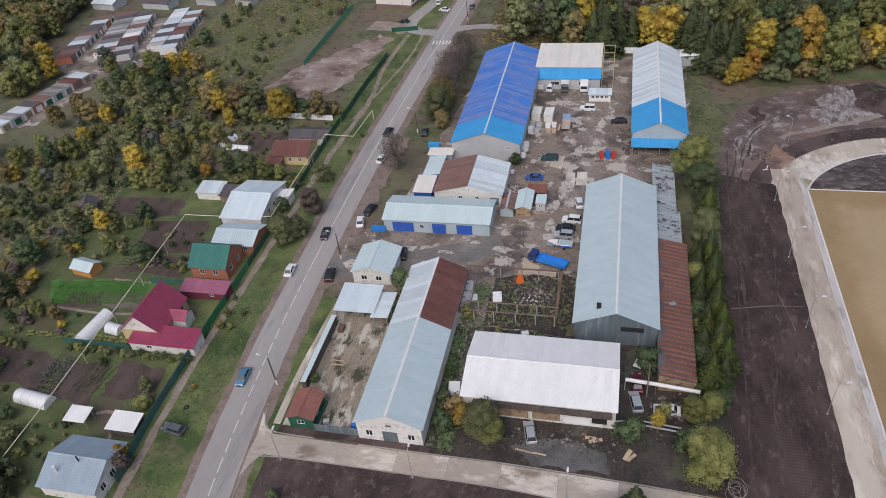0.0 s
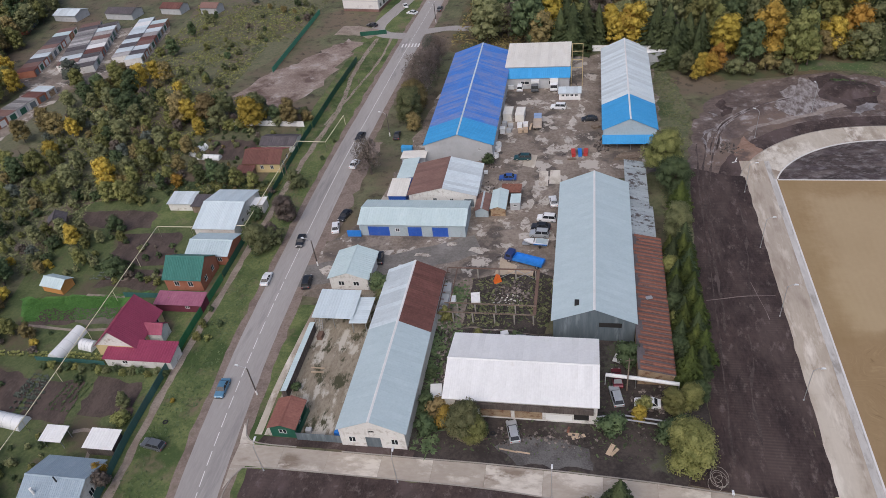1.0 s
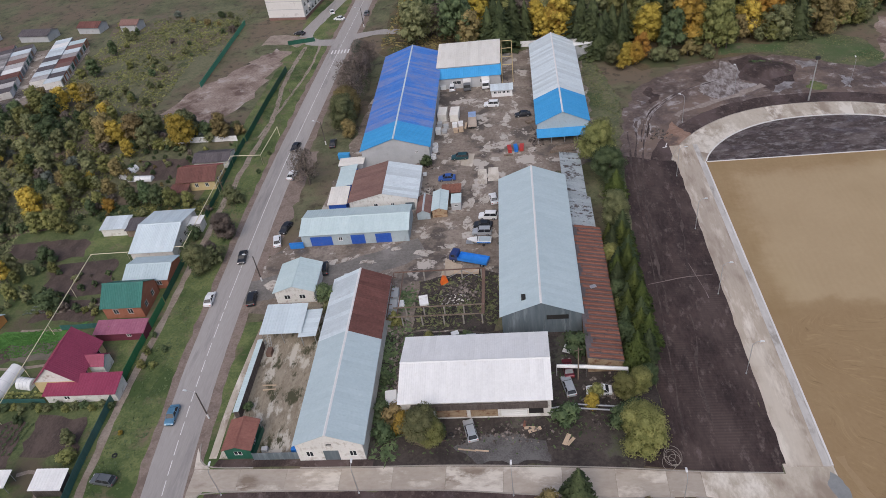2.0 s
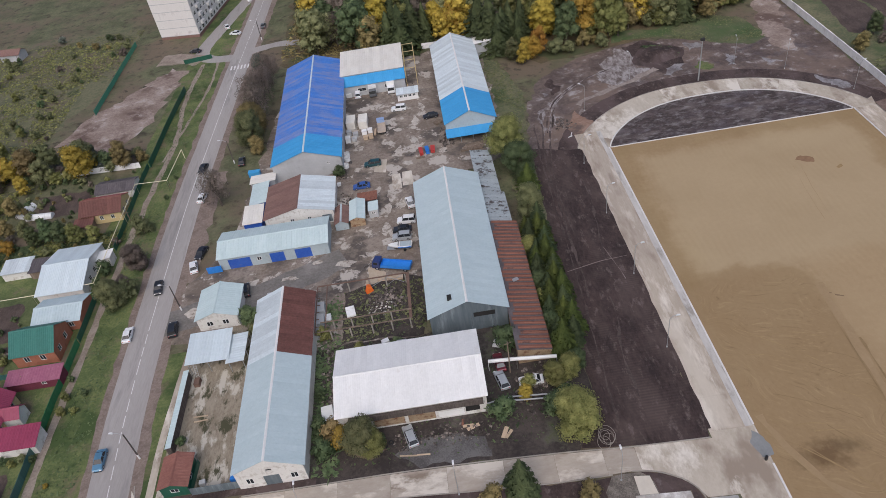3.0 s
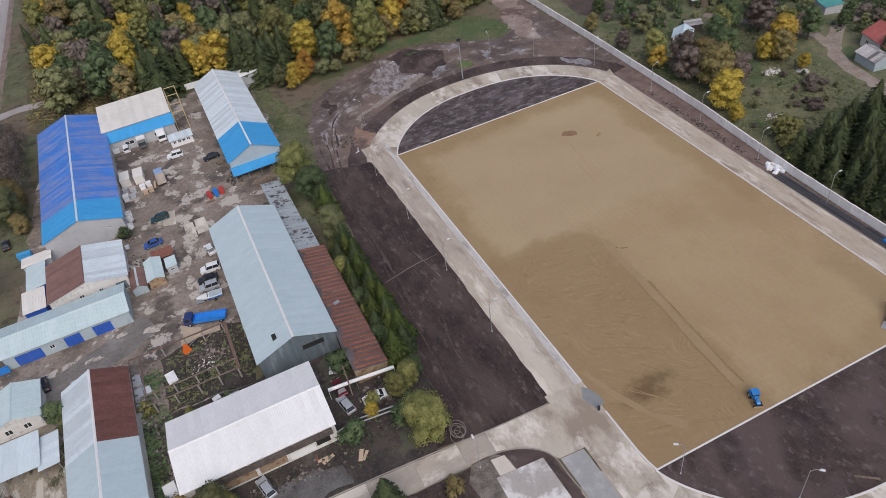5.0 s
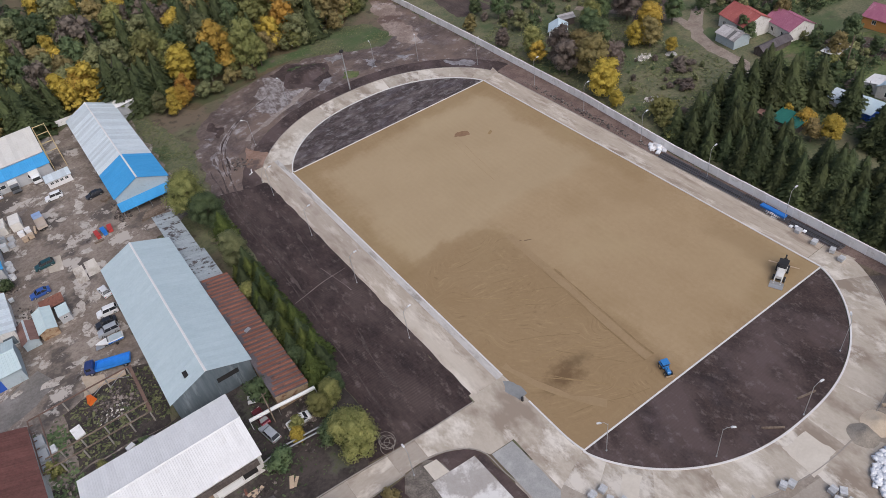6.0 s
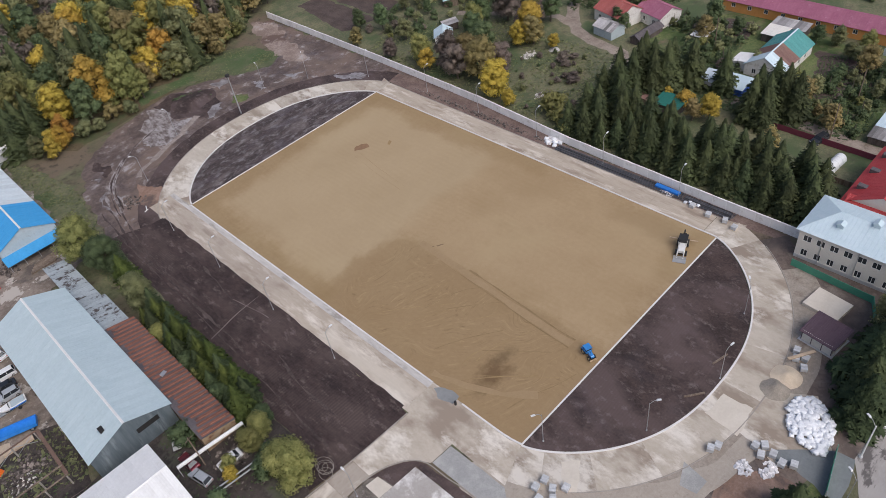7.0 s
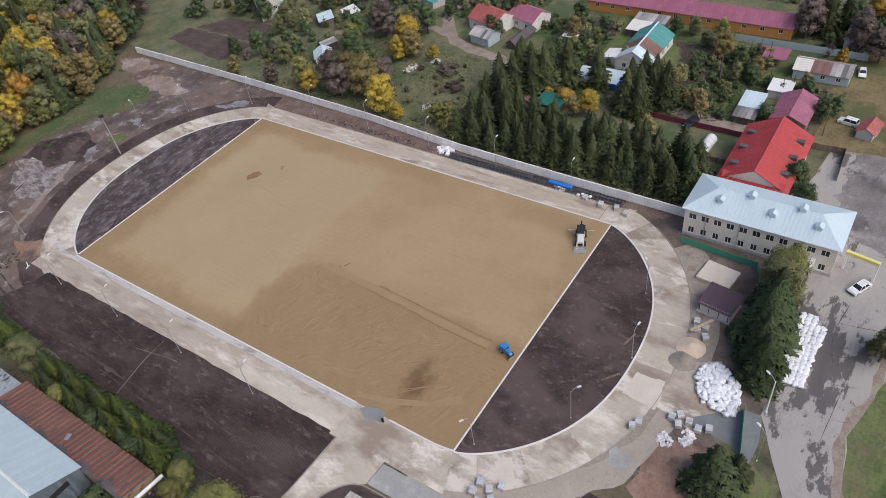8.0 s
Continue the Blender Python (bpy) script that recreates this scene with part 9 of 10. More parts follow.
boat = thing("motor_boat", -53.4, 76.2, 0, 84, "white motor boat with a blue stripe on a trailer", "boat")
bm = bmesh.new()
rows = []
for yy, w, zz in ((-2.4, 0.95, 0.55), (-0.5, 1.05, 0.5), (1.2, 0.85, 0.55), (2.3, 0.4, 0.75), (2.9, 0.03, 1.0)):
    rows.append([bm.verts.new(p) for p in ((-w, yy, 1.25 + (0.12 if yy > 2 else 0)), (-w * 0.75, yy, zz + 0.2), (0, yy, zz), (w * 0.75, yy, zz + 0.2), (w, yy, 1.25 + (0.12 if yy > 2 else 0)))])
for a, b in zip(rows, rows[1:]):
    for i in range(4):
        bm.faces.new((a[i], a[i + 1], b[i + 1], b[i]))
    bm.faces.new((a[4], a[0], b[0], b[4]))
bm.faces.new(rows[0])
hull = part("hull", bm, WHITEP, boat)
part("stripe", b_box(-1.07, 1.07, -2.3, 0.6, 1.0, 1.12), BLUEP, boat, "blue stripe")
part("windshield", b_box(-0.75, 0.75, 0.5, 0.6, 1.3, 1.75), CARGLASS, boat)
part("cover", b_box(-0.8, 0.8, -2.2, 0.2, 1.26, 1.4), W_LBLUE, boat, "pale grey-blue cover")
part("trailer_frame", b_box(-0.6, 0.6, -2.2, 3.2, 0.32, 0.42), METAL, boat)
for s in (-1, 1):
    part("wheel", b_tube((s * 0.85, -0.8, 0.3), (s * 1.05, -0.8, 0.3), 0.3, sides=12), BLACK, boat)
    part("roller", b_box(s * 0.5 - 0.06, s * 0.5 + 0.06, -1.8, 1.5, 0.42, 0.75), BLACK, boat)

tractor = thing("tractor", 20.9, 2.4, 0.03, 158, "blue wheeled tractor standing on the sand", "tractor")
TRB = paint("tractor_blue", (0.04, 0.20, 0.50), 0)
bm = bmesh.new()
prism(bm, [(0.2, 0.8), (1.9, 0.75), (1.95, 1.3), (1.7, 1.5), (0.2, 1.6)], "x", -0.4, 0.4)
part("bonnet", bm, TRB, tractor)
part("chassis", b_box(-0.35, 0.35, -1.2, 1.7, 0.5, 0.82), BLACK, tractor)
part("cab", b_box(-0.75, 0.75, -1.2, 0.25, 0.95, 1.7), TRB, tractor)
part("cab_glass", b_box(-0.7, 0.7, -1.15, 0.2, 1.7, 2.35), CARGLASS, tractor)
part("cab_roof", b_box(-0.85, 0.85, -1.3, 0.35, 2.35, 2.5), TRB, tractor)
for s in (-1, 1):
    for yy, r, w0 in ((-0.9, 0.78, 0.35), (1.4, 0.5, 0.25)):
        w = part("wheel", b_tube((s * 0.65, yy, r), (s * (0.65 + w0), yy, r), r, sides=16), BLACK, tractor)
        part("rim", b_tube((s * (0.64 + w0), yy, r), (s * (0.67 + w0), yy, r), r * 0.5, sides=12), W_YEL, w)
    part("mudguard", b_box(min(s * 0.62, s * 1.05), max(s * 0.62, s * 1.05), -1.6, -0.2, 1.58, 1.66), TRB, tractor)
part("exhaust", b_tube((0.3, 1.2, 1.5), (0.3, 1.2, 2.5), 0.05), BLACK, tractor)
part("blade", b_box(-1.1, 1.1, 2.2, 2.28, 0.15, 0.8), W_RUST, tractor, "rusty front blade")
part("blade_arm", b_box(-0.3, 0.3, 1.7, 2.22, 0.4, 0.55), BLACK, tractor)
tractor.scale = (0.74, 0.74, 0.74)

digger = thing("backhoe_loader", 53.2, 3.6, 0.03, 112, "white and black backhoe loader with a front bucket", "digger")
WDIG = paint("digger_white", (0.62, 0.62, 0.60), 0)
bm = bmesh.new()
prism(bm, [(0.3, 0.9), (2.2, 0.85), (2.25, 1.5), (0.3, 1.75)], "x", -0.5, 0.5)
part("bonnet", bm, WDIG, digger)
part("chassis", b_box(-0.45, 0.45, -1.6, 2.2, 0.55, 0.9), BLACK, digger)
part("cab", b_box(-0.8, 0.8, -1.3, 0.3, 1.0, 1.8), WDIG, digger)
part("cab_glass", b_box(-0.75, 0.75, -1.25, 0.25, 1.8, 2.6), CARGLASS, digger)
part("cab_roof", b_box(-0.85, 0.85, -1.4, 0.4, 2.6, 2.75), BLACK, digger)
for s in (-1, 1):
    for yy, r in ((-1.0, 0.8), (1.7, 0.55)):
        w = part("wheel", b_tube((s * 0.75, yy, r), (s * 1.1, yy, r), r, sides=16), BLACK, digger)
        part("rim", b_tube((s * 1.09, yy, r), (s * 1.12, yy, r), r * 0.5, sides=12), METAL, w)
    bm = bmesh.new()
    tube(bm, (s * 0.6, 0.6, 1.5), (s * 0.6, 2.6, 1.2), 0.1)
    tube(bm, (s * 0.6, 2.6, 1.2), (s * 0.6, 3.2, 0.4), 0.1)
    part("loader_arm", bm, WDIG, digger)
bm = bmesh.new()
prism(bm, [(3.1, 0.05), (4.1, 0.05), (4.1, 0.12), (3.2, 0.15), (3.15, 0.8), (3.05, 0.8)], "x", -1.2, 1.2)
part("bucket", bm, METAL, digger)
bm = bmesh.new()
tube(bm, (0, -1.6, 0.9), (0, -2.4, 2.9), 0.14)
tube(bm, (0, -2.4, 2.9), (0, -2.9, 1.2), 0.11)
box(bm, -0.35, 0.35, -3.3, -2.7, 0.8, 1.3)
part("backhoe_arm", bm, BLACK, digger)
part("rake_bar", b_box(-2.7, 2.7, -1.75, -1.6, 1.0, 1.12), PLANK, digger, "long wooden levelling bar")

# ---- lamps, masts and pipes ----
LHEAD = surface("lamp_shell", (0.66, 0.67, 0.68), (0.74, 0.75, 0.76), rough=0.4, bump=0)
SPROTO = {}


def street_lamp(x, y, rz, h=7.6, arm=1.4, kind="steel", group="track lamps", double=False):
    key = (h, arm, kind, double)
    if key in SPROTO:
        return copy_thing(SPROTO[key], pose(x, y, 0, 0, 0, rz))
    label = {"steel": "slim galvanised lamp post with a curved arm", "wood": "dark wooden lamp post with a white-painted foot", "concrete": "pale concrete lamp post with a short arm"}[kind]
    root = thing("street_lamp", x, y, 0, rz, label, "street lamp", group)
    m = {"steel": METAL, "wood": W_DARK, "concrete": W_PANEL}[kind]
    r = {"steel": 0.06, "wood": 0.15, "concrete": 0.13}[kind]
    part("pole", b_tube((0, 0, 0), (0, 0, h), r, r * 0.7), m, root)
    part("foot", b_tube((0, 0, 0), (0, 0, 1.2 if kind == "wood" else 0.25), r * (1.06 if kind == "wood" else 2.2)), WHITEP if kind == "wood" else BLOCKS, root)
    for s in (1, -1)[: 2 if double else 1]:
        bm = bmesh.new()
        tube(bm, (0, 0, h - 0.3), (s * arm * 0.5, 0, h + 0.35), 0.04, sides=6)
        tube(bm, (s * arm * 0.5, 0, h + 0.35), (s * arm, 0, h + 0.45), 0.04, sides=6)
        part("arm", bm, METAL, root)
        bm = bmesh.new()
        prism(bm, [(s * arm - 0.12, h + 0.36), (s * (arm + 0.62), h + 0.42), (s * (arm + 0.62), h + 0.5), (s * (arm + 0.1), h + 0.58)], "y", -0.14, 0.14)
        part("lamp_head", bm, LHEAD, root)
    SPROTO[key] = root
    return root


for x, y, rz in ((2.6, -2.2, 150), (14.3, -13.3, -40), (30, -17, -10), (45, -13.4, 40), (67.3, 31.8, 0), (66.5, 12.3, 0), (67.6, 51.2, 0), (67.8, 70.5, 0), (67.9, 89.5, 0), (64.5, 110.5, 20), (54, 126, 60), (14, 134, 110), (-2, 121, 150), (-8.0, 37.5, 0), (-8.0, 57, 0), (-8.0, 77, 0), (-8.0, 97, 0), (20.8, -40.2, 60), (43, 133, 80)):
    street_lamp(x, y, rz, 7.4, 1.1)
for x, y in ((-94.0, 16.2), (-71.5, 16.2), (-47.5, 15.4), (-23.0, 13.6)):
    street_lamp(x, y, 90, 6.6, 0.9, "steel", "path lamps")
for x, y in ((-101.0, 31.4), (-100.7, 67.5), (-96.9, 123.2), (-98.0, 205)):
    street_lamp(x, y, 172, 7.0, 1.7, "wood", "road lamps")
street_lamp(29.8, -39.0, 60, 8.0, 1.3, "concrete", "drive lamps")
street_lamp(54.2, -37.0, -20, 8.0, 1.3, "concrete", "drive lamps")
mast = thing("floodlight_mast", 30.9, 127.2, 0, 0, "tall grey mast with a dark floodlight head", "mast")
part("pole", b_tube((0, 0, 0), (0, 0, 11.6), 0.22, 0.13), METAL, mast)
part("floodlight", b_box(-0.5, 0.5, -0.35, 0.35, 11.5, 12.2), BLACK, mast)
for x, y, h in ((102.7, -3.4, 9), (107.4, -29.3, 8), (-119.0, 100.7, 5), (-114.7, 156.6, 1.6), (-182, 60.3, 7), (-35.9, 37.4, 8), (121, -2, 8), (128, 38, 8)):
    pole = thing("utility_pole", x, y, 0, 15, "plain weathered wooden utility pole", "utility pole")
    part("pole", b_tube((0, 0, 0), (0, 0, h), 0.14, 0.10), W_WOOD, pole)
    part("crossarm", b_box(-0.7, 0.7, -0.05, 0.05, h - 0.5, h - 0.4), W_WOOD, pole)


def pipeline(points, r, material, label, step=9.0, name="gas_pipe"):
    root = thing(name, 0, 0, 0, 0, label, "pipe")
    bm = bmesh.new()
    for a, b in zip(points, points[1:]):
        tube(bm, a, b, r, sides=8)
    part("pipe", bm, material, root)
    for a, b in zip(points, points[1:]):
        d = math.dist(a, b)
        for k in range(max(1, int(d / step)) + 1):
            t = k / max(1, int(d / step))
            x, y, z = (a[i] + (b[i] - a[i]) * t for i in range(3))
            if z > 0.4:
                part("support", b_tube((x, y, 0), (x, y, z), 0.05, sides=6), material, root)
    return root


pipeline([(-140.2, 1, 3.0), (-140.5, 20, 3.0), (-143.2, 76.5, 3.0), (-134.6, 76.6, 3.0), (-121.2, 77.6, 3.0), (-121.3, 115.8, 3.0), (-112.8, 115.2, 3.0), (-111.8, 130.0, 3.0), (-111.8, 130.0, 0.2)], 0.08, YELP, "thin pale yellow gas pipe on posts over the gardens", 11)
pipeline([(-41, 30.3, 1.5), (-37, 31.0, 1.5), (-31, 30.4, 1.5), (-26, 30.0, 1.5)], 0.14, METAL, "pair of grey heating pipes on low supports", 4, "heating_pipe")
pipeline([(-41, 29.5, 1.5), (-37, 30.2, 1.5), (-31, 29.6, 1.5), (-26, 29.2, 1.5)], 0.14, METAL, "grey heating pipe on low supports", 4, "heating_pipe")
pipeline([(-39.5, 38.4, 2.6), (-34.5, 38.0, 2.6), (-27.6, 37.2, 2.6)], 0.34, WHITEP, "thick white-lagged overhead pipe", 5, "lagged_pipe")

# black pipes stacked along the concrete fence
stack = thing("pipe_stack", 66.9, 22, 0, 0.5, "long stack of black plastic pipes with a blue bundle", "pipes")
for k in range(13):
    for j in range(4):
        part("pipe", b_tube((-1.1 + 0.17 * k, -21.5 + 11 * j + 0.3 * math.sin(k * 3 + j), 0.1 + 0.17 * ((k + j) % 2)), (-1.1 + 0.17 * k, -10.8 + 11 * j, 0.1 + 0.17 * ((k + j) % 2)), 0.08, sides=6), PIPE_BK, stack)
solid("blue_bundle", b_box(-0.5, 0.5, -2.8, 2.8, 0.3, 0.75), BLUEP, 67.0, 15.2, 0, 0, "blue wrapped bundle lying on the pipes", "bundle")


# ---- heaps, pallets and sacks ----
def lump(seed, r, h, material, x, y, name, label, category, squash=1.0):
    """A loose heap with an uneven foot."""
    rnd = random.Random(seed)
    bm = bmesh.new()
    rings, n = 7, 22
    prev = None
    for i in range(rings + 1):
        t = i / rings
        ring = []
        for k in range(n):
            a = 2 * math.pi * k / n
            rr = r * t * (1 + 0.16 * noise.noise((math.cos(a) * 1.5, math.sin(a) * 1.5, seed)))
            z = h * (1 - t) ** 1.15 * (1 + 0.1 * noise.noise((math.cos(a) * 3, math.sin(a) * 3, i + seed)))
            ring.append(bm.verts.new((rr * math.cos(a), rr * squash * math.sin(a), z)) if i else None)
        if i == 0:
            top = bm.verts.new((0, 0, h * 0.95))
            prev = [top] * n
        else:
            for k in range(n):
                if prev[k] is prev[(k + 1) % n]:
                    bm.faces.new((prev[k], ring[k], ring[(k + 1) % n]))
                else:
                    bm.faces.new((prev[k], ring[k], ring[(k + 1) % n], prev[(k + 1) % n]))
            prev = ring
    return solid(name, bm, material, x, y, 0.02, 0, label, category, smooth=True)


lump(1, 2.5, 1.1, surface("pale_sand", (0.55, 0.45, 0.33), (0.64, 0.54, 0.41), fine=4, coarse=0.6, bump=0.06), 36.7, -24.8, "sand_mound", "small round heap of pale yellow sand", "heap")
lump(2, 2.3, 1.2, surface("grey_grit", (0.25, 0.22, 0.18), (0.34, 0.30, 0.25), fine=5, coarse=0.6, bump=0.1), 33.4, -24.6, "grit_mound", "heap of grey-brown grit", "heap")
lump(3, 1.6, 0.6, surface("rubble_pile", (0.35, 0.33, 0.31), (0.55, 0.53, 0.50), fine=5, coarse=1, bump=0.2), 104.2, 74.2, "rubble_mound", "small heap of pale rubble", "heap")


def rubble(x, y, rx, ry, n, size, material, label, seed):
    """Loose broken pieces strewn over the ground."""
    rnd_ = random.Random(seed)
    bm = bmesh.new()
    for _ in range(n):
        a, r = rnd_.uniform(0, 2 * math.pi), rnd_.random() ** 0.7
        m = pose(rx * r * math.cos(a), ry * r * math.sin(a), 0.04 + 0.25 * size * (1 - r), rnd_.uniform(-30, 30), rnd_.uniform(-30, 30), rnd_.uniform(0, 360))
        s = size * rnd_.uniform(0.35, 1.3)
        vs = box(bm, -s / 2, s / 2, -s * rnd_.uniform(0.2, 0.5), s * rnd_.uniform(0.2, 0.5), -0.15 * s, 0.25 * s)
        for v in vs:
            v.co = m @ v.co
    return solid("rubble", bm, material, x, y, 0.02, 0, label, kind="stuff")


lump(9, 7.0, 1.3, SOIL, 26.0, 146.0, "soil_mound", "low mound of dark dug soil", "mound", 0.85)
PIECES = surface("rubble_pieces", (0.38, 0.35, 0.31), (0.62, 0.60, 0.56), fine=3, coarse=1, bump=0.05, island=0.35)
JUNK = surface("mixed_scrap", (0.055, 0.044, 0.038), (0.20, 0.17, 0.15), fine=2, coarse=1, bump=0.05, island=0.6)
RAGS = surface("white_rags", (0.62, 0.60, 0.60), (0.78, 0.76, 0.76), fine=2, coarse=1, bump=0.05, island=0.2)
rubble(-58.6, 58.6, 3.2, 2.2, 80, 0.28, PIECES, "pale rubble strewn inside the ruin", 1)
rubble(-57.5, 61.0, 5.0, 3.5, 120, 0.55, JUNK, "scrap and boards strewn inside the ruin", 2)
rubble(98.0, 78.5, 2.6, 1.8, 90, 0.5, PIECES, "scattered pale stones in the grass", 3)
rubble(83.0, 62.0, 2.4, 1.4, 80, 0.45, PIECES, "scattered pale stones in the grass", 4)
rubble(-67.8, 40.0, 2.0, 14.0, 150, 0.6, JUNK, "scrap and weeds between the workshop and the warehouse", 5)
rubble(-50.0, 26.4, 11.0, 2.2, 150, 0.4, JUNK, "scrap metal and timber south of the warehouse", 6)
rubble(-31.0, 33.0, 5.0, 6.0, 110, 0.6, JUNK, "scrap between parked wrecks", 7)
rubble(-68.0, 114.0, 3.0, 9.0, 90, 0.6, JUNK, "scrap along the workshop wall", 8)
rubble(-39.6, 118.0, 2.0, 6.0, 80, 0.6, JUNK, "scrap metal under the awning", 9)
rubble(-50.0, 152.0, 4.0, 5.0, 80, 0.6, JUNK, "scrap at the back of the yard", 10)
rubble(67.2, 70.0, 1.0, 24.0, 260, 0.4, JUNK, "broken rubble along the concrete fence", 11)
rubble(68.6, 46.8, 2.3, 1.8, 120, 0.6, RAGS, "white plastic bags dumped at the fence", 12)
rubble(66.4, 15.0, 0.8, 1.6, 50, 0.5, RAGS, "pale plastic bags at the track edge", 13)
rubble(17.8, -27.4, 1.2, 1.2, 60, 0.55, RAGS, "crumpled white plastic sheets beside the kerb", 14)
rubble(19.6, -30.2, 1.6, 1.0, 70, 0.55, RAGS, "crumpled white plastic sheets beside the kerb", 15)
rubble(-9.0, 116.0, 3.5, 3.0, 80, 0.45, JUNK, "broken earth and stones beside the bend", 16)
rubble(-66.0, 96.0, 4.0, 7.0, 60, 0.5, JUNK, "scrap round the cabins", 17)

# white sacks: one mesh, many sacks
bm = bmesh.new()
bmesh.ops.create_cube(bm, size=1.0)
bmesh.ops.subdivide_edges(bm, edges=bm.edges, cuts=2, use_grid_fill=True)
for v in bm.verts:
    k = 1 - 0.22 * (max(abs(v.co.x), abs(v.co.y)) > 0.4) * (abs(v.co.z) > 0.4)
    v.co.x, v.co.y, v.co.z = v.co.x * k * (1.12 if abs(v.co.z) < 0.3 else 0.95), v.co.y * k * (1.12 if abs(v.co.z) < 0.3 else 0.95), (v.co.z + 0.5) * 0.9
SACK = mesh_of(bm, BAG, "sack", True)
rnd = random.Random(4)


def sack(x, y, z, s, group, label):
    ob = tagged(new("sack", SACK), label, "sack", group)
    ob.matrix_basis = pose(x, y, z, rnd.uniform(-6, 6), rnd.uniform(-6, 6), rnd.uniform(0, 90)) @ Matrix.Diagonal((s, s, s * 0.85, 1))


for i in range(17):
    for j in range(5):
        if (i > 1 or j > 0) and not (i > 14 and j > 2):
            sack(36.9 + i * 0.95 + rnd.uniform(-0.1, 0.1), -39.0 - j * 0.8 - 0.25 * (i > 9) * j / 3 + rnd.uniform(-0.1, 0.1), 0.03, 0.92, "sack row", "white woven bulk sack in a double row on the drive")
heap = [(31.2, -27.6), (33.6, -27.9), (35.2, -29.7), (34.4, -32.0), (31.8, -34.4), (28.5, -35.2), (26.3, -35.0), (25.9, -32.8), (26.8, -30.3), (29.0, -28.4)]
k = 0
while k < 290:
    p = (rnd.uniform(25.5, 36), rnd.uniform(-35, -27))
    if inside(p, heap):
        sack(*p, rnd.choice((0.02, 0.3)) + 0.5 * max(0, 1 - math.dist(p, (31, -31)) / 4), 0.66, "sack heap", "white woven sack on a loose heap")
        k += 1
for x, y in ((70.6, 46.6), (69.6, 45.6), (69.0, 47.4), (69.8, 48.4), (68.6, 45.0), (70.2, 44.6)):
    sack(x - 2.0, y, 0.02, 0.9, "sacks by the fence", "white sack dumped beside the concrete fence")
for x, y in ((66.2, 9.4), (65.9, 8.4), (65.6, 10.2), (66.2, 7.6)):
    sack(x, y, 0.02, 0.6, "sacks on the track", "pale pinkish sack at the track edge")


def pallet(x, y, rz, label="shrink-wrapped pallet of grey kerb stones"):
    if "p" not in SPROTO:
        root = thing("stone_pallet", x, y, 0.03, rz, label, "pallet", "stone pallets")
        for k in range(3):
            part("bearer", b_box(-0.6, 0.6, -0.5 + 0.42 * k, -0.36 + 0.42 * k, 0, 0.12), PLANK, root)
        for i in range(3):
            for j in range(2):
                part("stone_block", b_box(-0.6 + 0.4 * i, -0.22 + 0.4 * i, -0.5, 0.5, 0.13 + 0.38 * j, 0.49 + 0.38 * j), BLOCKS, root)
        SPROTO["p"] = root
        return root
    return copy_thing(SPROTO["p"], pose(x, y, 0.03, 0, 0, rz))


for x, y, rz in ((17.4, -22.3, 20), (18.5, -22.9, 10), (21.9, -27.0, 0), (21.0, -28.3, 20), (22.2, -29.6, 10), (22.8, -28.0, 35), (21.6, -31.2, 5), (22.4, -32.6, 15), (-4.4, -6.3, 10), (-3.0, -8.4, 30), (-5.6, -7.8, 0), (-2.6, -6.6, 15), (-4.2, -9.4, 40), (-1.6, -9.8, 10), (42.4, -23.8, 10), (40.8, -24.4, 20),
                 (41.6, -25.6, 0), (39.6, -26.2, 30), (64.6, 4.5, 10), (64.9, 1.0, 20), (64.0, -1.4, 0), (65.3, 8.4, 0)):
    pallet(x, y, rz)
solid("long_plank", b_box(-0.25, 0.25, -2.4, 2.4, 0.0, 0.25), PLANK, 41.4, -24.9, 0.95, 58, "long raw wooden plank lying on pallets", "plank")
for x, y, rz in ((33.5, -16.2, 75), (24.6, -16.6, 52)):
    solid("timber_beam", b_box(-0.14, 0.14, -1.7, 1.7, 0, 0.25), W_WOOD, x, y - 0.1 + 1.2, 0.02, rz, "weathered timber beam lying on the soil", "beam")

# ---- scrap and stores in the yard ----
OLDPOST = surface("grimy_concrete", (0.26, 0.24, 0.21), (0.36, 0.34, 0.30), fine=3, coarse=0.6, stain=(0.16, 0.14, 0.12), bump=0.04)
ruin = thing("ruined_frame", 0, 0, 0, 0, "ruined concrete frame of posts and beams without a roof", "ruin")
for y, xs_ in ((52.0, (-68, -64.2, -60.0, -56.2, -52.6)), (54.5, (-67.5, -64.0, -60.0, -56.2, -52.6)), (65.0, (-64.8, -60.4, -57.0, -53.0))):
    part("beam", b_box(min(xs_) - 2.5 if y < 60 else min(xs_) - 6, max(xs_) + 0.4, y - 0.1, y + 0.1, 2.55, 2.75), W_WOOD if y < 60 else STEEL_D, ruin)
    for x in xs_:
        part("post", b_box(x - 0.13, x + 0.13, y - 0.13, y + 0.13, 0, 2.55), OLDPOST, ruin)
for x in (-52.4, -69.0, -71.0):
    part("rail", b_box(x - 0.3 if x > -60 else x - 0.1, x + 0.3 if x > -60 else x + 0.1, 52.2, 65.2, 2.4, 2.55), STEEL_D, ruin, "rusty steel channel")
for k in range(7):
    part("lattice", b_box(-71.3, -70.4, 51.8 + 2.0 * k, 51.95 + 2.0 * k, 2.2, 2.35), STEEL_D, ruin)
for x0, x1 in ((-56.8, -53.4), (-53.4, -56.8), (-60.2, -56.4)):
    part("brace", b_tube((x0, 65, 0.3), (x1, 65, 2.5), 0.05, sides=5), METAL, ruin)
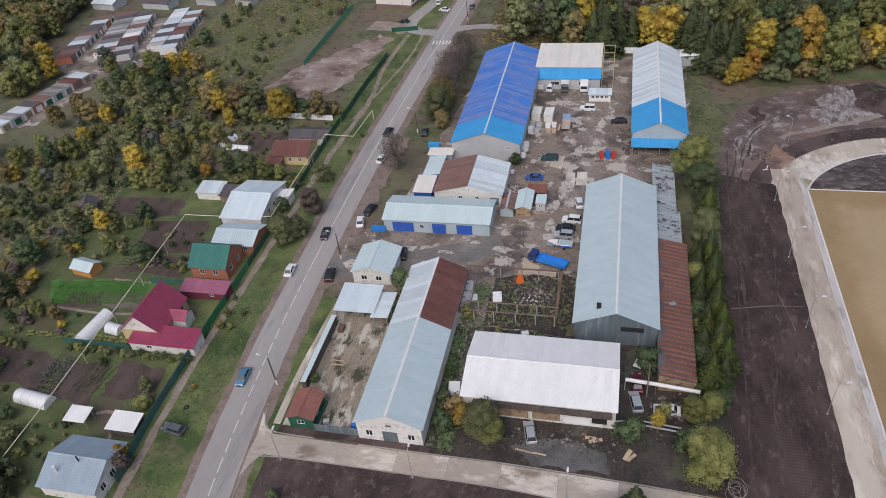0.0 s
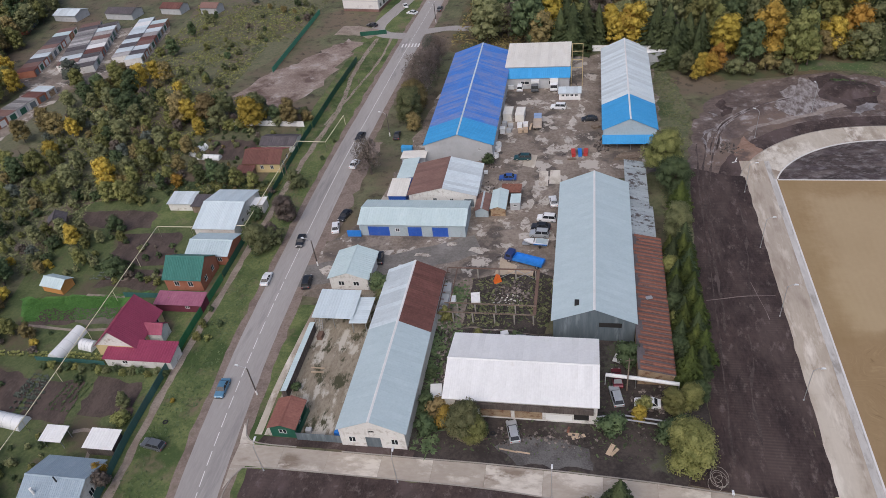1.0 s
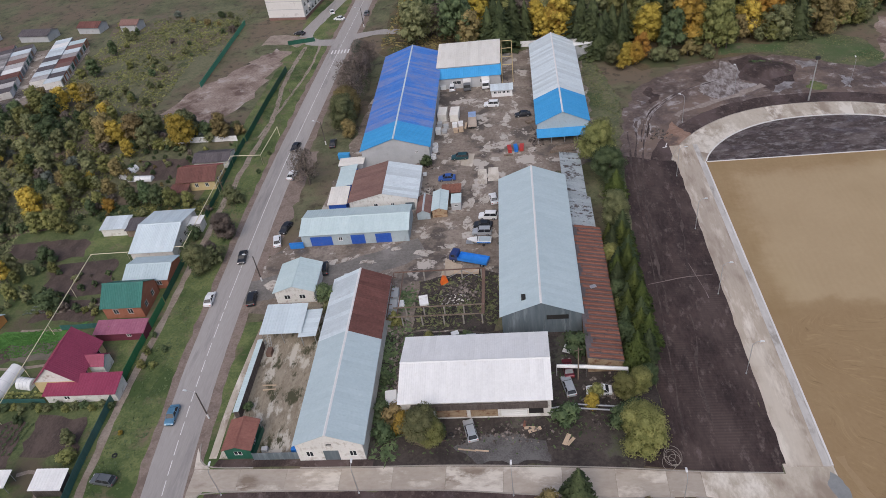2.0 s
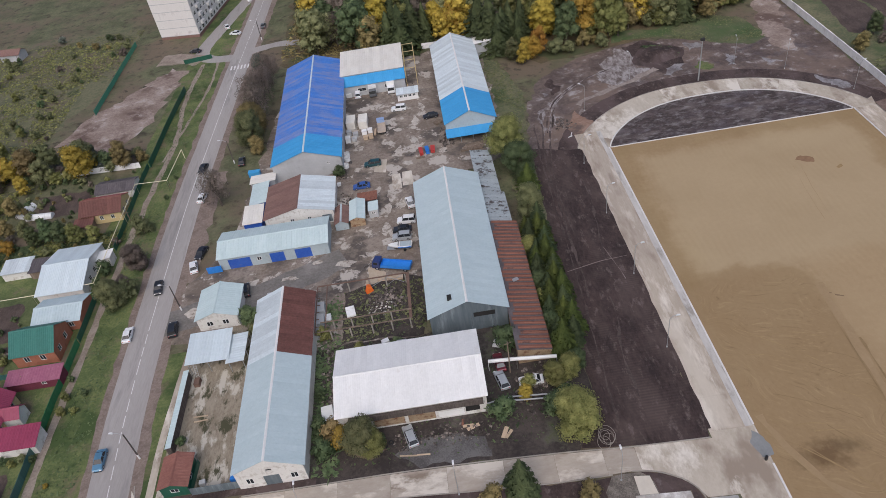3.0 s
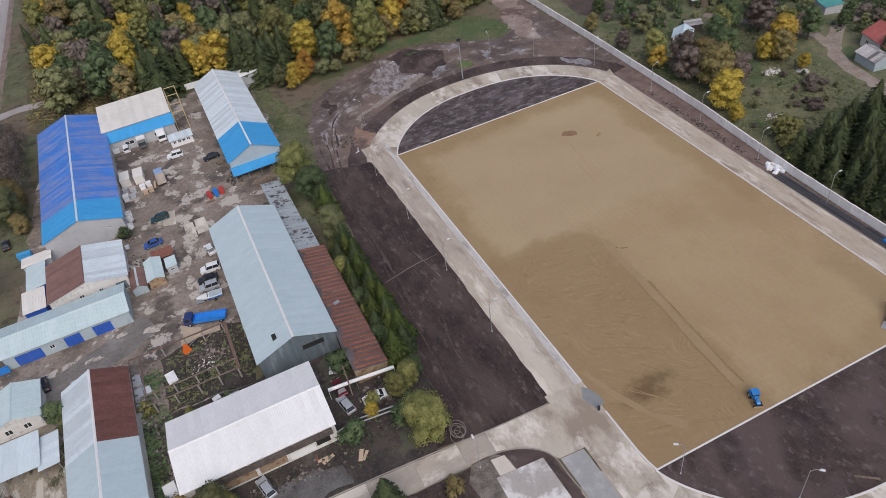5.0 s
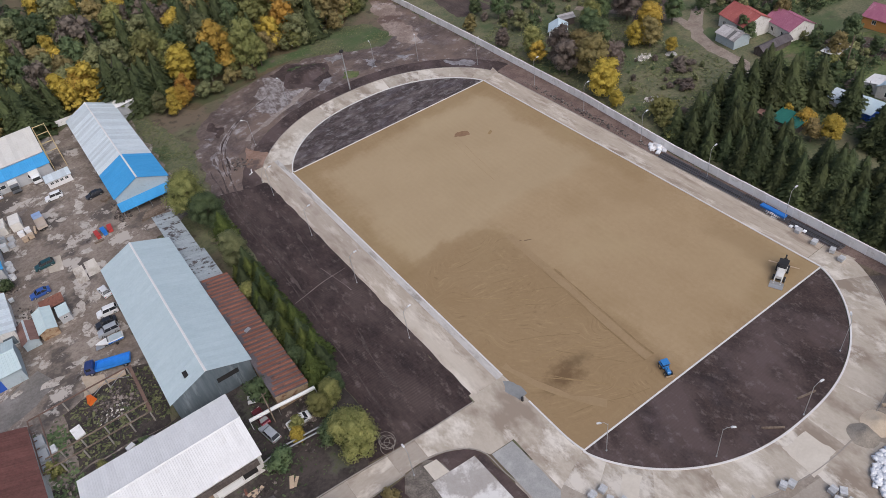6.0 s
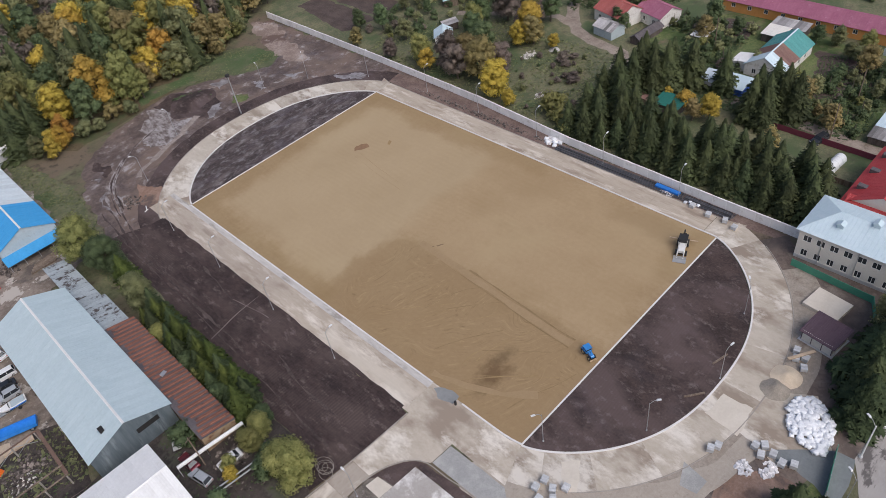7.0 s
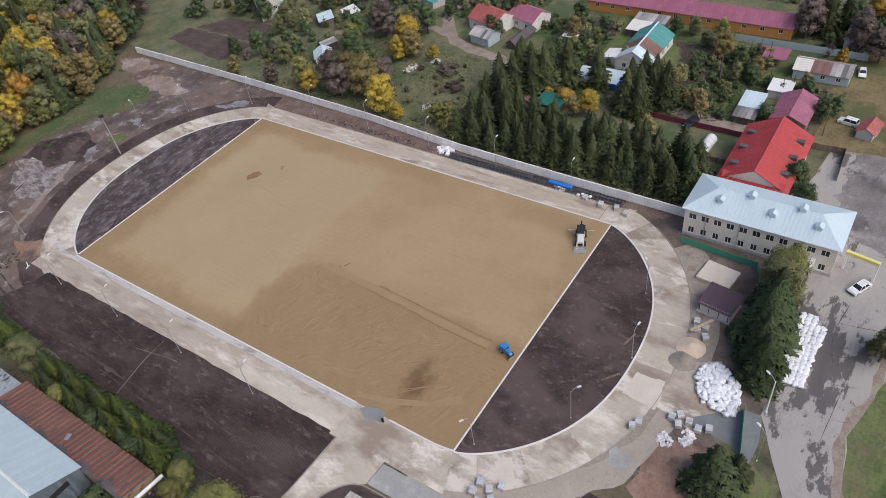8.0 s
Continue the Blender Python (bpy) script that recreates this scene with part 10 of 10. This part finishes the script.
solid("tarpaulin", (lambda b: (prism(b, [(-0.9, 0), (0.8, 0), (0.5, 1.3), (-0.2, 1.7)], "y", -0.5, 0.6), b)[1])(bmesh.new()), ORANGE, -60.6, 64.0, 0, 20, "crumpled bright orange tarpaulin", "tarpaulin")
solid("boards_stack", b_box(-2.6, 2.6, -0.6, 0.6, 0, 0.35), PLANK, -56.2, 67.0, 0, -6, "stack of long raw boards", "boards")
solid("concrete_block", b_box(-0.9, 0.9, -1.4, 1.4, 0, 0.4), W_PANEL, -64.6, 58.8, 0, 10, "pale concrete slab lying in the ruin", "slab")
solid("white_canopy", (lambda b: (prism(b, [(-0.8, 0), (0.8, 0), (0.6, 0.35), (-0.6, 0.35)], "y", -0.9, 0.9), b)[1])(bmesh.new()), FOIL, -69.2, 58.2, 0, 5, "white covered trailer body", "cover")
for x, y in ((-70.6, 60.4), (-70.6, 57.0), (-70.4, 53.8)):
    solid("scrap_box", b_box(-0.9, 0.9, -1.3, 1.3, 0, 1.4), W_GREY, x, y, 0, 3, "grey metal crate beside the workshop", "crate", "grey crates")
solid("roof_vent", b_box(-0.9, 0.9, -0.7, 0.7, 0, 2.6), METAL, -54.5, 46.2, 0, 0, "tall silver vent housing", "vent")
solid("foam_pack", b_box(-0.7, 0.7, -0.5, 0.5, 0, 0.8), FOIL, -57.8, 49.0, 0, 20, "crumpled silver bundle in the ruin", "bundle")
# concrete well rings
for x, y, z in ((-67.4, 114.0, 0), (-66.0, 117.6, 0), (-65.9, 115.4, 0), (-66.2, 112.2, 0), (-68.6, 113.2, 0)):
    ring = thing("well_ring", x, y, 0, 0, "pale concrete well ring standing in the yard", "well ring", "well rings")
    bm = bmesh.new()
    n = 20
    vs = [[bm.verts.new((r * math.cos(2 * math.pi * k / n), r * math.sin(2 * math.pi * k / n), zz)) for k in range(n)] for r, zz in ((0.8, 0), (0.8, 1.0), (0.65, 1.0), (0.65, 0))]
    for a, b in zip(vs, vs[1:]):
        for k in range(n):
            bm.faces.new((a[k], a[(k + 1) % n], b[(k + 1) % n], b[k]))
    part("ring", bm, W_PANEL, ring)
# stacked crates and cabins by the workshop
for x, y, w, l, h, m in (((-64.8, 133.0, 2.4, 4.4, 2.2, R_CREAM), (-61.4, 132.6, 2.4, 4.6, 2.2, R_CREAM), (-65.4, 128.2, 1.2, 1.2, 1.3, W_GREY), (-63.6, 127.0, 1.3, 1.3, 1.1, W_GREY), (-61.2, 127.4, 1.3, 1.3, 1.2, W_PANEL), (-59.6, 127.6, 1.2, 1.3, 1.3, W_PANEL), (-65.6, 124.6, 1.3, 1.6, 1.5, WHITEP),
                         (-60.8, 124.6, 1.2, 1.2, 1.0, PLANK), (-59.4, 124.9, 1.2, 1.2, 1.1, PLANK), (-58.2, 127.2, 0.5, 3.0, 0.5, PLANK), (-63.9, 124.8, 1.2, 1.2, 0.9, W_GREY), (-67.8, 104.4, 0.9, 0.9, 0.7, WHITEP), (-70.0, 105.0, 1.0, 1.4, 0.9, W_WOOD), (-46.5, 113.2, 0.9, 2.6, 1.0, REDP), (-44.9, 113.4, 0.9, 2.6, 1.0, BLUEP),
                         (-43.4, 113.6, 1.0, 2.4, 0.9, REDP), (-46.8, 111.0, 2.2, 0.6, 0.3, W_WOOD)) + ((-65.6, 151.0, 1.6, 2.2, 1.2, WHITEP), (-90.2, 115.0, 3.0, 1.2, 1.6, R_SKY), (-95.0, 78.0, 3.2, 0.3, 1.6, TBLUE))):
    c = thing("storage_crate", x, y, 0.01, rnd.uniform(-6, 6), {R_CREAM.name: "pale site container with a flat roof", W_GREY.name: "grey slatted crate on a pallet", W_PANEL.name: "pale pallet of blocks", WHITEP.name: "white appliance standing outdoors", PLANK.name: "wooden pallet with boards", W_WOOD.name: "low pile of old boards",
                                                               REDP.name: "red boxes stacked in the yard", BLUEP.name: "blue boxes stacked in the yard", R_SKY.name: "blue sheet covering scrap metal", TBLUE.name: "blue metal gate leaf lying flat"}[m.name], "crate")
    part("body", b_box(-w / 2, w / 2, -l / 2, l / 2, 0.1, h), m, c)
    part("base", b_box(-w / 2 + 0.05, w / 2 - 0.05, -l / 2 + 0.05, l / 2 - 0.05, 0, 0.1), W_WOOD, c)
    if h > 0.8:
        part("lid", b_box(-w / 2 - 0.05, w / 2 + 0.05, -l / 2 - 0.05, l / 2 + 0.05, h, h + 0.06), m, c)
cabin = lean_to("glazed_cabin", -48.2, 144.4, 3.0, 6.0, 2.2, 2.5, 90, W_PANEL, R_ZINC, "grey glazed site cabin", "cabin", openings={"W": windows(4, 0.9, 1.25, 0.9, 1.0, 1.8)})
rack = thing("steel_frame", -46.4, 160, 0, 0, "bare rusty steel frame beside the annexe", "frame")
for y in (-8.5, -3, 3, 8.5):
    for x in (-1.6, 1.6):
        part("upright", b_box(x - 0.08, x + 0.08, y - 0.08, y + 0.08, 0, 5.9), W_YEL, rack)
    part("crossbeam", b_box(-1.6, 1.6, y - 0.06, y + 0.06, 5.7, 5.86), W_YEL, rack)
for x in (-1.6, 1.6):
    part("long_beam", b_box(x - 0.06, x + 0.06, -8.5, 8.5, 5.86, 6.0), W_YEL, rack)
for k in range(4):
    solid("timber_stack", b_box(-2.9, 2.9, -0.35, 0.35, 0, 0.4), W_WOOD, -33.5 + 0.5 * k, 111.2 + 0.8 * k, 0, 3 * k, "stack of weathered timber below the awning", "timber", "timber stacks")
solid("log_pile", b_box(-0.9, 0.9, -0.7, 0.7, 0, 0.5), W_WOOD, -41.0, 127.0, 0, 30, "low pile of scrap metal and wood", "scrap")
# litter before the warehouse
for x, y, l, w, rz, m in ((-38.8, 25.2, 2.2, 0.7, 65, PLANK), (-38.2, 24.8, 1.8, 0.5, 50, PLANK), (-44.6, 27.6, 1.8, 0.5, 0, PLANK), (-43.8, 27.2, 2.2, 0.6, 20, PLANK), (-45.4, 28.4, 1.2, 0.4, 80, R_TILE), (-54.8, 23.6, 3.0, 0.25, -8, PLANK), (-52.4, 23.4, 2.2, 0.25, -6, PLANK), (-63.0, 25.4, 3.6, 0.3, -10, W_WOOD),
                          (-62.0, 24.6, 2.8, 0.3, -20, W_WOOD), (-59.5, 25.4, 2.4, 0.3, 10, STEEL_D), (-31.4, 57.0, 1.2, 0.8, 20, METAL), (-7.9, 110.6, 1.8, 0.2, 70, WHITEP), (-8.4, 109.6, 1.2, 0.2, 20, WHITEP), (-37.2, 44.6, 2.0, 1.4, 70, WHITEP)):
    z = 3.5 if m is METAL else 0.0
    solid("board", b_box(-l / 2, l / 2, -w / 2, w / 2, 0, 0.12), m, x, y, z if z else 0.01, rz, "loose old board lying on the ground", "board", "loose boards")
for x, y in ((-58.6, 26.0), (-57.6, 26.6), (-66.2, 30.5), (-115.6, 24.0)):
    bm = bmesh.new()
    n = 14
    for k in range(n):
        a0, a1 = 2 * math.pi * k / n, 2 * math.pi * (k + 1) / n
        tube(bm, (0.36 * math.cos(a0), 0.36 * math.sin(a0), 0.13), (0.36 * math.cos(a1), 0.36 * math.sin(a1), 0.13), 0.13, sides=6)
    heap_ = thing("tyre_dump", x, y, 0, 0, "worn black tyre lying on the ground", "dump", "old tyres")
    part("tyre", bm, BLACK, heap_)
solid("camper_body", b_box(-1.0, 1.0, -1.6, 1.6, 0, 1.5), WHITEP, -68.2, 33.6, 0, 8, "old white van body standing in weeds", "van body")
# the court beside the long workshop
for x, y, w, l, h, m, lab in ((-82.9, 33.6, 0.8, 1.4, 0.5, WHITEP, "white crate against the workshop wall"), (-83.0, 31.8, 0.7, 0.7, 0.6, BLOCKS, "grey drum against the workshop wall"), (-83.2, 28.6, 0.8, 2.0, 0.5, FOIL, "pale wrapped bundle beside the wall"), (-83.0, 24.6, 1.4, 2.6, 1.6, BLUEP, "blue tarpaulin over stored goods"),
                           (-93.4, 46.2, 1.0, 1.6, 1.0, STEEL_D, "rusty scrap metal heap"), (-91.6, 38.4, 2.6, 0.2, 0.15, PLANK, "loose plank on the court"), (-91.4, 37.4, 2.4, 0.2, 0.15, PLANK, "loose plank on the court"), (-88.8, 24.4, 1.0, 0.8, 0.7, W_GREY, "grey box by the gatehouse")):
    solid("stored_crate", b_box(-w / 2, w / 2, -l / 2, l / 2, 0, h), m, x, y, 0.01, rnd.uniform(-8, 8), lab, "stored goods")
solid("ladder", (lambda b: ([tube(b, (s * 0.25, 0, 0), (s * 0.25, 1.2, 3.2), 0.04, sides=5) for s in (-1, 1)], [tube(b, (-0.25, 1.2 * k / 9, 3.2 * k / 9), (0.25, 1.2 * k / 9, 3.2 * k / 9), 0.025, sides=4) for k in range(1, 9)], b)[2])(bmesh.new()), METAL, -93.4, 47.0, 0, 0, "grey ladder leaning on the carport", "ladder")
manhole = solid("drain_post", b_tube((0, 0, 0), (0, 0, 0.9), 0.22, sides=12), BLACK, -1.2, 13.3, 0.02, 0, "short black drain post at the kerb", "post")
for k in range(26):
    x, y = -147.5 + 0.9 * (k % 6), 24.5 + 1.3 * (k // 6)
    plant("bush", "grey", x + 0.25 * math.sin(k), y, 0.13, 1.3, 50 + k)
bench = thing("platform", 35.0, 167.2, 0, -6, "long low platform with a dark top and pale legs", "platform")
part("deck", b_box(-3.8, 3.8, -0.9, 0.9, 0.6, 0.72), R_DARK, bench)
for x in (-2.2, 0, 2.2):
    part("leg", b_box(x * 1.4 - 0.3, x * 1.4 + 0.3, -0.85, 0.85, 0, 0.6), W_PANEL, bench)

# a slack coil of cable by the path
coil = bmesh.new()
for k in range(5):
    cx, cy, r, lift = 0.5 * math.sin(k * 2.2), 0.7 * math.cos(k * 1.7), 0.7 + 0.16 * k, 0.05 + 0.05 * k
    ring = [(cx + r * math.cos(a * math.pi / 8), cy + 1.25 * r * math.sin(a * math.pi / 8), lift + 0.1 * (1 + math.sin(a * 0.9 + k))) for a in range(17)]
    for a, b in zip(ring, ring[1:]):
        tube(coil, a, b, 0.035, sides=4, caps=False)
solid("cable_coil", coil, OLDKERB, -23.3, 21.0, 0.02, label="slack loops of pale cable lying on the soil", category="cable coil")
